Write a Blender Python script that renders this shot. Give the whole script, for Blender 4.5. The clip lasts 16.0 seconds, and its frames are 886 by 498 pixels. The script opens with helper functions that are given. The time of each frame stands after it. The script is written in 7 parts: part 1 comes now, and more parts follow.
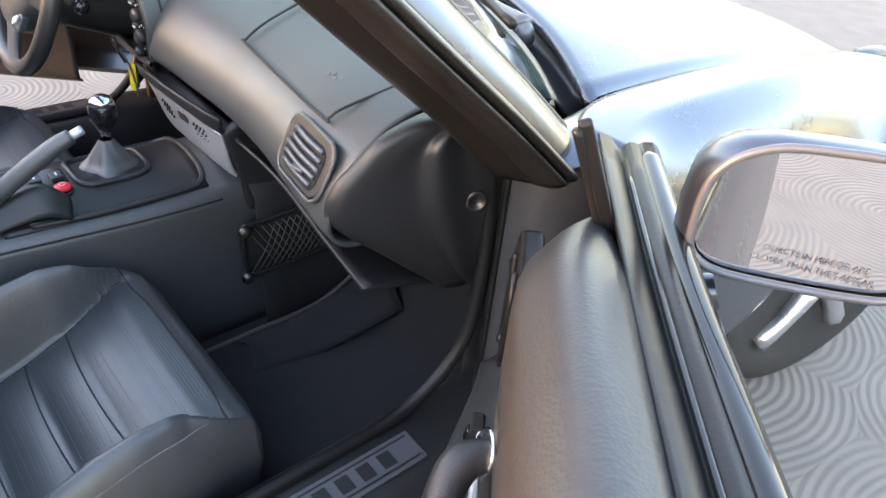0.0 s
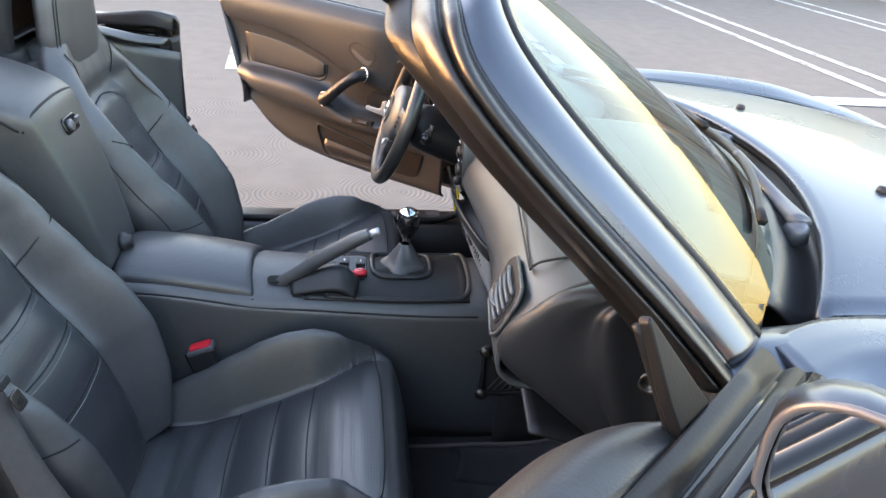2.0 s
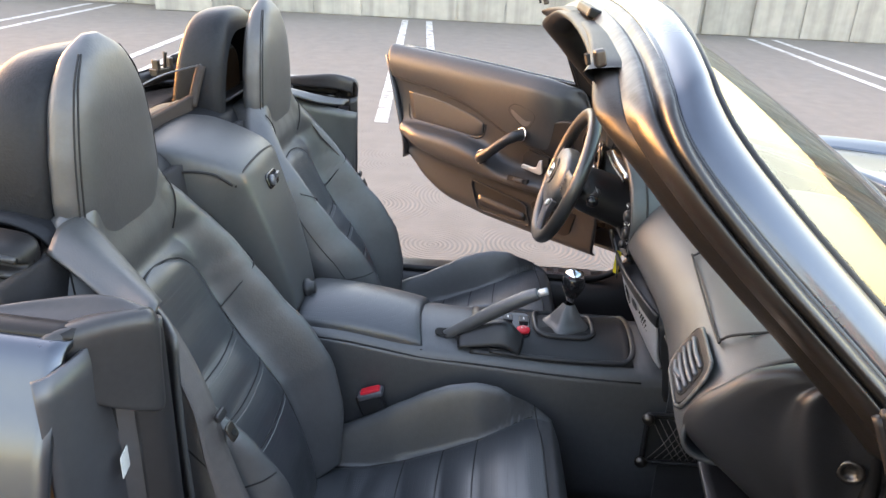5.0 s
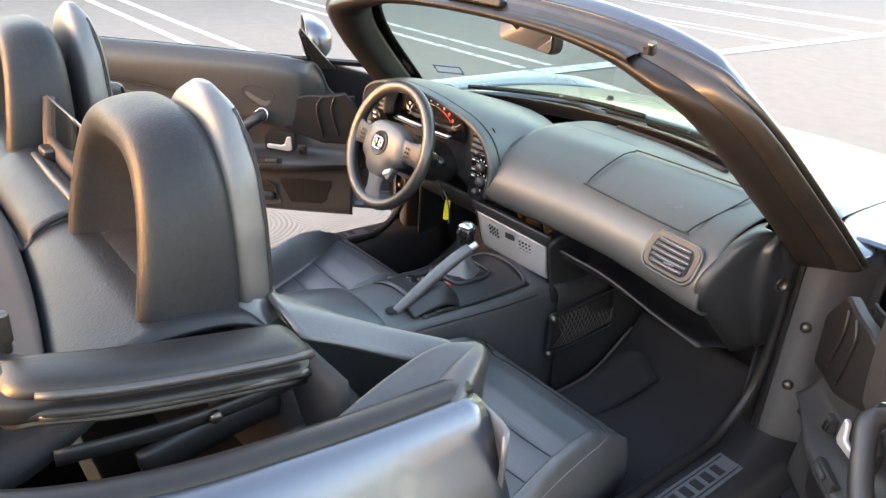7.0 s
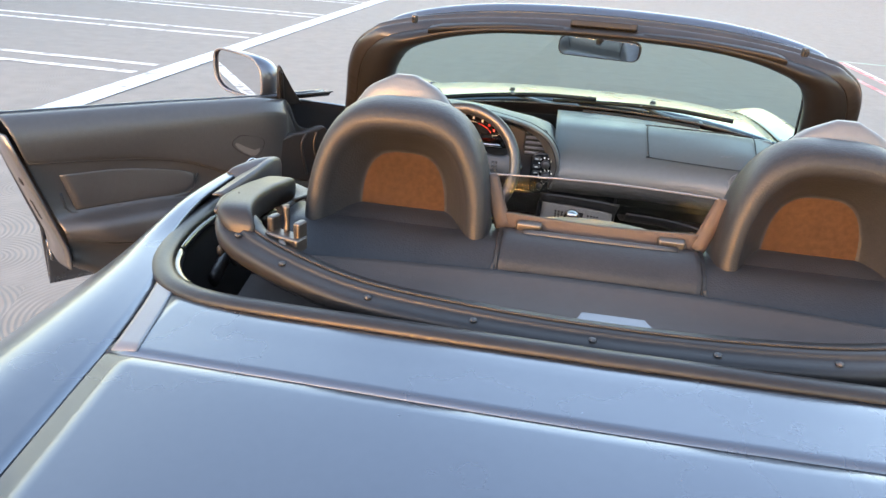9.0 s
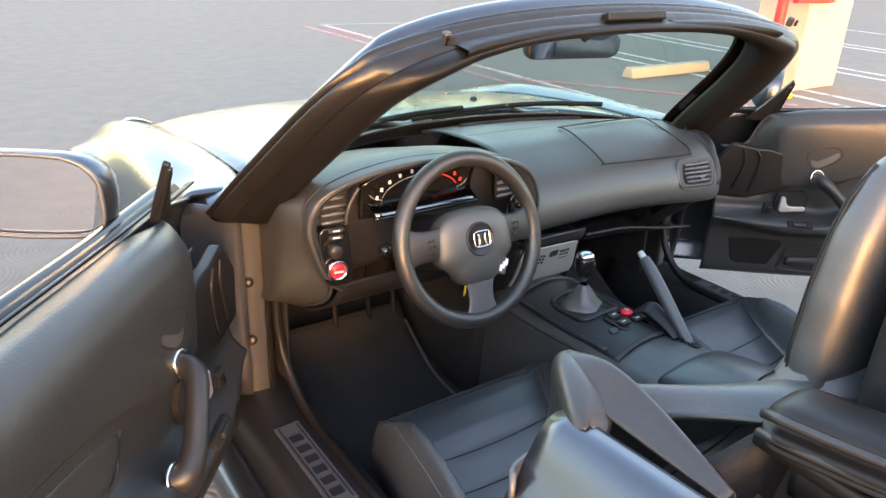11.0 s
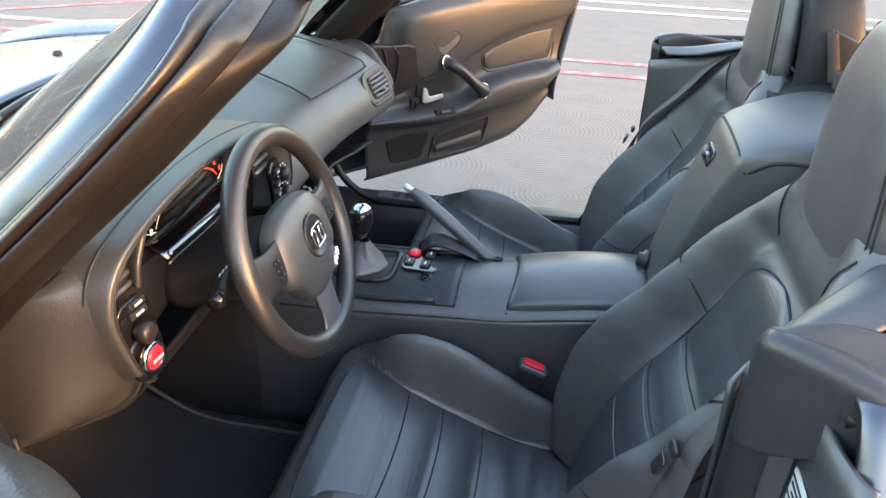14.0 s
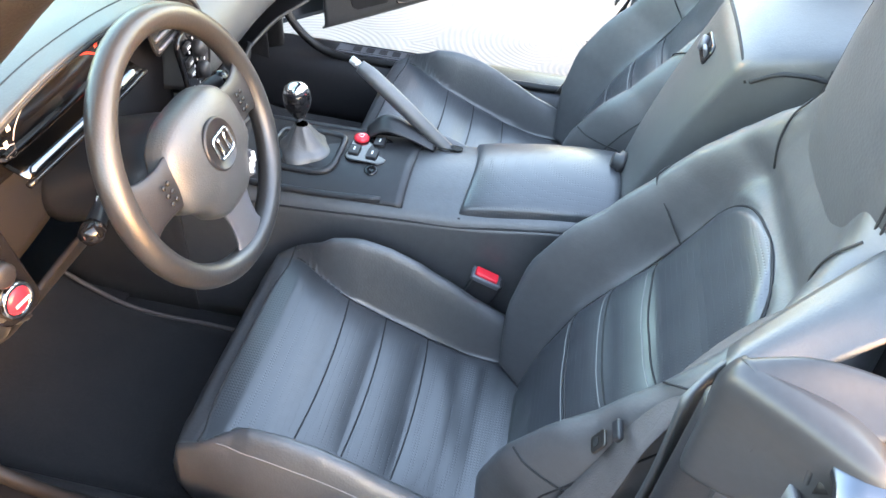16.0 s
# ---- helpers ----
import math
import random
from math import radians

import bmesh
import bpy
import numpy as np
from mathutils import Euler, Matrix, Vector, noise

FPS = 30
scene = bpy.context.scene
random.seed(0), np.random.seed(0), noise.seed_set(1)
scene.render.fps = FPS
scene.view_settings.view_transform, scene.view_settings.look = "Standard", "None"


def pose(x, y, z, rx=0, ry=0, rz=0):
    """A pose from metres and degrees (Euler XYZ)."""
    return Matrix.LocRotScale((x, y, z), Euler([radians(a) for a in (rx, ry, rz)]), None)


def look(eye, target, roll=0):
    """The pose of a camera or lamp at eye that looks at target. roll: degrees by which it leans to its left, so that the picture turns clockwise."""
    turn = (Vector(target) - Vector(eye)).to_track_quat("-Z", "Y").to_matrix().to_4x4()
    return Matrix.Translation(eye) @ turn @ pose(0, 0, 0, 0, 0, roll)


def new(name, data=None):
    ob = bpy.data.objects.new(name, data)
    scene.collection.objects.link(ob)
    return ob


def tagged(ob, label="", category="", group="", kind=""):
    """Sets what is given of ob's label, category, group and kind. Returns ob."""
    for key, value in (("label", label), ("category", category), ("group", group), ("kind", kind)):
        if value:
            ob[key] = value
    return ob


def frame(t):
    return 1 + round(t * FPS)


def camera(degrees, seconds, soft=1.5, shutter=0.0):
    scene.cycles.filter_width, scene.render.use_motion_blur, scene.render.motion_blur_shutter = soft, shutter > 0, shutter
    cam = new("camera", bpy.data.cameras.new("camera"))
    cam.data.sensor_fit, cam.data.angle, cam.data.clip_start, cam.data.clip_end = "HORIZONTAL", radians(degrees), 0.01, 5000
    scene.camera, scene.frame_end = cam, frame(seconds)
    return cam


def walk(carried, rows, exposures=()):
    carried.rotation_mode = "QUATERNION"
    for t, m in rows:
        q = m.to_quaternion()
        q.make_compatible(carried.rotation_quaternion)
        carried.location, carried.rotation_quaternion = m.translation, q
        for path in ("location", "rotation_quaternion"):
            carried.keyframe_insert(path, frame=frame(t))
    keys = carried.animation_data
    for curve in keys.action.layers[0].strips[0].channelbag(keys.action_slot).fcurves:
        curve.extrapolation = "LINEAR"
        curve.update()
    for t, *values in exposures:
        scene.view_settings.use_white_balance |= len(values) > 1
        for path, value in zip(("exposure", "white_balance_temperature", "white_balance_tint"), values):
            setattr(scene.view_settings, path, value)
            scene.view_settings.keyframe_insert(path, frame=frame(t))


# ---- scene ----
cam = camera(63.0, 16.0, soft=1.5)
PATH = [
    (0, (1.218, -0.219, 1.177), (0.028, 0.908, 0.031), 6.0),
    (0.5, (1.265, -0.176, 1.234), (-0.147, 0.734, 0.148), 5.1),
    (1, (1.349, -0.164, 1.258), (-0.218, 0.573, 0.258), 4.9),
    (1.5, (1.381, -0.108, 1.242), (-0.312, 0.413, 0.314), 4.7),
    (2, (1.363, -0.009, 1.233), (-0.41, 0.244, 0.343), 4.3),
    (2.5, (1.331, 0.068, 1.23), (-0.469, 0.049, 0.358), 3.4),
    (3, (1.273, 0.072, 1.248), (-0.524, -0.14, 0.395), 3.0),
    (3.5, (1.295, 0.154, 1.284), (-0.497, -0.205, 0.472), 2.7),
    (4, (1.317, 0.192, 1.302), (-0.465, -0.283, 0.528), 2.5),
    (4.2, (1.336, 0.18, 1.301), (-0.447, -0.32, 0.545), 2.3),
    (5.2, (1.39, -0.19, 1.25), (-0.42, -0.14, 0.47), 3.0),
    (6.3, (1.348, -0.58, 1.232), (-0.368, 0.051, 0.423), 3.7),
    (6.5, (1.324, -0.693, 1.261), (-0.307, 0.124, 0.441), 4.0),
    (7, (1.199, -0.991, 1.313), (-0.184, 0.186, 0.476), 4.0),
    (7.5, (0.954, -1.297, 1.351), (-0.182, 0.122, 0.516), 3.8),
    (8, (0.686, -1.587, 1.382), (-0.187, 0.008, 0.548), 3.9),
    (8.5, (0.312, -1.775, 1.385), (-0.248, -0.04, 0.564), 4.0),
    (9, (-0.1, -1.893, 1.355), (-0.353, -0.08, 0.548), 4.0),
    (9.5, (-0.524, -1.843, 1.327), (-0.465, -0.011, 0.527), 3.9),
    (9.7, (-0.685, -1.759, 1.317), (-0.486, 0.067, 0.526), 4.0),
    (10.7, (-1.17, -1.13, 1.29), (-0.28, 0.47, 0.50), 2.9),
    (11.8, (-1.131, -0.481, 1.27), (0.308, 0.659, 0.476), 1.6),
    (12, (-1.116, -0.388, 1.265), (0.384, 0.664, 0.463), 1.5),
    (12.5, (-1.124, -0.286, 1.265), (0.477, 0.572, 0.428), 1.0),
    (13, (-1.198, -0.259, 1.244), (0.459, 0.421, 0.353), 0.7),
    (13.5, (-1.255, -0.267, 1.27), (0.445, 0.213, 0.333), 1.2),
    (14, (-1.252, -0.27, 1.266), (0.466, 0.023, 0.285), 1.7),
    (14.5, (-1.247, -0.266, 1.269), (0.432, -0.092, 0.197), 2.1),
    (15, (-1.237, -0.251, 1.28), (0.337, -0.131, 0.052), 3.0),
    (15.5, (-1.127, -0.273, 1.285), (0.345, -0.159, -0.064), 4.0),
    (16, (-1.028, -0.303, 1.287), (0.414, -0.107, -0.085), 5.0),
]
EXPOSURES = [(0.0, 4.85, 6500, 26), (1.0, 4.57, 6400, 26), (2.0, 4.46, 6480, 26), (2.5, 4.44, 6570, 27), (4.0, 4.30, 6950, 30), (6.5, 4.95, 6800, 24), (7.5, 4.87, 7000, 26), (8.5, 4.6, 6680, 24), (9.0, 4.48, 6330, 23), (9.5, 4.42, 6350, 22), (11.8, 4.28, 6480, 22), (13.0, 4.4, 6560, 22), (14.5, 4.87, 6320, 21),
             (15.0, 5.25, 6420, 21), (15.5, 5.60, 6480, 21), (16.0, 5.76, 6420, 21)]
walk(cam, [(t, look(eye, target, roll)) for t, eye, target, roll in PATH], EXPOSURES)

# ---- light: soft evening sky, low warm sun behind the car ----
SUN_ELEV, SUN_AZ = 3.0, 203.0          # degrees; azimuth clockwise from +y
world = bpy.data.worlds.new("evening_sky")
scene.world = world
world.use_nodes = True
wn = world.node_tree.nodes
wn.clear()
sky = wn.new("ShaderNodeTexSky")
sky.sky_type, sky.sun_disc = "NISHITA", False
sky.sun_elevation, sky.sun_rotation = radians(SUN_ELEV), radians(SUN_AZ)
sky.air_density, sky.dust_density, sky.ozone_density = 1.0, 1.5, 1.0
bg = wn.new("ShaderNodeBackground")
bg.inputs["Strength"].default_value = 0.15
wo = wn.new("ShaderNodeOutputWorld")
world.node_tree.links.new(sky.outputs[0], bg.inputs[0])
world.node_tree.links.new(bg.outputs[0], wo.inputs[0])

sun = new("sun", bpy.data.lights.new("sun", "SUN"))
sun.data.energy, sun.data.angle, sun.data.color = 0.19, radians(20), (1.0, 0.42, 0.16)
_d = Vector((math.sin(radians(SUN_AZ)) * math.cos(radians(SUN_ELEV)), math.cos(radians(SUN_AZ)) * math.cos(radians(SUN_ELEV)), math.sin(radians(SUN_ELEV))))
sun.matrix_world = look(_d * 50, (0, 0, 0))


# ---- materials ----
def mat(name, color, rough=0.5, metal=0.0, grain=0.0, gscale=200.0, var=0.12, vscale=6.0, coat=0.0, coat_rough=0.03, sheen=0.0, spec=0.5, bump_kind="noise", rvar=0.12):
    """Principled material with colour variation at two scales, uneven roughness and fine relief."""
    m = bpy.data.materials.new(name)
    m.use_nodes = True
    nt = m.node_tree
    N, L = nt.nodes, nt.links
    b = N["Principled BSDF"]
    co = N.new("ShaderNodeTexCoord")
    n1, n2 = N.new("ShaderNodeTexNoise"), N.new("ShaderNodeTexNoise")
    n1.inputs["Scale"].default_value, n1.inputs["Detail"].default_value = vscale, 5
    n2.inputs["Scale"].default_value, n2.inputs["Detail"].default_value = vscale * 13, 3
    for n in (n1, n2):
        L.new(co.outputs["Object"], n.inputs["Vector"])
    add = N.new("ShaderNodeMath")
    add.operation = "ADD"
    L.new(n1.outputs["Fac"], add.inputs[0])
    L.new(n2.outputs["Fac"], add.inputs[1])
    ramp = N.new("ShaderNodeMapRange")
    ramp.inputs["From Min"].default_value, ramp.inputs["From Max"].default_value = 0.6, 1.4
    ramp.inputs["To Min"].default_value, ramp.inputs["To Max"].default_value = 1 - var, 1 + var
    L.new(add.outputs[0], ramp.inputs["Value"])
    mul = N.new("ShaderNodeVectorMath")
    mul.operation = "SCALE"
    mul.inputs[0].default_value = color
    L.new(ramp.outputs[0], mul.inputs["Scale"])
    L.new(mul.outputs[0], b.inputs["Base Color"])
    rr = N.new("ShaderNodeMapRange")
    rr.inputs["From Min"].default_value, rr.inputs["From Max"].default_value = 0.3, 0.7
    rr.inputs["To Min"].default_value, rr.inputs["To Max"].default_value = rough * (1 - rvar), min(1, rough * (1 + rvar))
    L.new(n1.outputs["Fac"], rr.inputs["Value"])
    L.new(rr.outputs[0], b.inputs["Roughness"])
    b.inputs["Metallic"].default_value = metal
    b.inputs["Coat Weight"].default_value, b.inputs["Coat Roughness"].default_value = coat, coat_rough
    b.inputs["Sheen Weight"].default_value = sheen
    b.inputs["Specular IOR Level"].default_value = spec
    if grain:
        if bump_kind == "noise":
            g = N.new("ShaderNodeTexNoise")
            g.inputs["Detail"].default_value = 3
            out = g.outputs["Fac"]
        else:
            g = N.new("ShaderNodeTexVoronoi")
            out = g.outputs["Distance"]
        g.inputs["Scale"].default_value = gscale
        L.new(co.outputs["Object"], g.inputs["Vector"])
        bp = N.new("ShaderNodeBump")
        bp.inputs["Strength"].default_value, bp.inputs["Distance"].default_value = grain, 0.002
        L.new(out, bp.inputs["Height"])
        L.new(bp.outputs[0], b.inputs["Normal"])
    return m


def perforated(name, color):
    """Leather pierced by rows of fine holes."""
    m = mat(name, color, 0.32, grain=0.12, gscale=400, spec=0.9)
    nt = m.node_tree
    N, L = nt.nodes, nt.links
    b = N["Principled BSDF"]
    co = N.new("ShaderNodeTexCoord")
    v = N.new("ShaderNodeTexVoronoi")
    v.inputs["Scale"].default_value, v.inputs["Randomness"].default_value = 210, 0.0
    L.new(co.outputs["Object"], v.inputs["Vector"])
    mr = N.new("ShaderNodeMapRange")
    mr.inputs["From Min"].default_value, mr.inputs["From Max"].default_value = 0.12, 0.34
    L.new(v.outputs["Distance"], mr.inputs["Value"])
    bp = N.new("ShaderNodeBump")
    bp.inputs["Strength"].default_value, bp.inputs["Distance"].default_value = 0.25, 0.0015
    L.new(mr.outputs[0], bp.inputs["Height"])
    L.new(bp.outputs[0], b.inputs["Normal"])
    return m


def concrete(name, base, swirl=False, streaks=False):
    m = mat(name, base, 0.85, grain=0.35, gscale=60, var=0.16, vscale=0.5)
    nt = m.node_tree
    N, L = nt.nodes, nt.links
    b = N["Principled BSDF"]
    co = N.new("ShaderNodeTexCoord")
    if swirl:
        # broom-swirled finish: rings round scattered centres
        v = N.new("ShaderNodeTexVoronoi")
        v.inputs["Scale"].default_value, v.inputs["Randomness"].default_value = 2.1, 0.9
        v.voronoi_dimensions = "2D"
        L.new(co.outputs["Object"], v.inputs["Vector"])
        n = N.new("ShaderNodeTexNoise")
        n.inputs["Scale"].default_value = 2.5
        L.new(co.outputs["Object"], n.inputs["Vector"])
        ad = N.new("ShaderNodeMath")
        ad.operation = "MULTIPLY_ADD"
        ad.inputs[1].default_value = 0.11
        L.new(n.outputs["Fac"], ad.inputs[0])
        L.new(v.outputs["Distance"], ad.inputs[2])
        sn = N.new("ShaderNodeMath")
        sn.operation = "MULTIPLY"
        sn.inputs[1].default_value = 135.0
        L.new(ad.outputs[0], sn.inputs[0])
        s2 = N.new("ShaderNodeMath")
        s2.operation = "SINE"
        L.new(sn.outputs[0], s2.inputs[0])
        bp = N.new("ShaderNodeBump")
        bp.inputs["Strength"].default_value, bp.inputs["Distance"].default_value = 0.26, 0.004
        L.new(s2.outputs[0], bp.inputs["Height"])
        old = b.inputs["Normal"].links[0].from_node
        L.new(old.outputs[0], bp.inputs["Normal"])
        L.new(bp.outputs[0], b.inputs["Normal"])
    if streaks:
        mp = N.new("ShaderNodeMapping")
        mp.inputs["Scale"].default_value = (3.0, 3.0, 0.15)
        L.new(co.outputs["Object"], mp.inputs["Vector"])
        n = N.new("ShaderNodeTexNoise")
        n.inputs["Scale"].default_value, n.inputs["Detail"].default_value = 1.6, 6
        L.new(mp.outputs[0], n.inputs["Vector"])
        mr = N.new("ShaderNodeMapRange")
        mr.inputs["From Min"].default_value, mr.inputs["From Max"].default_value = 0.35, 0.6
        mr.inputs["To Min"].default_value, mr.inputs["To Max"].default_value = 0.72, 1.05
        L.new(n.outputs["Fac"], mr.inputs["Value"])
        mx = N.new("ShaderNodeVectorMath")
        mx.operation = "SCALE"
        old = b.inputs["Base Color"].links[0].from_node
        L.new(old.outputs[0], mx.inputs[0])
        L.new(mr.outputs[0], mx.inputs["Scale"])
        L.new(mx.outputs[0], b.inputs["Base Color"])
    return m


def worn_paint(name, color, under, wear=0.5):
    """Road paint worn through to the concrete in patches."""
    m = mat(name, color, 0.75, grain=0.3, gscale=60, var=0.1, vscale=3)
    nt = m.node_tree
    N, L = nt.nodes, nt.links
    b = N["Principled BSDF"]
    co = N.new("ShaderNodeTexCoord")
    n = N.new("ShaderNodeTexNoise")
    n.inputs["Scale"].default_value, n.inputs["Detail"].default_value = 9, 8
    L.new(co.outputs["Object"], n.inputs["Vector"])
    mr = N.new("ShaderNodeMapRange")
    mr.inputs["From Min"].default_value, mr.inputs["From Max"].default_value = wear - 0.06, wear + 0.08
    L.new(n.outputs["Fac"], mr.inputs["Value"])
    mx = N.new("ShaderNodeMix")
    mx.data_type = "RGBA"
    old = b.inputs["Base Color"].links[0].from_node
    L.new(mr.outputs[0], mx.inputs["Factor"])
    L.new(old.outputs[0], mx.inputs["A"])
    mx.inputs["B"].default_value = (*under, 1)
    L.new(mx.outputs["Result"], b.inputs["Base Color"])
    return m


def glassy(name, color, rough=0.0, ior=1.45, gain=1.9, power=4.0):
    m = bpy.data.materials.new(name)
    m.use_nodes = True
    nt = m.node_tree
    N, L = nt.nodes, nt.links
    N.clear()
    out = N.new("ShaderNodeOutputMaterial")
    tr, gl, mix, fr = N.new("ShaderNodeBsdfTransparent"), N.new("ShaderNodeBsdfGlossy"), N.new("ShaderNodeMixShader"), N.new("ShaderNodeLayerWeight")
    tr.inputs[0].default_value = (*color, 1)
    gl.inputs["Roughness"].default_value = rough
    pw, md = N.new("ShaderNodeMath"), N.new("ShaderNodeMath")
    pw.operation, md.operation = "POWER", "MULTIPLY_ADD"
    fr.inputs["Blend"].default_value = 0.5
    pw.inputs[1].default_value = power
    r0 = ((ior - 1) / (ior + 1)) ** 2 * gain
    md.inputs[1].default_value, md.inputs[2].default_value = 1 - r0, r0
    L.new(fr.outputs["Facing"], pw.inputs[0])
    L.new(pw.outputs[0], md.inputs[0])
    L.new(md.outputs[0], mix.inputs[0])
    L.new(tr.outputs[0], mix.inputs[1])
    L.new(gl.outputs[0], mix.inputs[2])
    L.new(mix.outputs[0], out.inputs[0])
    return m


def glow(name, color, strength):
    m = bpy.data.materials.new(name)
    m.use_nodes = True
    b = m.node_tree.nodes["Principled BSDF"]
    b.inputs["Base Color"].default_value = (*color, 1)
    b.inputs["Emission Color"].default_value, b.inputs["Emission Strength"].default_value = (*color, 1), strength
    return m


M_PAINT = mat("car_paint", (0.096, 0.108, 0.129), 0.28, metal=0.85, grain=0.03, gscale=900, var=0.03, coat=0.30, coat_rough=0.02, rvar=0.05)
M_JAMB = mat("jamb_paint", (0.088, 0.090, 0.099), 0.38, metal=0.5, grain=0.03, gscale=600, var=0.08, coat=0.25, coat_rough=0.1)
M_LEATHER = mat("black_leather", (0.050, 0.0515, 0.055), 0.45, grain=0.10, gscale=260, bump_kind="voronoi", var=0.18, spec=1.0)
M_RIMLEATHER = mat("steering_wheel_leather", (0.021, 0.0205, 0.0205), 0.36, grain=0.08, gscale=320, bump_kind="voronoi", var=0.2, spec=0.8)
M_LINING = mat("door_lining_vinyl", (0.027, 0.0275, 0.029), 0.42, grain=0.15, gscale=300, bump_kind="voronoi", var=0.15, spec=0.55)
M_WORN = mat("worn_grey_plastic", (0.030, 0.030, 0.032), 0.34, grain=0.04, gscale=120, var=0.18, vscale=10)
M_GRILLE = perforated("speaker_mesh", (0.075, 0.074, 0.074))
M_PERF = perforated("perforated_leather", (0.034, 0.037, 0.042))
M_DASH = mat("dash_vinyl", (0.043, 0.046, 0.048), 0.42, grain=0.22, gscale=420, var=0.12, spec=0.85)
M_HOOP = mat("hoop_vinyl", (0.017, 0.018, 0.0205), 0.42, grain=0.16, gscale=300, bump_kind="voronoi", var=0.22, vscale=12, spec=0.2)
M_PLASTIC = mat("black_plastic", (0.019, 0.019, 0.021), 0.40, grain=0.15, gscale=500, var=0.15)
M_GLOSSBLACK = mat("gloss_black", (0.008, 0.008, 0.009), 0.12, var=0.1)
M_TRIM = mat("pillar_trim", (0.010, 0.0094, 0.0092), 0.42, grain=0.2, gscale=350, spec=0.22)
M_RUBBER = mat("rubber_seal", (0.012, 0.0115, 0.012), 0.40, grain=0.1, gscale=250, var=0.25, spec=0.28)
M_SEAL = mat("crinkled_roof_seal", (0.014, 0.0125, 0.0118), 0.33, grain=0.9, gscale=26, var=0.4, vscale=12, spec=0.5)
M_CARPET = mat("carpet", (0.0115, 0.0115, 0.0135), 0.95, grain=0.9, gscale=700, var=0.4, vscale=14, sheen=0.04)
M_SHELF = mat("rear_shelf_fabric", (0.043, 0.032, 0.028), 0.8, grain=0.5, gscale=800, var=0.15)
M_SATIN = mat("satin_grey_plastic", (0.12, 0.125, 0.14), 0.35, metal=0.35, grain=0.08, gscale=500, var=0.06)
M_SILVER = mat("brushed_aluminium", (0.55, 0.55, 0.56), 0.42, metal=0.6, grain=0.08, gscale=300, var=0.06)
M_CHROME = mat("chrome", (0.75, 0.75, 0.76), 0.08, metal=1.0, var=0.03)
M_STEEL = mat("worn_steel", (0.10, 0.090, 0.082), 0.38, metal=0.9, var=0.3, vscale=30)
M_STITCH = mat("seam_thread", (0.010, 0.010, 0.011), 0.7)
M_THREAD = mat("light_thread", (0.16, 0.16, 0.155), 0.7)
M_RED = mat("red_plastic", (0.72, 0.02, 0.035), 0.35, var=0.05)
M_WHITEMARK = mat("white_mark", (0.75, 0.75, 0.73), 0.6, var=0.05)
M_YELLOW = mat("yellow_tag", (0.85, 0.68, 0.02), 0.5, var=0.05)
M_BLUE = mat("blue_print", (0.025, 0.04, 0.26), 0.5)
M_BELT = mat("belt_webbing", (0.085, 0.075, 0.072), 0.75, grain=0.5, gscale=500)
M_GLASS = glassy("windscreen_glass", (0.54, 0.67, 0.64), ior=1.52, gain=1.0, power=5.0)
M_CLEAR = glassy("clear_acrylic", (0.84, 0.81, 0.79), ior=1.30, gain=0.3, power=9.0)
M_MIRROR = mat("mirror_glass", (0.86, 0.87, 0.88), 0.01, metal=1.0, var=0.01)
M_TYRE = mat("tyre_rubber", (0.016, 0.016, 0.016), 0.8, grain=0.3, gscale=150)
M_RIM = mat("alloy_rim", (0.62, 0.63, 0.65), 0.28, metal=0.9, var=0.05)
M_LENS = mat("gauge_cover", (0.16, 0.17, 0.19), 0.14, metal=1.0, var=0.1)
# near-black for black parts and for shade painted into openings and wells
M_DARK = mat("black_and_cavity_shade", (0.008, 0.008, 0.008), 0.9)
# brown fabric; the sun's orange and the rim's shade are mixed into its colour
M_RECESS = mat("sun_tinted_recess_fabric", (0.034, 0.019, 0.011), 0.9, spec=0.05, grain=0.4, gscale=700, var=0.3, vscale=9)
M_ROOFCLOTH = mat("folded_roof_cloth", (0.020, 0.020, 0.022), 0.85, grain=0.5, gscale=600)
M_GROUND = concrete("swirled_concrete", (0.184, 0.163, 0.140), swirl=True)
M_WALL = concrete("wall_concrete", (0.40, 0.385, 0.345), streaks=True)
M_STOP = concrete("kerb_concrete", (0.50, 0.41, 0.31))
M_LINE = worn_paint("white_line_paint", (0.58, 0.56, 0.53), (0.225, 0.205, 0.182), 0.56)
M_LINEBLUE = worn_paint("pale_blue_line_paint", (0.50, 0.56, 0.62), (0.225, 0.205, 0.182), 0.60)
M_LINERED = worn_paint("red_line_paint", (0.52, 0.13, 0.13), (0.33, 0.28, 0.25), 0.52)
M_LINEGREEN = worn_paint("green_line_paint", (0.20, 0.30, 0.22), (0.31, 0.29, 0.26), 0.54)
M_TREE = mat("tree_leaves", (0.05, 0.065, 0.03), 0.7, var=0.4, vscale=0.6)
M_REDPAINT = mat("red_enamel", (0.60, 0.035, 0.03), 0.4, var=0.1)
M_GAUGE = glow("gauge_glow", (0.8, 0.72, 0.62), 0.006)
M_GAUGERED = glow("gauge_red", (0.8, 0.05, 0.03), 0.0035)


# ---- mesh tools ----
CTX = {"sx": 1.0, "off": Vector((0, 0, 0))}


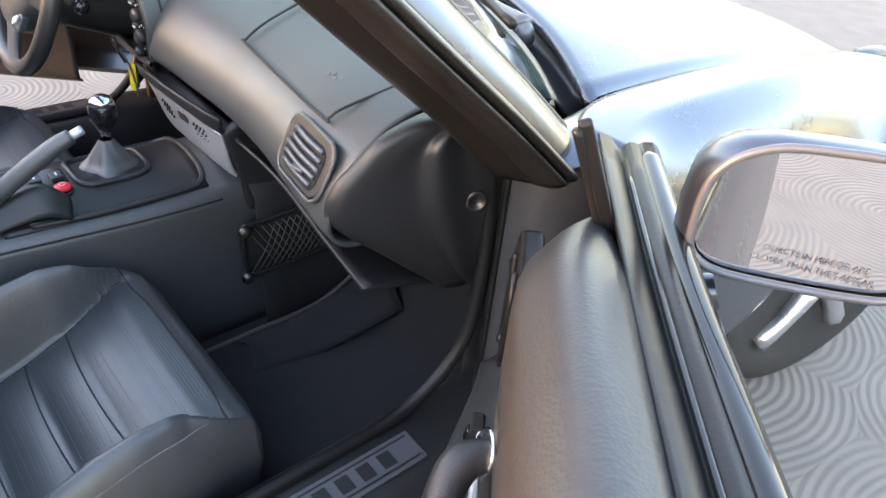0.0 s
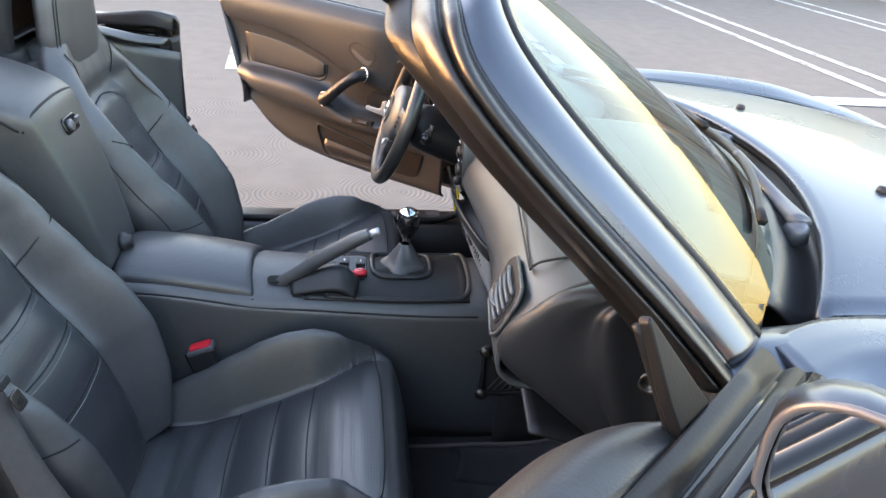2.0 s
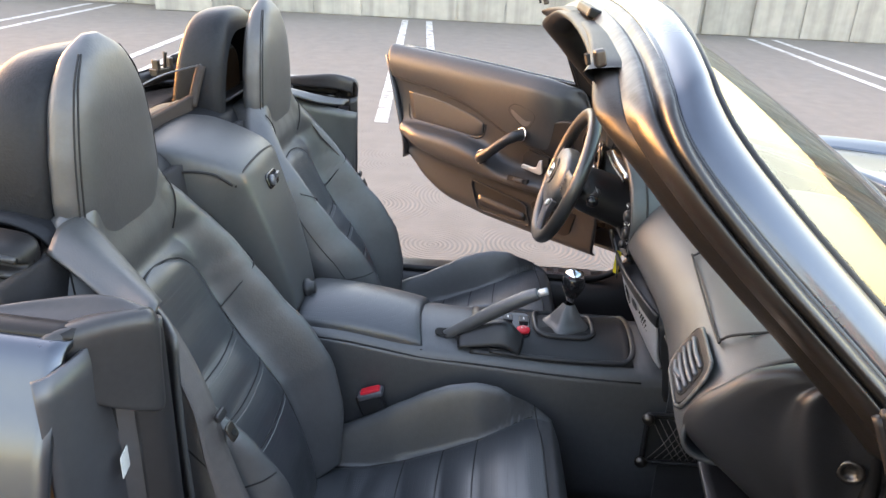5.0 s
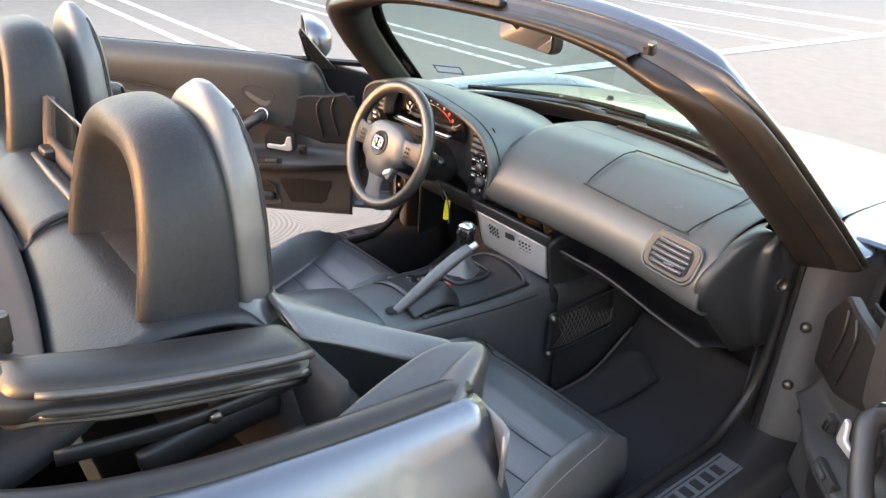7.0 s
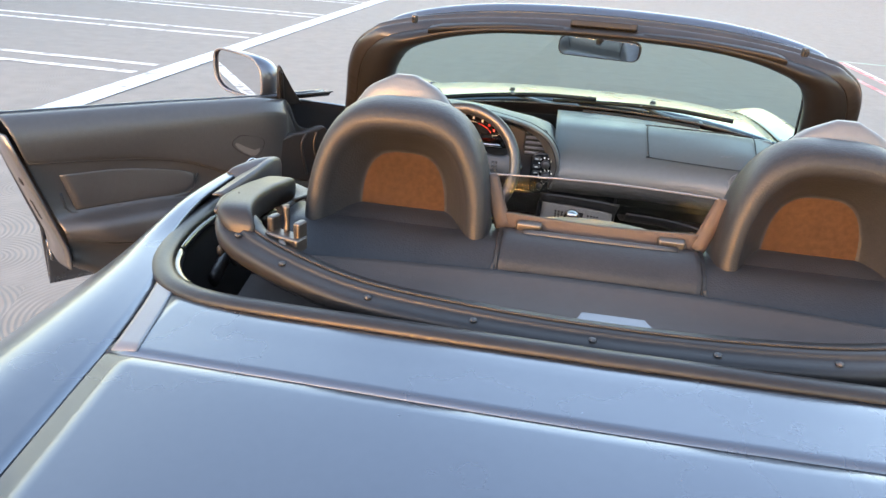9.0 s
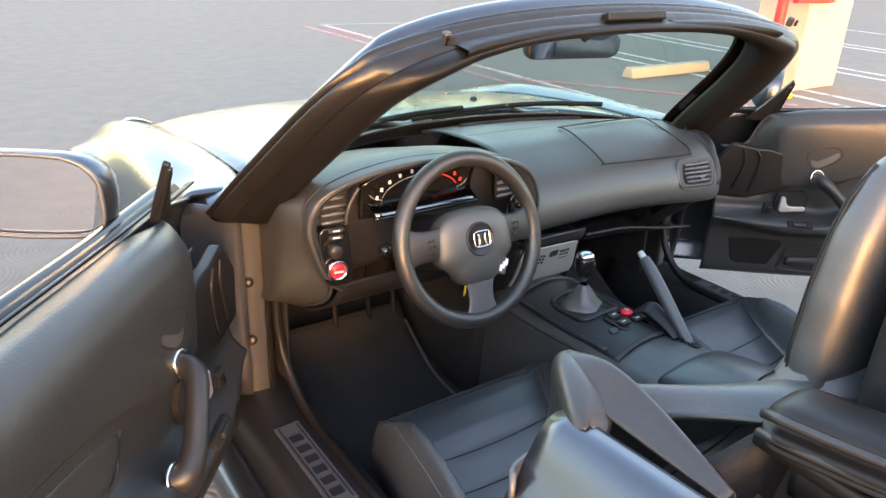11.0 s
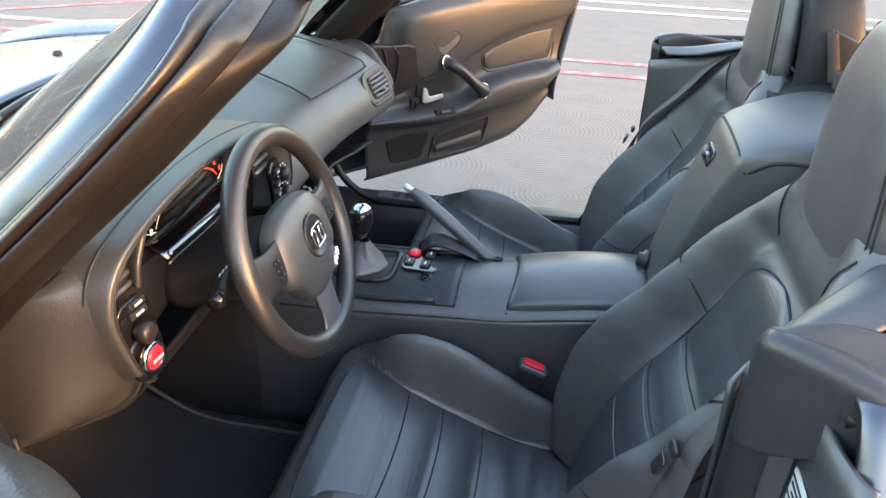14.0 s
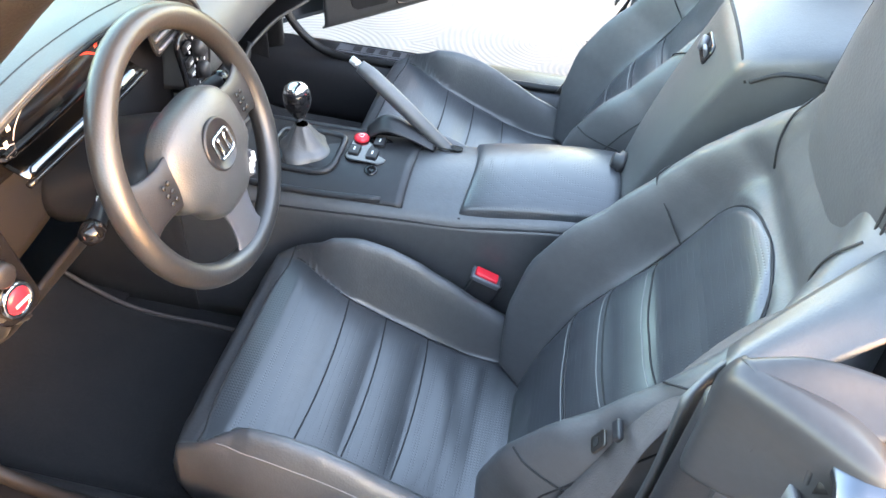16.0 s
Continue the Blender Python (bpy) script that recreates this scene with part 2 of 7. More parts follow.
def emit(name, verts, faces, material, parent=None, label="", smooth=True, solid=0.0, bevel=0.0):
    me = bpy.data.meshes.new(name)
    sx, off = CTX["sx"], CTX["off"]
    me.from_pydata([(v[0] * sx - off[0], v[1] - off[1], v[2] - off[2]) for v in verts], [], [tuple(f) for f in faces])
    me.materials.append(material)
    bm = bmesh.new()
    bm.from_mesh(me)
    bmesh.ops.remove_doubles(bm, verts=bm.verts, dist=1e-5)
    bmesh.ops.recalc_face_normals(bm, faces=bm.faces)
    bm.to_mesh(me)
    bm.free()
    if smooth:
        for p in me.polygons:
            p.use_smooth = True
    ob = new(name, me)
    if parent:
        ob.parent = parent
    if label:
        tagged(ob, label)
    if solid:
        md = ob.modifiers.new("thickness", "SOLIDIFY")
        md.thickness, md.offset = solid, 0
    if bevel:
        md = ob.modifiers.new("edges", "BEVEL")
        md.width, md.segments, md.limit_method = bevel, 3, "ANGLE"
        md.harden_normals = True
    return ob


def cr(pts, n, closed=False):
    """n points along a smooth curve through pts."""
    P = np.array(pts, float)
    k = len(P)
    if k == 2 and not closed:
        return np.array([P[0] + (P[1] - P[0]) * u for u in np.linspace(0, 1, n)])
    out = []
    for u in (np.linspace(0, k, n, endpoint=False) if closed else np.linspace(0, k - 1, n)):
        i = min(int(u), k - 1 if closed else k - 2)
        f = u - i
        if closed:
            a, b, c, d = (P[(i + j) % k] for j in (-1, 0, 1, 2))
        else:
            b, c = P[i], P[i + 1]
            a = P[i - 1] if i > 0 else 2 * b - c
            d = P[i + 2] if i + 2 < k else 2 * c - b
        out.append(0.5 * (2 * b + (c - a) * f + (2 * a - 5 * b + 4 * c - d) * f * f + (3 * b - a - 3 * c + d) * f ** 3))
    return np.array(out)


def grid_faces(nr, nc, cu=False, cv=False, base=0):
    F = []
    for i in range(nr if cu else nr - 1):
        for j in range(nc if cv else nc - 1):
            a, b = i, (i + 1) % nr
            c, d = j, (j + 1) % nc
            F.append((base + a * nc + c, base + a * nc + d, base + b * nc + d, base + b * nc + c))
    return F


def surf(name, rows, material, parent=None, nu=24, nv=24, thick=0.0, cu=False, cv=False, caps=False, label="", **kw):
    """Smooth sheet through a small grid of control points (rows along u, points of a row along v)."""
    R = [cr(r, nv, cv) for r in rows]
    G = np.array([cr([R[i][j] for i in range(len(R))], nu, cu) for j in range(nv)])      # nv x nu x 3
    V = G.transpose(1, 0, 2).reshape(-1, 3)
    F = grid_faces(nu, nv, cu, cv)
    if caps and cv:
        F += [tuple(range(nv)), tuple(range((nu - 1) * nv, nu * nv))]
    return emit(name, V, F, material, parent, label, solid=thick, **kw)


def tube(name, pts, r, material, parent=None, n=10, k=24, closed=False, flat=1.0, up=None, label="", raw=False):
    """A rounded bar along a smooth curve; r may be a list along it; flat squeezes it along its side."""
    C = cr(pts, k, closed) if len(pts) > 2 or closed else np.array([np.array(pts[0]) + (np.array(pts[1]) - np.array(pts[0])) * u for u in np.linspace(0, 1, max(2, min(k, 6)))])
    k = len(C)
    rad = np.interp(np.linspace(0, 1, k), np.linspace(0, 1, len(r)), r) if isinstance(r, (list, tuple)) else np.full(k, r)
    V = []
    prev = None
    for i in range(k):
        t = C[(i + 1) % k] - C[i - 1] if closed else C[min(i + 1, k - 1)] - C[max(i - 1, 0)]
        t = t / (np.linalg.norm(t) + 1e-9)
        if up is not None:
            s = np.cross(t, up)
        elif prev is None:
            s = np.cross(t, (0, 0, 1) if abs(t[2]) < 0.9 else (0, 1, 0))
        else:
            s = prev - t * (prev @ t)
        s = s / (np.linalg.norm(s) + 1e-9)
        prev = s
        w = np.cross(s, t)
        for j in range(n):
            a = 2 * math.pi * j / n
            V.append(C[i] + rad[i] * (math.cos(a) * s * flat + math.sin(a) * w))
    F = grid_faces(k, n, closed, True)
    if not closed:
        F += [tuple(range(n)), tuple(range((k - 1) * n, k * n))]
    if raw:
        return V, F
    return emit(name, V, F, material, parent, label)


def tubes(name, lines, r, material, parent=None, label="", n=6, k=20):
    """Several seams, each a part of its own."""
    return [tube(name, pts, r, material, parent, n, k, label=label) for pts in lines]


def mesh_of_tubes(name, lines, r, material, parent=None, label="", n=6, k=20):
    """A net of cords in one mesh."""
    V, F = [], []
    for pts in lines:
        v, f = tube("", pts, r, None, n=n, k=k, raw=True)
        b = len(V)
        V += list(v)
        F += [tuple(b + i for i in q) for q in f]
    return tagged(emit(name, V, F, material, parent, label), kind="stuff")


def block(name, c, size, material, parent=None, rot=(0, 0, 0), bevel=0.004, taper=1.0, label=""):
    """A box with rounded edges, centred at c; taper narrows its top."""
    m = Euler([radians(a) for a in rot]).to_matrix()
    V = []
    for z in (-0.5, 0.5):
        t = taper if z > 0 else 1.0
        for x, y in ((-0.5, -0.5), (0.5, -0.5), (0.5, 0.5), (-0.5, 0.5)):
            V.append(Vector(c) + m @ Vector((x * size[0] * t, y * size[1] * t, z * size[2])))
    F = [(0, 1, 2, 3), (4, 5, 6, 7), (0, 1, 5, 4), (1, 2, 6, 5), (2, 3, 7, 6), (3, 0, 4, 7)]
    return emit(name, V, F, material, parent, label, bevel=bevel)


def prism(name, outline, frame3, depth, material, parent=None, bevel=0.003, label="", smooth=True):
    """A flat outline (2D, in the plane given by origin, u, v) pushed by depth along u x v."""
    o, u, v = (Vector(a) for a in frame3)
    w = u.cross(v).normalized() * depth
    n = len(outline)
    V = [o + u * a + v * b for a, b in outline] + [o + u * a + v * b + w for a, b in outline]
    F = [tuple(range(n)), tuple(range(n, 2 * n))] + [(i, (i + 1) % n, n + (i + 1) % n, n + i) for i in range(n)]
    return emit(name, V, F, material, parent, label, bevel=bevel, smooth=smooth)


def lathe(name, profile, base, axis, material, parent=None, n=24, label=""):
    """A turned shape: profile of (radius, height) along axis from base."""
    ax = Vector(axis).normalized()
    s = ax.orthogonal().normalized()
    w = ax.cross(s)
    V = [Vector(base) + ax * h + (s * math.cos(2 * math.pi * j / n) + w * math.sin(2 * math.pi * j / n)) * r for r, h in profile for j in range(n)]
    k = len(profile)
    F = grid_faces(k, n, False, True) + [tuple(range(n)), tuple(range((k - 1) * n, k * n))]
    return emit(name, V, F, material, parent, label)


def rounded(w, h, r, n=5):
    """Rounded rectangle outline about the origin."""
    P = []
    for cx, cy, a0 in ((w / 2 - r, h / 2 - r, 0), (-w / 2 + r, h / 2 - r, 90), (-w / 2 + r, -h / 2 + r, 180), (w / 2 - r, -h / 2 + r, 270)):
        for i in range(n + 1):
            a = radians(a0 + 90 * i / n)
            P.append((cx + r * math.cos(a), cy + r * math.sin(a)))
    return P


def sides():
    for s in (1.0, -1.0):
        CTX["sx"] = s
        yield s
    CTX["sx"] = 1.0


def words(name, text, size, m, material, parent, thick=0.0004):
    """Raised lettering in the built-in font."""
    cu = bpy.data.curves.new(name, "FONT")
    cu.body, cu.size, cu.extrude, cu.align_x, cu.align_y = text, size, thick, "CENTER", "CENTER"
    tmp = new(name, cu)
    me = bpy.data.meshes.new_from_object(tmp.evaluated_get(bpy.context.evaluated_depsgraph_get()))
    bpy.data.objects.remove(tmp)
    me.materials.clear()
    me.materials.append(material)
    ob = new(name, me)
    ob.parent = parent
    ob.matrix_basis = m
    return ob


def sm(a, b, x):
    """Smooth step from a to b."""
    u = np.clip((x - a) / (b - a), 0, 1)
    return u * u * (3 - 2 * u)


# ---- car: painted shell ----
car = new("convertible_car")
tagged(car, "dark silver two-seat convertible with roof folded and doors open", "car")
AXF, AXR, WHEEL_R = 1.27, -1.16, 0.315


def arch_z(y):
    """Lower edge of the body side over the wheels."""
    z = 0.21
    for c in (AXF, AXR):
        d = abs(y - c)
        if d < 0.365:
            z = max(z, 0.30 + math.sqrt(0.365 ** 2 - d * d))
    return z


def hood_z(x, y):
    u = np.interp(y, [0.55, 0.80, 1.0, 1.3, 1.6, 1.85, 1.98], [0.815, 0.812, 0.80, 0.762, 0.695, 0.60, 0.52])
    return u - 0.036 * (abs(x) / 0.64) ** 2.4


def hood_rear(x):
    return 0.805 - 0.215 * (abs(x) / 0.64) ** 2.1


rows = []
for i in range(9):
    x = -0.642 + 1.284 * i / 8
    y0 = hood_rear(x)
    y1 = 1.96 - 0.16 * (abs(x) / 0.64) ** 2
    rows.append([(x * (1 - 0.10 * max(0, (v - 0.6) / 0.4) - 0.006 * max(0, 1 - v / 0.35)), y0 + (y1 - y0) * v, float(hood_z(x, y0 + (y1 - y0) * v)) - (0.012 if v == 0 else 0)) for v in (0, 0.02, 0.25, 0.5, 0.75, 1)])
hood = surf("hood", rows, M_PAINT, car, 33, 28, thick=0.012, label="dark silver painted bonnet reflecting the sky")
for s in sides():
    lathe("washer_nozzle", [(0.011, -0.004), (0.011, 0.006), (0.008, 0.011), (0.003, 0.012)], (0.266, 0.924, float(hood_z(0.266, 0.924)) + 0.004), (0, 0, 1), M_PLASTIC, hood, 12)

FY = [0.475, 0.58, 0.75, 0.92, 1.1, 1.27, 1.45, 1.62, 1.78, 1.92]
for s in sides():
    rows = []
    for y in FY:
        xi = float(np.interp(y, [0.475, 0.59, 1.10], [0.700, 0.649, 0.649]))
        zi = float(hood_z(0.64, y)) + 0.004
        pull = max(0.0, (y - 1.45) / 0.5)
        bulge = math.exp(-((y - 1.27) / 0.42) ** 2)
        zc = zi + 0.008 + 0.016 * bulge
        zb = arch_z(y)
        xo = 0.845 + 0.022 * bulge - 0.16 * pull ** 1.6
        rows.append([(xi - 0.08 * pull, y, zi), (xi + 0.055 - 0.09 * pull, y, zc - 0.004), (xi + 0.10 - 0.11 * pull, y, zc - 0.010 + 0.008 * bulge), (0.805 - 0.14 * pull, y, zc - 0.06 + 0.015 * bulge), (xo, y, max(zc - 0.19, zb + 0.02)), (xo + 0.004, y, max(0.42, zb + 0.01)), (xo - 0.03, y, zb)])
    fender = surf("front_fender", rows, M_PAINT, car, 40, 34, thick=0.008, label="dark silver painted front wing")
    # small dark gap seal between wing and bonnet
    tube("bonnet_gap_seal", [(0.645 - 0.06 * max(0, (y - 1.4) / 0.5), y, float(hood_z(0.64, y)) - 0.006) for y in (0.60, 0.9, 1.2, 1.5, 1.8)], 0.005, M_RUBBER, fender, 6, 20)

# nose with bumper and lamps
rows = []
for a in np.linspace(-1, 1, 9):
    x = a * 0.80
    y1 = 1.95 - 0.17 * (abs(a)) ** 2 - 0.30 * max(0, abs(a) - 0.75) ** 1.2 * 2
    rows.append([(x * 0.86, y1 - 0.02, float(hood_z(min(abs(x), .64), min(1.96, y1 + .0))) - 0.01), (x, y1 + 0.07, 0.50), (x, y1 + 0.095, 0.40), (x, y1 + 0.07, 0.27), (x * 0.98, y1, 0.18)])
bumper = surf("front_bumper", rows, M_PAINT, car, 30, 18, thick=0.006, label="dark silver painted nose")
for s in sides():
    surf("headlamp", [[(0.50, 1.915, 0.59), (0.56, 1.86, 0.625), (0.62, 1.80, 0.645)], [(0.55, 1.93, 0.545), (0.63, 1.87, 0.575), (0.69, 1.79, 0.60)], [(0.60, 1.925, 0.505), (0.67, 1.85, 0.53), (0.725, 1.76, 0.56)]], M_CHROME, bumper, 10, 10, thick=0.01, label="clear headlamp")

# quarter panels, rear deck and boot lid
def deck_z(x, y):
    u = np.interp(y, [-2.0, -1.85, -1.6, -1.25, -1.0, -0.8, -0.53], [0.80, 0.845, 0.872, 0.892, 0.898, 0.896, 0.884])
    return u - 0.05 * (abs(x) / 0.75) ** 2.6


def open_edge(t):
    """Edge of the roof well, from the door (t=0) round the corner to the centre line (t=1)."""
    P = [(0.715, -0.535), (0.712, -0.70), (0.695, -0.86), (0.650, -0.985), (0.570, -1.066), (0.440, -1.102), (0.22, -1.122), (0.0, -1.127)]
    return cr(P, 57)[int(round(t * 56))]


for s in sides():
    rows = []
    for y in [-0.535, -0.62, -0.74, -0.88, -1.0, -1.16, -1.32, -1.5, -1.68, -1.85, -1.98]:
        if y > -0.86:
            xi = float(np.interp(-y, [0.535, 0.70, 0.86], [0.722, 0.719, 0.702]))
        elif y > -1.0:
            xi = float(np.interp(-y, [0.86, 1.0], [0.702, 0.642]))
        else:
            xi = float(np.interp(-y, [1.0, 1.02, 1.12, 1.222, 1.45, 2.0], [0.642, 0.636, 0.610, 0.590, 0.567, 0.512]))
        zi = float(deck_z(xi, y)) + (0.028 if s < 0 else 0.0) * float(sm(-1.0, -0.65, y))
        b = math.exp(-((y - AXR) / 0.45) ** 2)
        pull = max(0.0, (-y - 1.45) / 0.55)
        zb = arch_z(y)
        xs = 0.772 - 0.08 * pull
        xo = 0.838 + 0.036 * b - 0.10 * pull ** 1.5
        rows.append([(xi, y, zi), ((xi + xs) / 2, y, zi - 0.004 + 0.006 * b), (xs, y, zi - 0.042), (xs + 0.035, y, zi - 0.11), (xo, y, max(0.60, zb + 0.03)), (xo, y, max(0.43, zb + 0.015)), (xo - 0.03, y, zb)])
    quarter = surf("rear_quarter_panel", rows, M_PAINT, car, 44, 34, thick=0.008, label="dark silver painted rear quarter panel")
    # filler strip between quarter and deck
    surf("roof_panel_seam", [[(0.632, -1.02, float(deck_z(0.63, -1.02)) + 0.003), (0.606, -1.12, float(deck_z(0.6, -1.12)) + 0.003), (0.585, -1.222, float(deck_z(0.585, -1.222)) + 0.003)], [(0.590, -1.058, float(deck_z(0.59, -1.05)) + 0.004), (0.570, -1.14, float(deck_z(0.57, -1.14)) + 0.004), (0.552, -1.222, float(deck_z(0.552, -1.222)) + 0.004)]], M_SATIN, quarter, 8, 10, thick=0.003, label="grey ditch moulding")
    tube("boot_gap", [(0.585, -1.225, float(deck_z(0.585, -1.225))), (0.562, -1.42, float(deck_z(0.56, -1.42))), (0.535, -1.7, float(deck_z(0.53, -1.7))), (0.505, -1.95, float(deck_z(0.5, -1.95)))], 0.0035, M_RUBBER, quarter, 6, 20)

CTX["sx"] = 1.0
rows = []
for x in np.linspace(-0.59, 0.59, 11):
    e = [open_edge(t / 56) for t in range(57)]
    yo = float(np.interp(abs(x), [p[0] for p in e[::-1]], [p[1] for p in e[::-1]])) - 0.012
    yo = min(yo, -1.05)
    ys = -1.268 + 0.036 * (abs(x) / 0.56) ** 2.2
    rows.append([(x, yo, float(deck_z(x, yo)) - 0.010), (x, yo - 0.012, float(deck_z(x, yo - 0.012))), (x, (yo + ys) / 2, float(deck_z(x, (yo + ys) / 2))), (x, ys + 0.003, float(deck_z(x, ys)))])
surf("rear_deck", rows, M_PAINT, car, 40, 12, thick=0.008, label="painted panel between roof well and boot lid")
rows = []
for x in np.linspace(-1, 1, 9):
    ys = -1.272 + 0.036 * abs(x) ** 2.2
    rows.append([(x * (0.583 - 0.075 * v), ys + (-1.99 - ys) * v, float(deck_z(x * 0.56, ys + (-1.99 - ys) * v)) - (0.004 if v in (0,) else 0)) for v in (0, 0.02, 0.3, 0.6, 0.85, 1)])
surf("boot_lid", rows, M_PAINT, car, 30, 26, thick=0.010, label="large flat painted boot lid reflecting blue sky")
rows = []
for a in np.linspace(-1, 1, 9):
    x = a * 0.80
    y1 = -1.985 + 0.10 * abs(a) ** 2.5
    rows.append([(x * 0.93, y1 + 0.02, 0.795 - 0.05 * a * a), (x, y1 - 0.055, 0.70), (x, y1 - 0.075, 0.52), (x, y1 - 0.05, 0.33), (x * 0.97, y1 + 0.03, 0.20)])
tail = surf("rear_bumper", rows, M_PAINT, car, 30, 18, thick=0.006, label="painted tail panel")
for s in sides():
    for xx in (0.52, 0.65):
        lathe("tail_lamp", [(0.052, 0), (0.05, 0.012), (0.035, 0.018), (0.005, 0.02)], (xx, -2.025 + (0.012 if xx > .6 else 0), 0.665), (0.05, -1, 0), M_RED, tail, 20)

# rubber seal round the roof well
e = [open_edge(t / 28) for t in range(29)]
loop = [(x, y, float(deck_z(x, y)) + 0.002) for x, y in e] + [(-x, y, float(deck_z(x, y)) + 0.002) for x, y in e[::-1][1:]]
tube("roof_well_seal", loop, 0.011, M_RUBBER, car, 10, 110, flat=1.6, label="black rubber seal round the roof well")
loop2 = [(x * 0.985, y + (0.018 if y < -0.9 else 0.0), z - 0.014) for x, y, z in loop]
tube("inner_well_seal", loop2, 0.012, M_GLOSSBLACK, car, 10, 110, label="glossy black inner lip")

# ---- wheels ----
def wheel(x, y, s, steer=0.0):
    rim = lathe("wheel", [(0.10, 0.03), (0.19, 0.02), (0.205, 0.0), (0.215, 0.06), (0.215, 0.16), (0.20, 0.2), (0.08, 0.2)], (0, 0, 0), (-1, 0, 0), M_RIM, car, 40, "silver alloy wheel with black tyre")
    lathe("tyre", [(0.212, 0.0), (0.23, -0.012), (0.27, -0.018), (0.302, -0.006), (WHEEL_R, 0.02), (WHEEL_R + 0.001, 0.1), (WHEEL_R, 0.18), (0.302, 0.206), (0.27, 0.215), (0.215, 0.2)], (0, 0, 0), (-1, 0, 0), M_TYRE, rim, 48, "black tyre")
    for i in range(5):
        a = radians(72 * i + 20)
        V = [(0.006, 0.045 * math.cos(a), 0.045 * math.sin(a)), (-0.004, 0.205 * math.cos(a), 0.205 * math.sin(a))]
        tube("spoke", [V[0], (0.010, 0.13 * math.cos(a), 0.13 * math.sin(a)), V[1]], [0.03, 0.022, 0.03], M_RIM, rim, 8, 8, flat=1.0)
    lathe("hub_cap", [(0.055, -0.02), (0.05, 0.0), (0.03, 0.012), (0.005, 0.014)], (0, 0, 0), (1, 0, 0), M_RIM, rim, 24)
    lathe("brake_disc", [(0.14, 0), (0.14, 0.02)], (-0.08, 0, 0), (-1, 0, 0), M_STEEL, rim, 32)
    rim.matrix_basis = pose(x, y, WHEEL_R, 0, 0, (0 if s > 0 else 180) + steer)
    return rim


for s in (1, -1):
    wheel(s * 0.835, AXF, s, -14)
    wheel(s * 0.855, AXR, s)
for s in sides():
    for c in (AXF, AXR):
        rows = [[(xx, c + 0.36 * math.cos(a), 0.30 + 0.36 * math.sin(a)) for a in np.linspace(0, math.pi, 9)] for xx in (0.83, 0.60)]
        surf("wheel_arch_liner", rows, M_PLASTIC, car, 4, 24, thick=0.004, label="black wheel arch liner")

# ---- floor tub, sills and bulkheads ----
surf("floor_pan", [[(x, y, 0.155) for y in (-0.75, 0, 0.95)] for x in (-0.66, 0, 0.66)], M_CARPET, car, 6, 8, thick=0.02, label="black carpeted floor")
surf("firewall", [[(x, 0.66, 0.73), (x, 0.71, 0.55), (x, 0.74, 0.32), (x, 0.60, 0.19), (x, 0.45, 0.165)] for x in (-0.66, 0, 0.66)], M_CARPET, car, 6, 16, thick=0.02, label="carpeted footwell bulkhead")
surf("rear_bulkhead", [[(x, -0.66, 0.86), (x, -0.62, 0.5), (x, -0.58, 0.16)] for x in (-0.66, 0, 0.66)], M_CARPET, car, 6, 10, thick=0.02, label="carpeted bulkhead behind the seats")
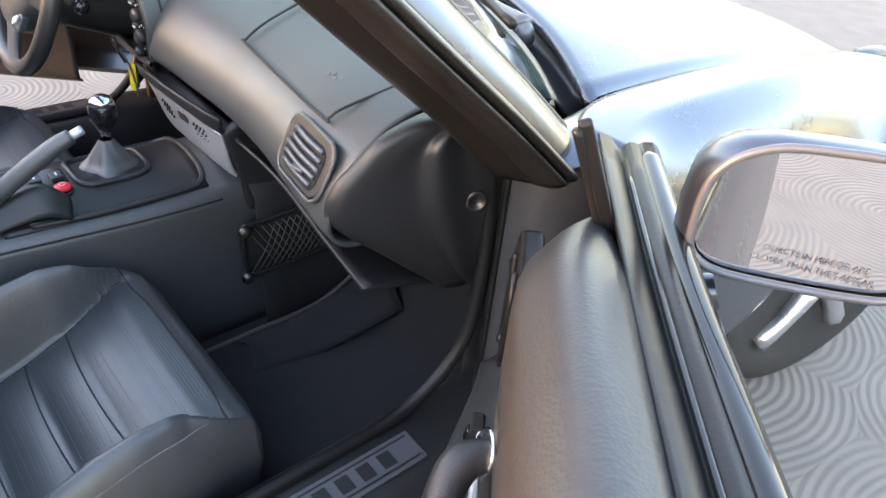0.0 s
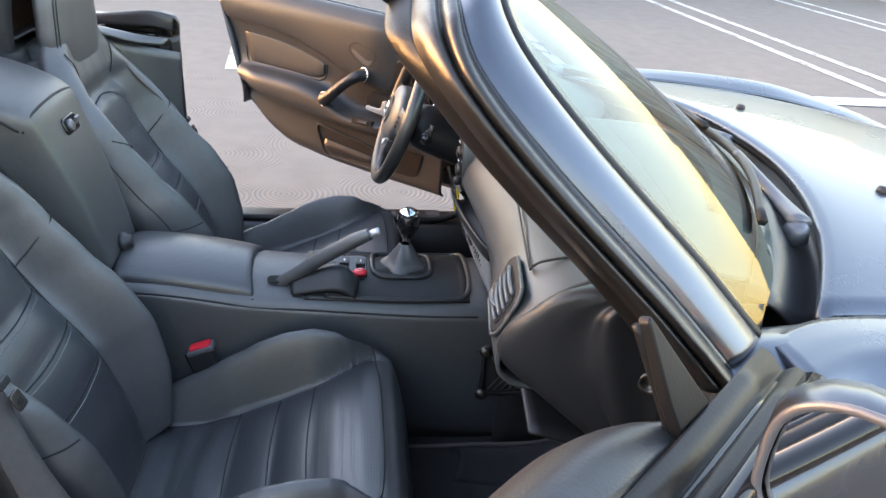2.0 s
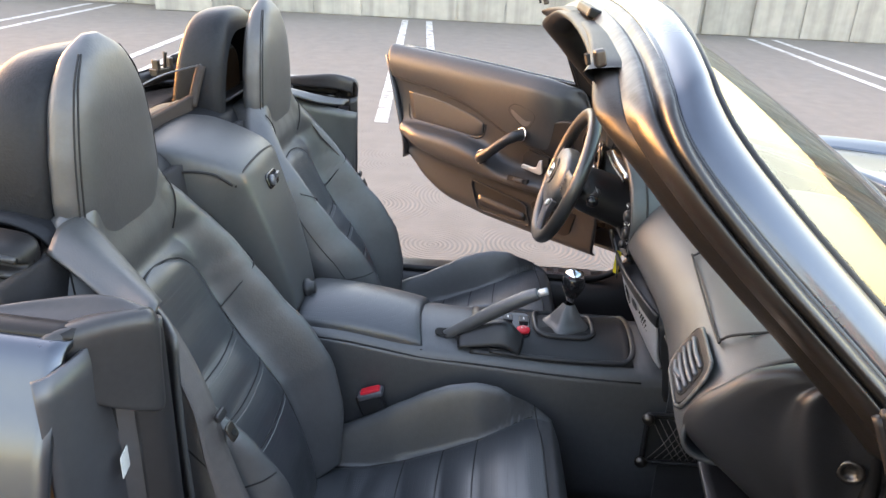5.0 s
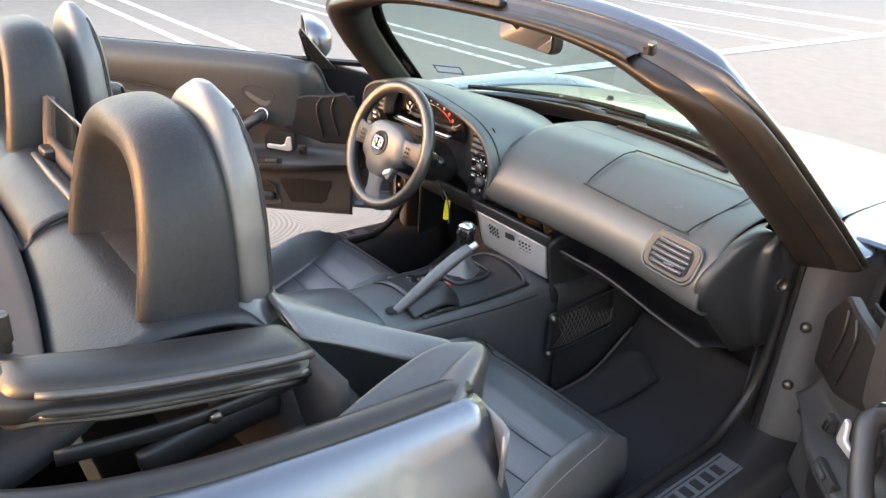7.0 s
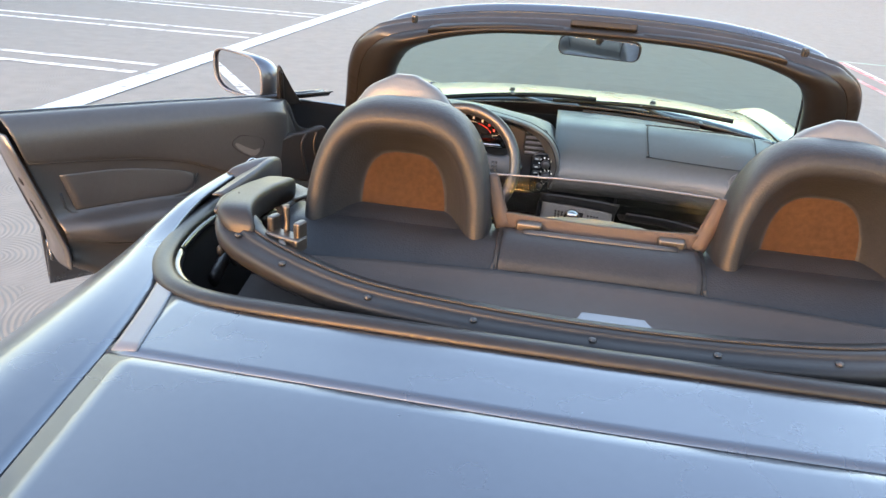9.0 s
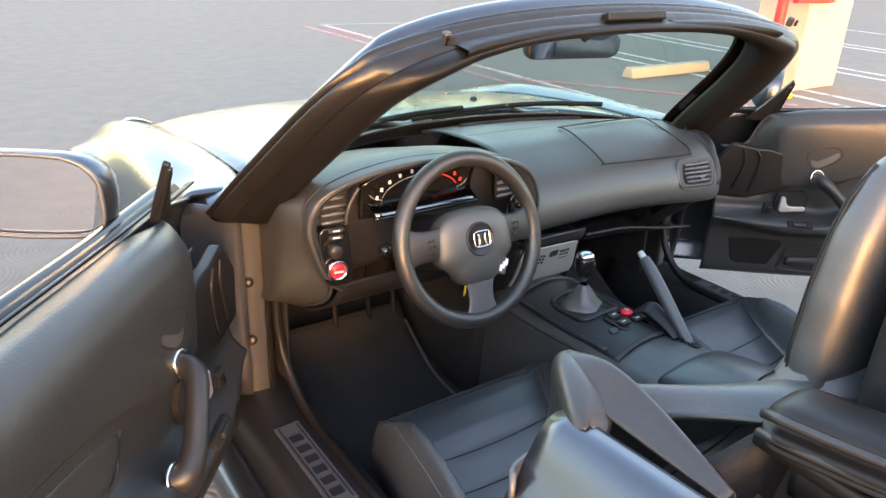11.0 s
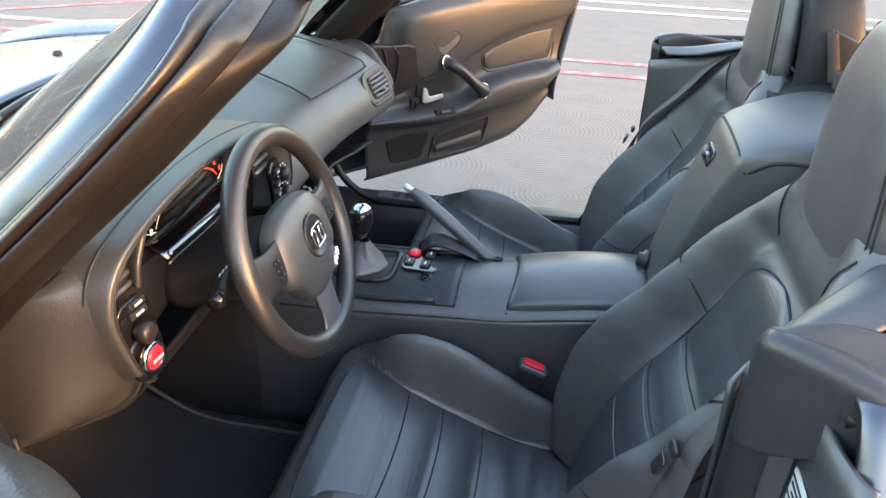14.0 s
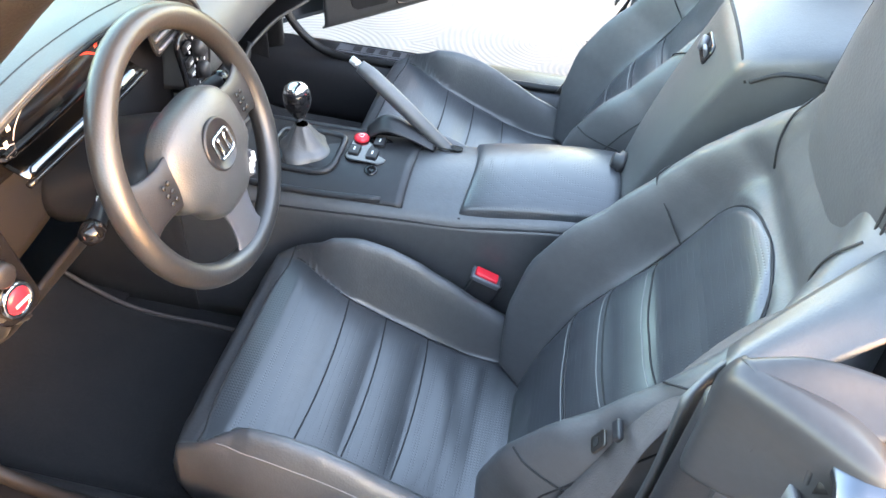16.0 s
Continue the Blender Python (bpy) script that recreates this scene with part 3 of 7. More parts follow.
for s in sides():
    sill = surf("door_sill", [[(0.845, y, 0.225), (0.825, y, 0.262), (0.785, y, 0.272), (0.762, y, 0.285), (0.735, y, 0.312), (0.66, y, 0.318), (0.615, y, 0.305), (0.595, y, 0.25), (0.59, y, 0.165)] for y in (0.56, 0.3, 0.0, -0.3, -0.56)], M_PLASTIC, car, 20, 30, thick=0.008, label="black plastic sill cover on the painted sill")
    surf("sill_outer", [[(0.80, y, 0.18), (0.845, y, 0.215), (0.835, y, 0.258), (0.79, y, 0.2785)] for y in (0.55, 0.2, -0.2, -0.55)], M_PAINT, sill, 10, 12, thick=0.004, label="painted sill")
    plate = block("scuff_plate", (0.694, 0.13, 0.3235), (0.055, 0.27, 0.004), M_SATIN, sill, (0, 2, 0), 0.0015, label="brushed aluminium scuff plate")
    for i in range(6):
        block("plate_lettering_bar", (0.694, 0.03 + 0.036 * i, 0.3262), (0.026, 0.022, 0.0012), M_PLASTIC, plate, (0, 2, 0), 0.0004)
    for dx in (-0.02, 0.02):
        block("plate_border", (0.694 + dx, 0.13, 0.3262), (0.003, 0.255, 0.0012), M_PLASTIC, plate, (0, 2, 0), 0.0004)
    # A pillar foot and hinge post
    post = surf("hinge_post", [[(0.66, 0.415, z), (0.70, 0.422, z), (0.73, 0.445, z), (0.755, 0.485, z), (0.775, 0.545, z), (0.72, 0.62, z)] for z in (0.27, 0.45, 0.62, 0.775)], M_JAMB, car, 14, 18, thick=0.006, label="painted door hinge post")
    surf("post_inner_cover", [[(0.640, 0.45, z), (0.650, 0.425, z), (0.658, 0.412, z), (0.668, 0.410, z)] for z in (0.30, 0.45, 0.62, 0.78)], M_RUBBER, post, 12, 12, thick=0.006, label="black plastic post cover")
    tube("door_aperture_seal", [(0.635, 0.36, 0.80), (0.645, 0.398, 0.70), (0.648, 0.402, 0.55), (0.645, 0.38, 0.42), (0.64, 0.28, 0.335), (0.64, 0.1, 0.325), (0.64, -0.2, 0.325), (0.645, -0.4, 0.34), (0.655, -0.475, 0.45), (0.660, -0.49, 0.65), (0.668, -0.480, 0.835)], 0.011, M_RUBBER, car, 8, 70, label="black door aperture seal")
    for p in ((0.70, 0.415, 0.60), (0.735, 0.445, 0.53), (0.70, 0.415, 0.46), (0.735, 0.445, 0.40)):
        lathe("hinge_bolt", [(0.011, 0), (0.011, 0.006), (0.007, 0.012), (0.001, 0.012)], p, (0.5, -0.85, 0), M_STEEL, post, 12)
    for z in (0.62, 0.40):
        block("door_hinge", (0.765, 0.49, z), (0.05, 0.07, 0.06), M_PAINT, post, (0, 0, 20), 0.006)
    # B post with latch striker and stickers
    jamb = surf("lock_post", [[(0.795, -0.545, z), (0.785, -0.535, z), (0.75, -0.528, z), (0.70, -0.525, z), (0.690, -0.518, z), (0.682, -0.492, z), (0.668, -0.478, z)] for z in (0.25, 0.45, 0.65, 0.83)], M_JAMB, car, 16, 20, thick=0.006, label="painted door lock post with stickers")
    surf("post_seal_cover", [[(0.648, -0.486, z0), (0.660, -0.470, z0 + 0.004), (0.676, -0.476, z0 + 0.002), (0.688, -0.500, z0 - 0.004)] for z0 in (0.835, 0.76, 0.64, 0.50, 0.38, 0.31)], M_PLASTIC, jamb, 24, 16, thick=0.008, label="wide worn brown-black door seal")
    # worn rubber corner cap: face over the post, rounded top edge, blade running back beside the well
    CTX["off"] = Vector((0, 0, 0.012 if s > 0 else -0.022))
    rows = []
    for x, y, zt, zb, bx, by in ((0.664, -0.474, 0.862, 0.735, -0.004, -0.016), (0.677, -0.474, 0.866, 0.738, -0.006, -0.032), (0.694, -0.492, 0.868, 0.748, -0.014, -0.040), (0.712, -0.518, 0.866, 0.764, -0.022, -0.034), (0.732, -0.550, 0.860, 0.786, -0.026, -0.018), (0.740, -0.566, 0.852, 0.800, -0.024, -0.008)):
        rows.append([(x + 0.004, y - 0.004, zb), (x + 0.004, y + 0.003, zb + 0.004), (x, y + 0.004, 0.5 * (zb + zt)), (x + 0.001, y + 0.006, zt - 0.022), (x, y + 0.002, zt - 0.006), (x - 0.004, y - 0.006, zt), (x + 0.5 * bx, y + 0.6 * by, zt - 0.001), (x + bx, y + by - 0.008, zt - 0.012)])
    cap = surf("lock_post_cap", rows, M_WORN, jamb, 40, 36, thick=0.004, label="worn grey rubber corner cap")
    surf("cap_blade", [[(0.660, -0.480, 0.828), (0.657, -0.53, 0.838), (0.666, -0.60, 0.838), (0.690, -0.70, 0.842)], [(0.660, -0.478, 0.852), (0.659, -0.53, 0.866), (0.668, -0.60, 0.862), (0.692, -0.70, 0.850)], [(0.667, -0.477, 0.865), (0.665, -0.53, 0.876), (0.673, -0.60, 0.869), (0.695, -0.70, 0.854)], [(0.684, -0.488, 0.866), (0.682, -0.53, 0.866), (0.684, -0.60, 0.862), (0.700, -0.70, 0.854)], [(0.700, -0.505, 0.858), (0.704, -0.54, 0.854), (0.706, -0.60, 0.853), (0.708, -0.70, 0.852)]], M_WORN, cap, 20, 30, thick=0.004, label="worn rubber blade of the corner cap")
    for p, q in (((0.6865, -0.487, 0.840), (0.690, -0.491, 0.800)), ((0.720, -0.530, 0.850), (0.723, -0.534, 0.805)), ((0.703, -0.505, 0.835), (0.700, -0.501, 0.780))):
        tube("cap_crease", [p, tuple(0.5 * (a + b) + 0.003 * k for k, (a, b) in enumerate(zip(p, q))), q], 0.0035, M_WORN, cap, 6, 10)
    CTX["off"] = Vector((0, 0, 0))
    block("striker", (0.725, -0.520, 0.53), (0.035, 0.004, 0.07), M_STEEL, jamb, (0, 0, 0), 0.0015)
    tube("striker_loop", [(0.715, -0.518, 0.50), (0.715, -0.492, 0.51), (0.715, -0.49, 0.55), (0.715, -0.518, 0.56)], 0.005, M_STEEL, jamb, 8, 16)
    if s < 0:
        block("data_sticker", (0.718, -0.5220, 0.718), (0.050, 0.0015, 0.085), M_WHITEMARK, jamb, (0, 0, 2), 0.0004, label="white data sticker with fine print")
        for i in range(9):
            block("print_bar", (0.718, -0.5208, 0.751 - 0.008 * i), (0.036 - 0.01 * (i % 3), 0.001, 0.0028), M_PLASTIC, jamb, (0, 0, 2), 0.0003)
        block("small_sticker", (0.700, -0.5195, 0.605), (0.026, 0.0015, 0.045), M_WHITEMARK, jamb, (0, 0, 10), 0.0004, label="small white sticker")
    else:
        block("small_sticker", (0.70, -0.513, 0.66), (0.035, 0.0015, 0.03), M_WHITEMARK, jamb, (0, 0, 10), 0.0004)
        block("data_sticker", (0.725, -0.516, 0.58), (0.02, 0.0015, 0.05), M_WHITEMARK, jamb, (0, 0, 4), 0.0004)

# ---- cowl, wipers, windscreen and its frame ----
PILLAR = cr([(0.700, 0.462, 0.788), (0.674, 0.392, 0.860), (0.652, 0.326, 0.922), (0.628, 0.256, 0.988), (0.598, 0.198, 1.048), (0.556, 0.160, 1.096), (0.486, 0.150, 1.132)], 51)


def ws(a, b):
    """Windscreen: a from -1 to 1 across, b from 0 at the base to 1 at the header."""
    k = min(50.0, b * 50)
    i = min(int(k), 49)
    xe, ye, ze = PILLAR[i] + (PILLAR[i + 1] - PILLAR[i]) * (k - i)
    yc, zc = 0.72 - 0.560 * b, 0.805 + 0.372 * b + 0.016 * math.sin(math.pi * b)
    return (float(xe) * a, yc + (float(ye) - yc) * abs(a) ** 2.2, zc + (float(ze) - zc) * abs(a) ** 2.6)


windscreen = surf("windscreen", [[ws(a, b) for b in (0.0, 0.33, 0.66, 0.99)] for a in np.linspace(-0.985, 0.985, 9)], M_GLASS, car, 36, 16, label="curved tinted windscreen")
windscreen.visible_shadow = False
# painted frame: pillar, header, pillar in one sweep; each line is offset (outwards, ahead, up) from the glass edge
def frame_line(dx, dy, dz, n=12):
    P = []
    dp = max(dy, -0.06) + 0.55 * min(0.0, dy + 0.06)
    for b in np.linspace(0.0, 0.96, n):
        p = ws(1, float(b))
        f = float(sm(0.70, 1.0, b))
        P.append((p[0] + dx * (1.25 - 0.15 * f), p[1] + dp * (1 - f) + dy * 0.85 * f, p[2] + dz * (1 + 0.4 * f) + 0.010 * f))
    for a in (0.82, 0.5, 0.0):
        p = ws(a, 1.0)
        P.append((p[0] + dx * 2.0 * max(0.0, a - 0.5), p[1] + dy * 0.8, p[2] + dz * 1.4 + 0.010))
    return P + [(-q[0], q[1], q[2]) for q in P[::-1][1:]]


outer = [frame_line(-0.004, 0.004, -0.006), frame_line(0.004, -0.002, 0.002), frame_line(0.020, -0.018, 0.004), frame_line(0.031, -0.036, 0.0), frame_line(0.034, -0.053, -0.008)]
wframe = surf("windscreen_frame", outer, M_PAINT, car, 20, 170, thick=0.004, label="dark silver painted windscreen frame")
tube("glass_seal", frame_line(-0.008, 0.006, -0.003), 0.008, M_RUBBER, wframe, 8, 150, label="black rubber glass seal")
tube("outer_drip_strip", frame_line(0.037, -0.056, -0.009), 0.005, M_GLOSSBLACK, wframe, 8, 150, label="black roof weatherstrip")
folds = [frame_line(0.034, -0.054, -0.011), frame_line(0.056, -0.060, -0.010), frame_line(0.063, -0.070, -0.013), frame_line(0.052, -0.079, -0.020), frame_line(0.060, -0.090, -0.018), frame_line(0.052, -0.104, -0.024), frame_line(0.032, -0.114, -0.030)]
surf("roof_seal", folds, M_SEAL, wframe, 34, 170, thick=0.004, label="worn black rubber roof seal in two folds")
inner = [frame_line(0.032, -0.113, -0.029), frame_line(0.014, -0.136, -0.031), frame_line(-0.006, -0.146, -0.036), frame_line(-0.028, -0.122, -0.042), frame_line(-0.044, -0.064, -0.038), frame_line(-0.036, -0.008, -0.016)]
surf("windscreen_inner_trim", inner, M_TRIM, wframe, 26, 170, thick=0.004, label="dark brown-black moulded inner trim of pillars and header")
# dark printed border of the glass
surf("glass_border", [frame_line(-0.010, 0.006, -0.010), frame_line(-0.034, 0.030, -0.010)], M_GLOSSBLACK, windscreen, 5, 130, thick=0.001, label="black printed border of the glass")
# header latches, sun visors, mirror
for s in sides():
    latch = block("roof_latch", (0.484, 0.030, 1.139), (0.014, 0.014, 0.022), M_STEEL, car, (15, 0, 12), 0.004, label="steel roof latch plate on the header")
    # small black block paints the shade in the latch slot
    block("latch_slot", (0.484, 0.0155, 1.137), (0.011, 0.005, 0.014), M_DARK, latch, (15, 0, 12), 0.002)
    visor = surf("sun_visor", [[(0.10, 0.105, 1.112), (0.25, 0.100, 1.108), (0.40, 0.085, 1.094), (0.445, 0.072, 1.084)], [(0.10, 0.110, 1.094), (0.25, 0.105, 1.088), (0.40, 0.090, 1.074), (0.448, 0.080, 1.070)], [(0.105, 0.150, 1.086), (0.25, 0.145, 1.080), (0.40, 0.128, 1.066), (0.445, 0.112, 1.064)], [(0.10, 0.20, 1.100), (0.25, 0.195, 1.092), (0.40, 0.175, 1.078), (0.44, 0.15, 1.074)], [(0.10, 0.20, 1.114), (0.25, 0.192, 1.108), (0.40, 0.168, 1.094), (0.44, 0.14, 1.088)]], M_TRIM, car, 20, 20, cu=True, label="dark brown vinyl sun visor folded against the header")
    visor.data.transform(Matrix.Translation((0, -0.050, 0.035)))
    block("visor_label", (0.33, 0.0455, 1.122), (0.075, 0.003, 0.009), M_YELLOW if s > 0 else M_WHITEMARK, visor, (14, 0, -7), 0.0004)
mbase = block("roof_console", (0.0, 0.085, 1.152), (0.17, 0.050, 0.018), M_TRIM, car, (-20, 0, 0), 0.005, label="header centre trim")
tube("mirror_stalk", [(0, 0.11, 1.145), (0, 0.17, 1.122), (0, 0.205, 1.098)], 0.009, M_PLASTIC, mbase, 8, 8)
rv = prism("rear_view_mirror", rounded(0.232, 0.060, 0.022), ((0.002, 0.225, 1.079), (0.975, -0.22, 0), (0.03, -0.10, 0.99)), -0.028, M_PLASTIC, car, 0.008, "black framed rear-view mirror")
prism("mirror_glass", rounded(0.222, 0.050, 0.018), ((0.002, 0.2235, 1.079), (0.975, -0.22, 0), (0.03, -0.10, 0.99)), -0.0012, M_MIRROR, rv, 0.0004, "silvered mirror glass")
rv.data.transform(Matrix.Translation((0, 0.004, 0)))
# cowl trough
rows = []
for a in np.linspace(-0.92, 0.92, 11):
    p = ws(a * 0.97, 0.0)
    yh = hood_rear(a * 0.64)
    w = 0.012 * abs(a) ** 4
    rows.append([(x, y, z - w) for x, y, z in [(a * 0.645, yh + 0.012, 0.790 - 0.020 * abs(a) ** 2.4), (a * 0.655, yh - 0.006, 0.762 - 0.01 * a * a), (a * 0.67, (p[1] + yh) / 2, 0.768 - 0.012 * a * a), (p[0], p[1] + 0.004, p[2] + 0.002), (p[0] * 0.985, p[1] - 0.03, p[2] + 0.012)]])
cowl = surf("wiper_cowl", rows, M_PLASTIC, car, 40, 20, thick=0.005, label="black plastic wiper cowl under the windscreen")
tube("hood_rear_seal", [(x, hood_rear(x) + 0.004, float(hood_z(x, hood_rear(x))) - 0.016) for x in np.linspace(-0.63, 0.63, 11)], 0.008, M_RUBBER, cowl, 8, 50)
for x0 in (-0.02, 0.40):
    y0 = hood_rear(x0) - 0.035
    wp = lathe("wiper", [(0.020, 0), (0.020, 0.022), (0.013, 0.032), (0.004, 0.034)], (x0, y0, 0.772), (0, -0.2, 1), M_SATIN, car, 16, "grey wiper pivot with arm resting on the glass")
    q = ws((x0 - 0.50) / 0.655, 0.10)
    mid = ws((x0 - 0.22) / 0.655, 0.06)
    tube("wiper_arm", [(x0, y0, 0.802), (x0 - 0.10, (y0 + mid[1]) / 2 + 0.02, 0.806), (mid[0], mid[1] + 0.004, mid[2] + 0.016)], [0.013, 0.010, 0.006], M_SATIN, wp, 8, 16, flat=1.5)
    tube("wiper_blade", [tuple(np.array(ws(np.clip((x0 + d) / 0.655, -0.9, 0.93), 0.045 + 0.03 * math.cos(d * 5))) + (0, 0.006, 0.012)) for d in (0.06, -0.1, -0.25, -0.40, -0.50)], 0.008, M_RUBBER, wp, 6, 20)
# wing corner pieces at the pillar foot
for s in sides():
    surf("pillar_foot_cover", [[(0.612, 0.63, 0.766), (0.655, 0.60, 0.776), (0.70, 0.575, 0.776)], [(0.628, 0.58, 0.770), (0.672, 0.550, 0.782), (0.72, 0.530, 0.778)], [(0.645, 0.52, 0.776), (0.690, 0.495, 0.784), (0.74, 0.49, 0.774)], [(0.65, 0.45, 0.775), (0.69, 0.43, 0.778), (0.73, 0.44, 0.765)]], M_PAINT, car, 14, 14, thick=0.005, label="painted cover at the windscreen pillar foot").data.transform(Matrix.Translation((0.022 * s, -0.030, 0.003)))

# ---- doors ----
HINGE = Vector((0.745, 0.50, 0.0))
DOOR_ANGLE = {1.0: 43.5, -1.0: 36.0}
DOOR_PLACE = {1.0: (-0.034, 0.036, -0.020, 0.885), -1.0: (0.0, 0.0, 0.0, 0.945)}     # shift and length of each door


def belt(y):
    return 0.838 + CTX["rise"] * max(0.0, 0.25 - y)


def panel_profile(y):
    """Inner face of a door at y, from the belt down: (x, z) pairs."""
    t = belt(y) + 0.014 - 0.016 * float(sm(0.10, 0.21, y)) - 0.10 * float(sm(0.20, 0.27, y))
    za = float(np.interp(y, [-0.5, -0.25, -0.12, -0.03, 0.3], [0.634, 0.628, 0.600, 0.562, 0.553]))
    ab = float(np.interp(y, [-0.5, -0.38, -0.15, 0.06, 0.3], [0.580, 0.546, 0.521, 0.506, 0.515]))
    zs = float(np.interp(y, [-0.55, -0.33, -0.20, -0.10, -0.03, 0.1, 0.24, 0.4], [0.790, 0.765, 0.737, 0.701, 0.672, 0.650, 0.64, 0.63]))
    zs = min(zs, t - 0.075)
    zb = float(np.interp(y, [-0.51, -0.45, -0.37, -0.17, 0.12, 0.4], [0.50, 0.45, 0.395, 0.362, 0.345, 0.335]))
    arm = 0.036 * float(sm(0.36, 0.1, y)) * float(sm(-0.54, -0.40, y))
    c = 0.070 * float(sm(0.12, 0.225, y)) ** 1.3          # the upper front corner is rounded off
    return [(0.712, t), (0.672 + 0.5 * c, t + 0.010), (0.643 + c, t - 0.012), (0.632 + c, t - 0.048), (0.638 + 0.7 * c, zs + 0.014), (0.649 + 0.4 * c, zs - 0.003), (0.657, 0.5 * (zs + za)), (0.650, za + 0.012), (0.634 - arm, za - 0.010),
            (0.624 - arm, 0.55 * za + 0.45 * ab), (0.630 - arm, ab + 0.014), (0.644 - 0.3 * arm, ab - 0.004), (0.655, ab - 0.028), (0.657, 0.5 * (ab + zb)), (0.653, zb + 0.02), (0.672, zb)]


CTX["rise"] = 0.0


for s in sides():
    hv = Vector((HINGE.x * s, HINGE.y, 0))
    CTX["off"] = hv
    CTX["rise"] = 0.085 if s > 0 else 0.05
    YD = [0.50, 0.40, 0.22, 0.0, -0.2, -0.38, -0.50, -0.53]
    rows = []
    for y in YD:
        zb = float(np.interp(y, [-0.53, -0.45, -0.37, -0.17, 0.12, 0.5], [0.47, 0.43, 0.375, 0.34, 0.325, 0.31]))
        t = belt(y) - 0.050 * float(sm(0.28, 0.50, y))
        dx = 0.0 if y < 0.4 else -0.012
        rows.append([(0.772 + dx, y, t), (0.785 + dx, y, t - 0.018), (0.805 + dx, y, t - 0.075), (0.838 + dx, y, 0.63), (0.846 + dx, y, 0.50), (0.838 + dx, y, 0.38), (0.815, y, zb + 0.05), (0.79, y, zb)])
    door = surf("door", rows, M_PAINT, car, 30, 34, thick=0.006, label="open passenger door, dark silver outside" if s > 0 else "open driver's door, dark silver outside")
    # jamb edges of the door shell
    for y, nm in ((-0.527, "door_rear_edge"), (0.497, "door_front_edge")):
        zl = 0.50 if y < 0 else 0.33
        surf(nm, [[(x, y - (0.008 if x in (0.70,) else 0), z) for z in (zl, 0.55, 0.68, belt(y) - 0.012 - (0.05 if y > 0 else 0))] for x in (0.635 if y < 0 else 0.66, 0.70, 0.768 if y > 0 else 0.775)] + [[(0.80 if y < 0 else 0.785, y, z) for z in (zl, 0.55, 0.68, belt(y) - 0.06 - (0.04 if y > 0 else 0))]], M_JAMB, door, 8, 12, thick=0.006, label="painted door edge")
    tube("belt_moulding", [(0.769, y, belt(y) + 0.004) for y in (0.40, 0.1, -0.2, -0.53)], 0.011, M_GLOSSBLACK, door, 10, 24, flat=1.2, label="gloss black belt moulding")
    surf("window_slot", [[(0.765, y, belt(y) + 0.006), (0.750, y, belt(y) + 0.010), (0.738, y, belt(y) + 0.001), (0.725, y, belt(y) + 0.013), (0.712, y, belt(y) + 0.017)] for y in (0.40, 0.1, -0.2, -0.53)], M_RUBBER, door, 12, 16, thick=0.004, label="window slot with rubber lips")
    tube("window_edge", [(0.742, y, belt(y) + 0.006) for y in (0.36, 0.1, -0.2, -0.50)], 0.0035, M_GLOSSBLACK, door, 6, 12)
    # inner panel
    surf("inner_panel", [[(x, y, z) for x, z in panel_profile(y)] for y in (0.34, 0.29, 0.25, 0.225, 0.20, 0.16, 0.08, -0.03, -0.13, -0.23, -0.33, -0.42, -0.48, -0.515)], M_LINING, door, 56, 60, thick=0.006, label="black vinyl door lining with armrest")

    def on_panel(y, z, lift=0.004):
        q = panel_profile(y)[2:]
        return (float(np.interp(z, [w[1] for w in q[::-1]], [w[0] for w in q[::-1]])) - lift, y, z)

    tubes("panel_seam", [[on_panel(y, z, 0.002) for y, z in ((-0.51, 0.790), (-0.33, 0.765), (-0.20, 0.737), (-0.10, 0.701), (-0.035, 0.672))], [on_panel(y, z, 0.002) for y, z in ((-0.47, 0.575), (-0.38, 0.546), (-0.156, 0.521), (0.063, 0.506), (0.30, 0.515))]], 0.0030, M_STITCH, door)
    tubes("lining_edge", [[on_panel(y, z, 0.001) for y, z in ((-0.035, 0.672), (0.03, 0.660), (0.1, 0.646), (0.22, 0.61))]], 0.005, M_LINING, door)
    # padded insert behind the pull handle
    pad = [(-0.142, 0.690), (-0.150, 0.655), (-0.165, 0.640), (-0.20, 0.634), (-0.35, 0.642), (-0.47, 0.646), (-0.475, 0.70), (-0.47, 0.752), (-0.33, 0.742), (-0.23, 0.722), (-0.17, 0.705)]
    tubes("insert_seam", [[on_panel(y, z, 0.001) for y, z in pad[:7]]], 0.0032, M_STITCH, door)
    surf("insert_pad", [[on_panel(y, za + (zt - za) * f, 0.005 if 0 < f < 1 else 0.001) for f in (0, 0.25, 0.75, 1)] for y, za, zt in ((-0.152, 0.655, 0.690), (-0.20, 0.642, 0.708), (-0.33, 0.648, 0.738), (-0.46, 0.652, 0.748))], M_LINING, door, 20, 16, thick=0.004, label="padded vinyl insert")
    # pull handle with chrome ends
    pull = tube("pull_handle", [(0.636, 0.030, 0.690), (0.606, 0.016, 0.684), (0.592, -0.02, 0.660), (0.583, -0.07, 0.618), (0.586, -0.105, 0.594), (0.606, -0.115, 0.588)], [0.016, 0.019, 0.017, 0.018, 0.021, 0.020], M_PLASTIC, door, 14, 30, label="black pull handle with chrome ends")
    lathe("chrome_ring_rear", [(0.024, 0.0), (0.026, 0.005), (0.023, 0.008), (0.021, 0.002)], (0.600, -0.114, 0.590), (-1, -0.1, 0.35), M_CHROME, door, 24)
    lathe("chrome_ring_front", [(0.022, 0.0), (0.024, 0.005), (0.021, 0.008), (0.019, 0.002)], (0.630, 0.030, 0.689), (-1, -0.2, 0.25), M_CHROME, door, 24)
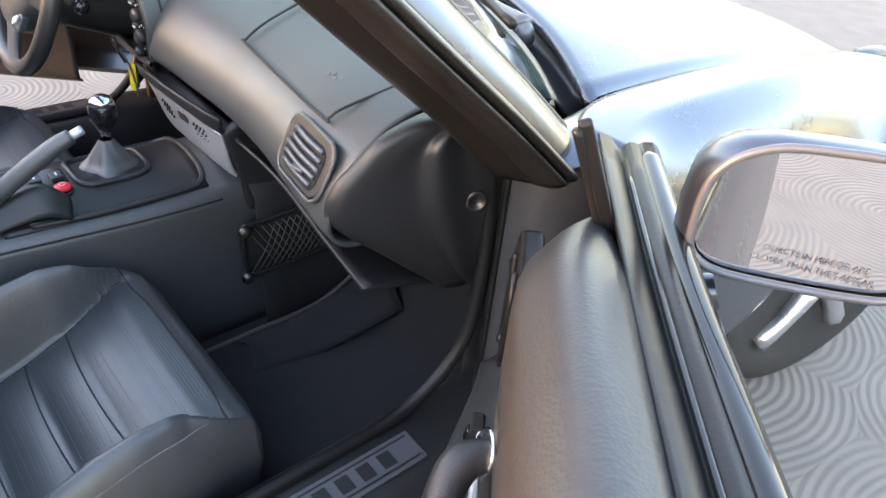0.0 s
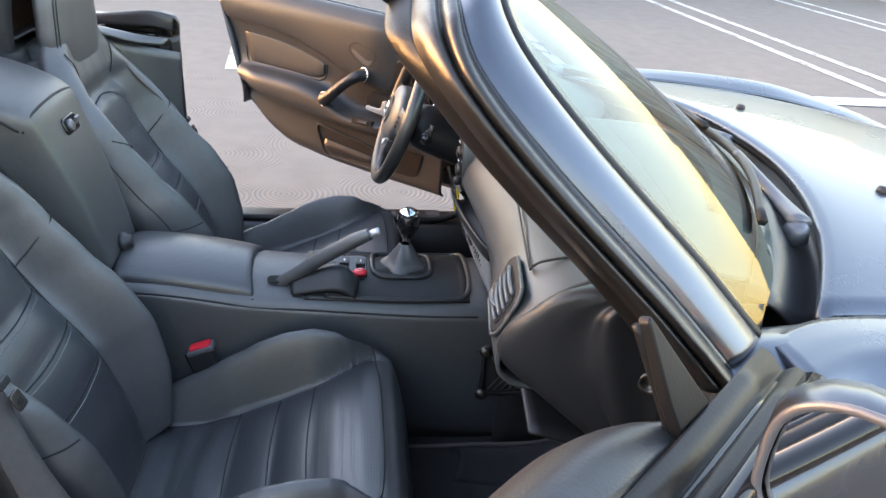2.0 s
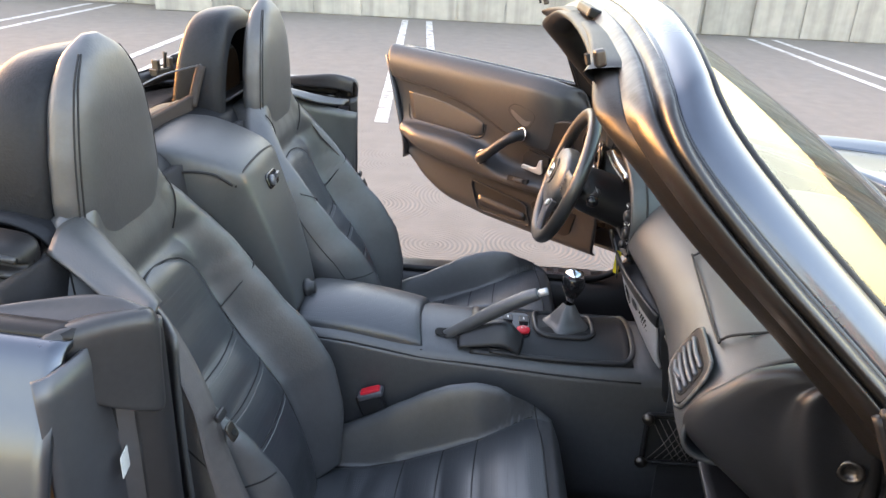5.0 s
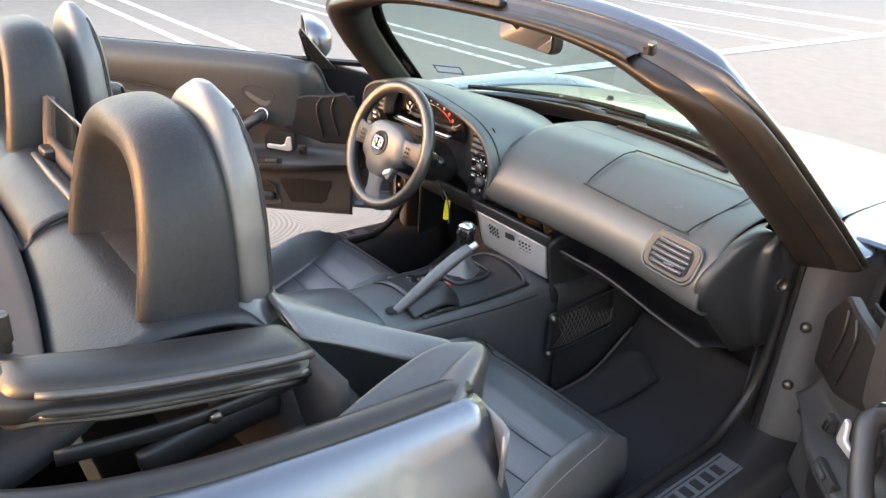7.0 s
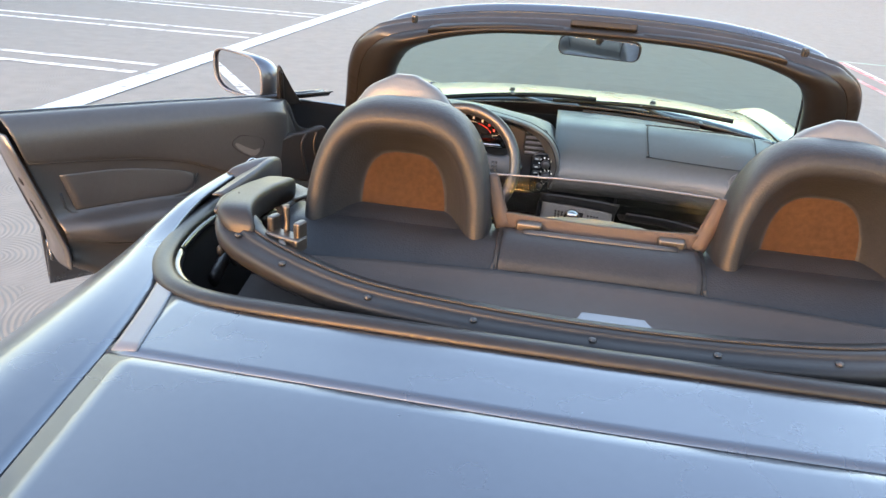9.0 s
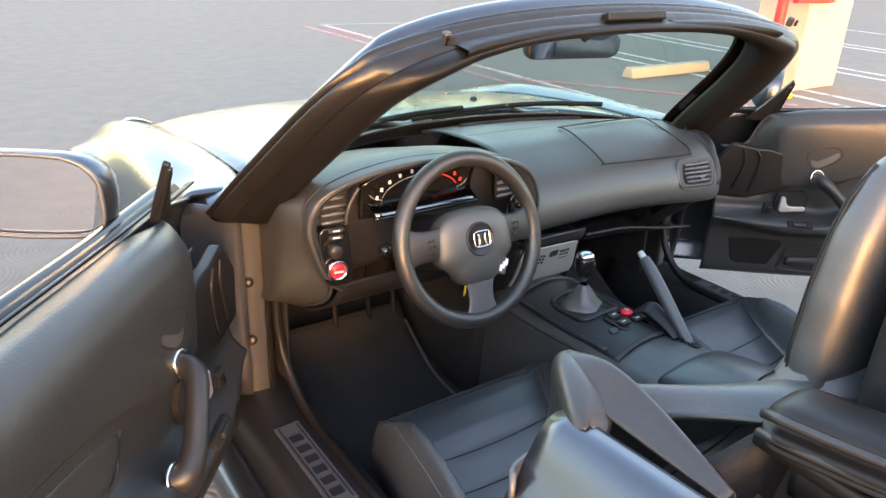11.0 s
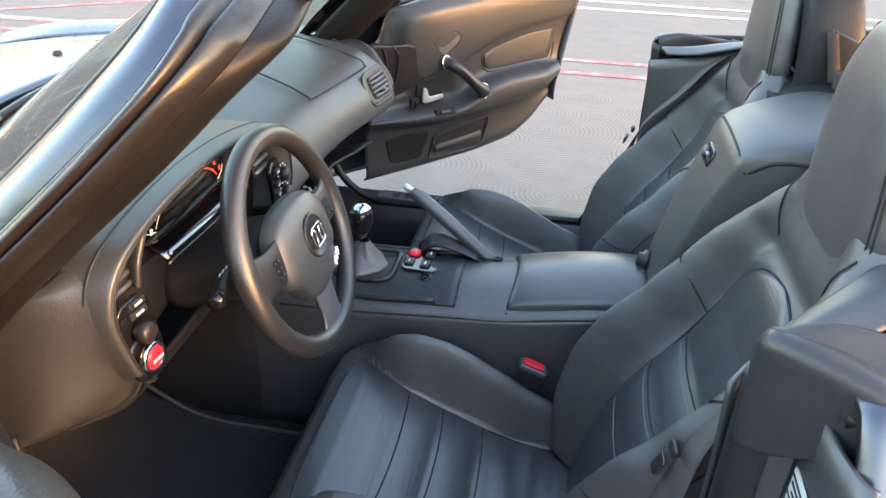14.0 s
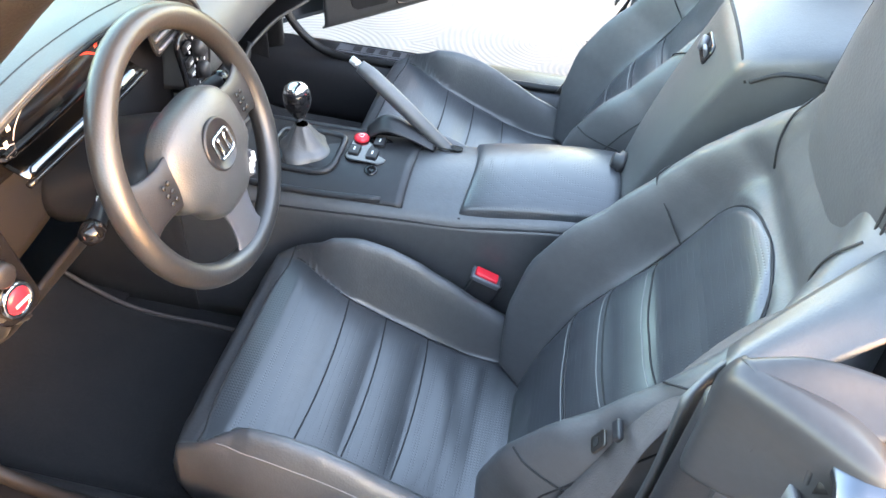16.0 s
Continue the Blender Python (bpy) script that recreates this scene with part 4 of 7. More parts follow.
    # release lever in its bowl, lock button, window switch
    # solid plate; near-black colour paints the bowl's shade
    prism("lever_bowl", [(-0.138, 0.628), (-0.052, 0.640), (-0.032, 0.616), (-0.034, 0.574), (-0.05, 0.568), (-0.13, 0.564), (-0.142, 0.58)], ((0.636, 0, 0), (0, -1, 0), (0.03, 0, 1)), 0.012, M_DARK, door, 0.003, "lever bowl plate with the hollow's shade painted near-black")
    prism("release_lever", [(-0.126, 0.622), (-0.112, 0.620), (-0.104, 0.596), (-0.092, 0.592), (-0.048, 0.596), (-0.042, 0.588), (-0.046, 0.581), (-0.118, 0.572), (-0.130, 0.578)], ((0.612, 0, 0), (0, -1, 0), (0.03, 0, 1)), 0.010, M_SILVER, door, 0.004, "satin chrome door release lever")
    block("lock_button", (0.622, 0.166, 0.582), (0.016, 0.030, 0.030), M_DARK, door, (0, 0, 0), 0.004)
    block("lock_tab", (0.613, 0.160, 0.580), (0.008, 0.014, 0.018), M_GLOSSBLACK, door, (0, 10, 0), 0.003)
    block("switch_bezel", (0.592, 0.056, 0.548), (0.016, 0.084, 0.020), M_DARK, door, (0, 16, 0), 0.004)
    block("window_switch", (0.584, 0.062, 0.550), (0.012, 0.040, 0.011), M_PLASTIC, door, (0, 24, 0), 0.003)
    # dark corner moulding ahead of the lining, tweeter, speaker and map pocket
    prism("corner_moulding", [(-0.235, 0.760), (-0.185, 0.760), (-0.135, 0.748), (-0.105, 0.736), (-0.078, 0.70), (-0.062, 0.668), (-0.10, 0.645), (-0.235, 0.600), (-0.36, 0.60), (-0.37, 0.70), (-0.31, 0.77)], ((0.668, 0, 0), (0, -1, 0), (0, 0, 1)), 0.028, M_RUBBER, door, 0.008, "black plastic corner moulding")
    tubes("moulding_rib", [[(0.638, 0.235, 0.755), (0.637, 0.215, 0.72), (0.638, 0.235, 0.625)], [(0.638, 0.275, 0.755), (0.637, 0.265, 0.71), (0.638, 0.29, 0.63)]], 0.004, M_RUBBER, door)
    tw = [(0.074, 0.730), (0.070, 0.744), (0.052, 0.754), (0.02, 0.762), (-0.008, 0.765), (-0.028, 0.756), (-0.033, 0.742), (-0.02, 0.726), (0.0, 0.712), (0.025, 0.698), (0.045, 0.694), (0.060, 0.704)]
    tw = [(y, z + 0.018) for y, z in tw]
    tube("tweeter_rim", [on_panel(y, z, 0.002) for y, z in tw], 0.0035, M_STITCH, door, 6, 60, closed=True)
    prism("tweeter_grille", [(-(0.02 + (y - 0.02) * 0.9), 0.748 + (z - 0.748) * 0.88) for y, z in tw], ((0.640, 0, 0), (0, -1, 0), (0, 0, 1)), 0.010, M_GRILLE, door, 0.003, "oval grey tweeter grille")
    prism("speaker_grille", [(-0.262, 0.462), (-0.17, 0.472), (-0.085, 0.468), (-0.078, 0.455), (-0.115, 0.385), (-0.135, 0.366), (-0.21, 0.366), (-0.245, 0.39)], ((0.656, 0, 0), (0, -1, 0), (0, 0, 1)), 0.006, M_RUBBER, door, 0.003, "black speaker grille")
    pk = [(0.078, 0.377), (0.066, 0.415), (0.050, 0.447), (-0.05, 0.464), (-0.172, 0.481), (-0.187, 0.474), (-0.184, 0.455), (-0.150, 0.385), (-0.09, 0.378), (0.0, 0.374)]
    # flat near-black plate paints the shade inside the pocket opening
    prism("map_pocket", [(-y, z) for y, z in pk], ((0.656, 0, 0), (0, -1, 0), (0, 0, 1)), 0.004, M_DARK, door, 0.001, "map pocket plate with the opening's shade painted near-black")
    tube("map_pocket_rim", [(0.650, y, z) for y, z in pk], 0.0035, M_PLASTIC, door, 8, 70, closed=True)
    surf("pocket_flap", [[(0.651, y, z0), (0.644, y, z0 + 0.5 * h), (0.650, y, z0 + h)] for y, z0, h in ((0.060, 0.390, 0.025), (0.0, 0.388, 0.034), (-0.10, 0.392, 0.040), (-0.150, 0.398, 0.040))], M_PLASTIC, door, 12, 10, thick=0.004, label="elastic pocket edge")
    block("door_latch", (0.70, -0.532, 0.665), (0.05, 0.008, 0.10), M_STEEL, door, (0, 0, 0), 0.003, label="steel door latch")
    # black block on the latch, painted shade of its slot
    block("latch_slot", (0.70, -0.537, 0.655), (0.020, 0.004, 0.05), M_DARK, door, (0, 0, 0), 0.001)
    lathe("door_bumper", [(0.011, 0), (0.011, 0.008), (0.006, 0.010), (0.001, 0.006)], (0.69, -0.531, 0.735), (0, -1, 0), M_RUBBER, door, 16)
    # mirror sail and short window guide
    prism("mirror_sail", [(-0.425, 0.0), (-0.338, 0.0), (-0.318, 0.060), (-0.305, 0.138), (-0.311, 0.143), (-0.378, 0.055)], ((0.735, 0, 0.788), (0, -1, 0), (-0.37, 0, 0.93)), 0.012, M_RUBBER, door, 0.003, "black triangular mirror sail")
    tubes("mirror_sail_rib", [[(0.735 - 0.37 * v - 0.014, 0.338 - 0.033 * v / 0.138, 0.788 + 0.93 * v) for v in (0.0, 0.06, 0.13)], [(0.735 - 0.37 * v - 0.014, 0.350 - 0.040 * v / 0.138, 0.788 + 0.93 * v) for v in (0.0, 0.06, 0.12)]], 0.0045, M_RUBBER, door)
    # side mirror: shell, rim and glass
    cx, cy, cz = 0.884, 0.298, 0.848
    prof = [(0.118, 0.0), (0.122, 0.012), (0.118, 0.035), (0.098, 0.068), (0.06, 0.092), (0.02, 0.102)]
    rows = []
    for w, d in prof:
        k = w / 0.118
        ring = []
        for a in np.linspace(0, 2 * math.pi, 24, endpoint=False):
            ca, sa = math.cos(a), math.sin(a)
            rx = 0.104 * k * np.sign(ca) * abs(ca) ** 0.55
            rz = 0.065 * k * np.sign(sa) * abs(sa) ** 0.62 + 0.014 * ca * k
            ring.append((cx + rx - d * 0.25, cy + d - 0.22 * rx, cz + rz))
        rows.append(ring)
    V = [p for r in rows for p in r]
    F = grid_faces(len(rows), 24, False, True) + [tuple(range((len(rows) - 1) * 24, len(rows) * 24))]
    emit("mirror_shell", V, F, M_PAINT, door, "dark silver painted mirror shell")
    ring0 = [Vector(p) for p in rows[0]]
    cen = sum(ring0, Vector()) / 24
    tube("mirror_rim", [tuple(p) for p in ring0], 0.004, M_SATIN, door, 8, 60, closed=True)
    gl = [cen + (p - cen) * 0.955 + Vector((0, 0.008, 0)) for p in ring0]
    emit("mirror_backing", [tuple(cen + (p - cen) * 0.99 + Vector((0, 0.012, 0))) for p in ring0], [tuple(range(24))], M_PLASTIC, door, smooth=False)
    emit("side_mirror_glass", [tuple(p) for p in gl], [tuple(range(24))], M_MIRROR, door, "silvered door mirror glass", smooth=False, solid=0.002)
    if s > 0:
        for i, tx in enumerate(("OBJECTS IN MIRROR ARE", "CLOSER THAN THEY APPEAR")):
            words("mirror_lettering", tx, 0.0078, Matrix.Translation(Vector((cx - hv.x + 0.0, cy + 0.0052 - hv.y, cz - 0.036 - 0.011 * i))) @ Matrix.Rotation(math.atan(-0.22), 4, "Z") @ Matrix.Rotation(radians(90), 4, "X") @ Matrix.Rotation(radians(-2), 4, "Z"), M_SATIN, door)
    surf("mirror_arm", [[(0.745, 0.40, belt(0.3) + 0.01), (0.79, 0.38, 0.828), (0.83, 0.375, 0.835)], [(0.745, 0.33, belt(0.3) + 0.008), (0.79, 0.350, 0.825), (0.83, 0.350, 0.83)], [(0.775, 0.33, belt(0.3) - 0.03), (0.805, 0.350, 0.800), (0.84, 0.350, 0.808)], [(0.775, 0.39, belt(0.3) - 0.03), (0.805, 0.375, 0.80), (0.84, 0.370, 0.81)]], M_PAINT, door, 16, 10, cu=True, label="painted mirror foot")
    # the mirror and its sail stand well back from the hinge
    for ob in door.children:
        if ob.name.startswith("mirror_lettering"):
            y = ob.matrix_basis.translation.y
            ob.matrix_basis = Matrix.Translation((-0.005 * s, (y - 0.155) * DOOR_PLACE[s][3] - 0.0567 - y, 0.055)) @ ob.matrix_basis
        elif ob.name.startswith("mirror_arm"):
            ob.data.transform(Matrix.Translation((-0.010 * s, -0.170, -0.028)))
        elif ob.name.startswith("mirror_sail"):
            ob.data.transform(Matrix.Translation((-0.012 * s, -0.150, 0.045)))
        elif ob.name.startswith(("mirror", "side_mirror")):
            ob.data.transform(Matrix.Translation((-0.005 * s, -0.155, 0.055)))
    # the rear edge leans backwards towards the belt
    for ob in [door] + [c for c in door.children if not c.name.startswith("mirror_lettering")]:
        for v in ob.data.vertices:
            y = v.co.y + hv.y
            if y < -0.15 and v.co.z > 0.55 and ob.type == "MESH":
                v.co.y -= (0.27 if s > 0 else 0.32) * (v.co.z - 0.55) * float(sm(-0.15, -0.53, y))
            if s > 0 and y < -0.15:
                v.co.y += 0.09 * (-0.15 - y)
            v.co.y = v.co.y * DOOR_PLACE[s][3] - 0.0567
    CTX["off"] = Vector((0, 0, 0))
    dx, dy, dz, _ = DOOR_PLACE[s]
    door.matrix_basis = pose(hv.x + dx, hv.y + dy, dz, 0, 0, DOOR_ANGLE[s] * s)


# ---- seats ----
SEAT_X = 0.362
SEAMS_C = (0.292, 0.410, 0.545)
SEAMS_B = (0.467, 0.530, 0.588)


def seat_mid(y):
    """Height of the cushion's middle at y."""
    return float(np.interp(y, [-0.44, -0.32, -0.25, -0.18, -0.10, -0.035, 0.0, 0.05, 0.085, 0.108, 0.122, 0.13], [0.266, 0.264, 0.272, 0.292, 0.325, 0.356, 0.370, 0.383, 0.386, 0.378, 0.360, 0.335]))


def bolster_edge(v):
    """Share of the half width at which the bolster begins."""
    return 0.93 - 0.27 * float(sm(0.05, 0.32, v)) - 0.03 * float(sm(0.4, 0.9, v))


def cushion_pt(a, v):
    """Seat cushion top: a from -1 (tunnel side) to 1 (door side), v from 0 (front) to 1 (rear)."""
    s = abs(a)
    y = 0.128 - 0.565 * v - 0.022 * s ** 4 * (1 - float(sm(0.0, 0.25, v)))
    half = 0.205 + 0.022 * float(sm(0.0, 0.35, v)) - 0.012 * float(sm(0.7, 1.0, v))
    z = seat_mid(y)
    b = float(np.interp(y, [-0.44, -0.35, -0.30, -0.25, -0.20, -0.15, -0.10, -0.05, 0.0, 0.05, 0.085, 0.12], [0.03, 0.055, 0.078, 0.097, 0.114, 0.126, 0.127, 0.112, 0.085, 0.042, 0.016, 0.0])) * (0.80 if a > 0 else 1.0)
    e = bolster_edge(v)
    top = max(0.82, e + 0.02)
    rise = float(np.clip((s - e) / (top - e), 0, 1))
    z += b * math.sin(math.pi * 0.5 * rise) ** 1.35
    z -= (0.55 * b + 0.040) * float(np.clip((s - top) / (1 - top), 0, 1)) ** 2.2
    if s < e:
        k = [0.06, *SEAMS_C, 0.74, 1.0]
        for lo, hi in zip(k[:-1], k[1:]):
            if lo <= v < hi:
                z += 0.0045 * abs(math.sin(math.pi * (v - lo) / (hi - lo))) ** 0.7 * (1 - (s / e) ** 4)
        if v > 0.545:
            z += 0.0022 * noise.noise(Vector((a * 2.2, v * 16, 3.0)))
    else:
        z += 0.0016 * noise.noise(Vector((a * 5, v * 9, 8.0)))
    z -= 0.006 * math.exp(-((s - e) / 0.020) ** 2) * float(sm(0.08, 0.2, v))
    return (SEAT_X + a * half, y, float(z))


def back_axis(v):
    """Mid line of the backrest from the seat (0) to the shoulders (1)."""
    z = 0.27 + 0.63 * v
    return float(np.interp(z, [0.27, 0.38, 0.47, 0.53, 0.585, 0.66, 0.745, 0.84, 0.90], [-0.345, -0.375, -0.414, -0.456, -0.503, -0.545, -0.575, -0.600, -0.612])), z


def vz(z):
    return (z - 0.27) / 0.63


def back_half(v):
    return float(np.interp(0.27 + 0.63 * v, [0.27, 0.36, 0.45, 0.55, 0.66, 0.73, 0.78, 0.83, 0.87, 0.90], [0.185, 0.205, 0.222, 0.228, 0.226, 0.224, 0.214, 0.186, 0.150, 0.130]))


def insert_half(v):
    """Half width of the backrest's middle panel, in metres."""
    return float(np.interp(0.27 + 0.63 * v, [0.27, 0.45, 0.60, 0.66, 0.69, 0.715, 0.735, 0.747, 0.754, 0.757], [0.094, 0.110, 0.126, 0.130, 0.126, 0.112, 0.090, 0.064, 0.036, 0.0]))


def back_pt(a, v):
    y, z = back_axis(v)
    s = abs(a)
    h = back_half(v)
    b = float(np.interp(z, [0.27, 0.36, 0.45, 0.55, 0.62, 0.68, 0.73, 0.79, 0.86], [0.038, 0.068, 0.086, 0.092, 0.084, 0.070, 0.054, 0.028, 0.005]))
    w = float(np.interp(z, [0.27, 0.60, 0.70, 0.80, 0.90], [0.50, 0.56, 0.57, 0.50, 0.50]))
    top = w + 0.34 * (1 - w / 1.6)
    rise = float(np.clip((s - w) / (top - w), 0, 1))
    fwd = b * (rise * rise * (3 - 2 * rise)) - (0.62 * b + 0.034) * float(np.clip((s - top) / (1 - top), 0, 1)) ** 2.0
    hi = insert_half(v) / h
    if s < hi:
        k = [vz(q) for q in (0.27, *SEAMS_B, 0.757)]
        for lo, up in zip(k[:-1], k[1:]):
            if lo <= v < up:
                fwd += 0.0045 * abs(math.sin(math.pi * (v - lo) / (up - lo))) ** 0.7 * (1 - (s / hi) ** 4)
    fwd -= 0.005 * math.exp(-((s * h - insert_half(v)) / 0.011) ** 2) * (1 - float(sm(0.74, 0.757, z)))
    if z > 0.70:
        fwd -= 0.014 * math.exp(-((z - 0.772) / 0.022) ** 2) * (1 - float(sm(0.45, 0.8, s)))
    fwd += 0.0012 * noise.noise(Vector((a * 5, v * 8, 1.0)))
    n = Vector((0, 0.93, 0.367))
    return (SEAT_X + a * h, y + fwd * n.y, z + fwd * n.z)


def back_at(x, z, d=0.002):
    """A point on the backrest at x metres from its middle, lifted by d."""
    v = vz(z)
    p = back_pt(x / back_half(v), v)
    return (p[0], p[1] + d * 0.93, p[2] + d * 0.367)


def seat(s):
    CTX["sx"] = s
    base = block("seat", (SEAT_X, -0.16, 0.215), (0.34, 0.48, 0.10), M_PLASTIC, car, (0, 0, 0), 0.02, label="black leather bucket seat with fixed headrest")
    na, nv = 101, 110
    A, Vv = np.linspace(-1, 1, na), np.linspace(0, 1, nv)
    V = [cushion_pt(float(a), float(v)) for v in Vv for a in A]
    F = grid_faces(nv, na)
    # skirt round the cushion
    ring = [(0, j) for j in range(na)] + [(i, na - 1) for i in range(1, nv)] + [(nv - 1, j) for j in range(na - 2, -1, -1)] + [(i, 0) for i in range(nv - 2, 0, -1)]
    b1 = len(V)
    cx, cy = SEAT_X, -0.16
    for d, k in ((0.035, 1.03), (0.09, 1.0), (0.14, 0.93)):
        for i, j in ring:
            p = V[i * na + j]
            V.append((cx + (p[0] - cx) * k, cy + (p[1] - cy) * k, max(p[2] - d, 0.20)))
    n = len(ring)
    idx = [[i * na + j for i, j in ring]] + [[b1 + q * n + t for t in range(n)] for q in range(3)]
    for q in range(3):
        for t in range(n):
            F.append((idx[q][t], idx[q][(t + 1) % n], idx[q + 1][(t + 1) % n], idx[q + 1][t]))
    emit("cushion", V, F, M_LEATHER, base, "black leather seat cushion")
    def lift(p, d=0.0025):
        return (p[0], p[1], p[2] + d)
    ia, iv = np.linspace(-0.972, 0.972, 41), np.linspace(0.085, 0.985, 90)
    emit("cushion_insert", [lift(cushion_pt(float(a) * bolster_edge(float(v)), float(v)), 0.0030) for v in iv for a in ia], grid_faces(90, 41), M_PERF, base, "perforated black leather insert")
    tubes("cushion_seam", [[lift(cushion_pt(q * bolster_edge(k), k + 0.016 * (1 - q * q)), 0.0028) for q in np.linspace(-0.96, 0.96, 17)] for k in SEAMS_C] + [[lift(cushion_pt(sg * bolster_edge(v), v), 0.0030) for v in np.linspace(0.085, 0.98, 26)] for sg in (-1, 1)] + [[lift(cushion_pt(a, 0.075), 0.001) for a in np.linspace(-0.95, 0.95, 14)]], 0.0015, M_STITCH, base, k=70)
    tubes("bolster_stitching", [[lift(cushion_pt(sg * 0.93, v), 0.0012) for v in np.linspace(0.08, 0.9, 14)] for sg in (-1, 1)], 0.0010, M_THREAD, base)
    # backrest shell
    nb = 110
    W = np.linspace(0, 1, nb)
    V = [back_pt(float(a), float(v)) for v in W for a in A]
    F = grid_faces(nb, na)
    b1 = len(V)
    for v in W:
        y, z = back_axis(float(v))
        h = back_half(float(v))
        for a in A:
            d = 0.075 + 0.03 * math.cos(a * math.pi / 2)
            V.append((SEAT_X + a * h, y - d * (1 - 0.5 * abs(a) ** 6), z - 0.02))
    F += grid_faces(nb, na, base=b1)
    for i in range(nb - 1):
        for e in (0, na - 1):
            F.append((i * na + e, (i + 1) * na + e, b1 + (i + 1) * na + e, b1 + i * na + e))
    for j in range(na - 1):
        for e in (0, nb - 1):
            F.append((e * na + j, e * na + j + 1, b1 + e * na + j + 1, b1 + e * na + j))
    emit("backrest", V, F, M_LEATHER, base, "black leather backrest with deep side bolsters")
    V = []
    for u in np.linspace(0.0, 1.0, 70):
        for q in np.linspace(-0.975, 0.975, 35):
            z = 0.30 + 0.457 * u
            hx = insert_half(vz(min(z, 0.7565)))
            V.append(back_at(q * hx, z, 0.0030))
    emit("backrest_insert", V, grid_faces(70, 35), M_PERF, base, "perforated black leather insert")
    cross = [[back_at(q * insert_half(vz(z0)), z0 - 0.010 * (1 - q * q), 0.0028) for q in np.linspace(-0.96, 0.96, 13)] for z0 in SEAMS_B]
    zz = [0.32, 0.40, 0.48, 0.56, 0.64, 0.68, 0.71, 0.735, 0.747, 0.754]
    arch_line = [back_at(-insert_half(vz(z)), z, 0.0018) for z in zz] + [back_at(0, 0.7575, 0.0018)] + [back_at(insert_half(vz(z)), z, 0.0018) for z in zz[::-1]]
    tubes("backrest_seam", cross + [arch_line], 0.0016, M_STITCH, base, k=80)
    tubes("insert_stitching", [[back_at(q * insert_half(vz(z0)), z0 - 0.0075 - 0.010 * (1 - q * q), 0.0031) for q in np.linspace(-0.94, 0.94, 13)] for z0 in SEAMS_B], 0.0010, M_THREAD, base, k=40)
    # wing seams: shoulder joint, lower bolster joint, outer welt, and the line from the headrest to the arch
    wing = []
    for sg in (-1, 1):
        wing.append([back_at(sg * x, z) for x, z in ((0.122, 0.625), (0.150, 0.642), (0.178, 0.666), (0.200, 0.694))])
        wing.append([back_at(sg * x, z) for x, z in ((0.178, 0.486), (0.195, 0.488), (0.210, 0.494), (0.221, 0.502))])
        wing.append([back_at(sg * 0.955 * back_half(vz(z)), z, 0.001) for z in np.linspace(0.33, 0.84, 16)])
        wing.append([back_at(sg * x, z) for x, z in ((0.124, 0.872), (0.120, 0.845), (0.114, 0.815), (0.108, 0.785))])
    tubes("wing_seam", wing, 0.0014, M_STITCH, base, k=30)
    # headrest block
    HR = ((0.0, 0.112, 0.030, 0.020), (0.08, 0.127, 0.040, 0.026), (0.28, 0.130, 0.044, 0.030), (0.5, 0.122, 0.043, 0.032), (0.7, 0.107, 0.040, 0.030), (0.83, 0.088, 0.034, 0.026), (0.93, 0.060, 0.024, 0.018), (1.0, 0.018, 0.008, 0.006))

    def hr_pt(v, ca, sa):
        h, d0, d1 = (float(np.interp(v, [q[0] for q in HR], [q[k] for q in HR])) for k in (1, 2, 3))
        return (SEAT_X + h * np.sign(ca) * abs(ca) ** 0.62, -0.640 + 0.006 * v + (d0 if sa > 0 else d1) * np.sign(sa) * abs(sa) ** 0.8, 0.816 + 0.302 * v)

    surf("headrest", [[hr_pt(v, math.cos(a), math.sin(a)) for a in np.linspace(0, 2 * math.pi, 28, endpoint=False)] for v in np.linspace(0, 1, 15)], M_LEATHER, base, 44, 64, cv=True, caps=True, label="padded black leather headrest")
    hs = []
    for sg in (-1, 1):
        for q in (radians(24), radians(31)):
            hs.append([hr_pt(v, sg * math.cos(q), math.sin(q)) for v in np.linspace(0.05, 0.93, 10)])
    hs.append([hr_pt(0.035 - 0.06 * math.sin(a), math.cos(a), math.sin(a)) for a in np.linspace(0.12, math.pi - 0.12, 11)])
    tubes("headrest_seam", [[(x, y + 0.0012, z) for x, y, z in ln] for ln in hs], 0.0014, M_STITCH, base, k=30)
    # belt buckle between seat and tunnel
    block("belt_buckle", (0.146, -0.256, 0.360), (0.024, 0.052, 0.085), M_PLASTIC, base, (20, 0, 0), 0.006, label="black belt buckle with red button")
    block("buckle_rim", (0.146, -0.262, 0.398), (0.028, 0.054, 0.012), M_SATIN, base, (20, 0, 0), 0.004)
    block("red_release_button", (0.146, -0.263, 0.404), (0.020, 0.042, 0.012), M_RED, base, (20, 0, 0), 0.004, label="red release button")
    lathe("hinge_cap", [(0.03, 0), (0.03, 0.008), (0.02, 0.014), (0.002, 0.015)], (SEAT_X + 0.185, -0.40, 0.35), (1, 0, 0), M_PLASTIC, base, 20)
    tube("seat_rail", [(SEAT_X + 0.15, 0.08, 0.185), (SEAT_X + 0.15, -0.42, 0.185)], 0.012, M_STEEL, base, 8, 4)
    tube("seat_rail", [(SEAT_X - 0.15, 0.08, 0.185), (SEAT_X - 0.15, -0.42, 0.185)], 0.012, M_STEEL, base, 8, 4)
    # belt: webbing from the shoulder guide down to the sill
    CTX["off"] = Vector((0, 0, 0))
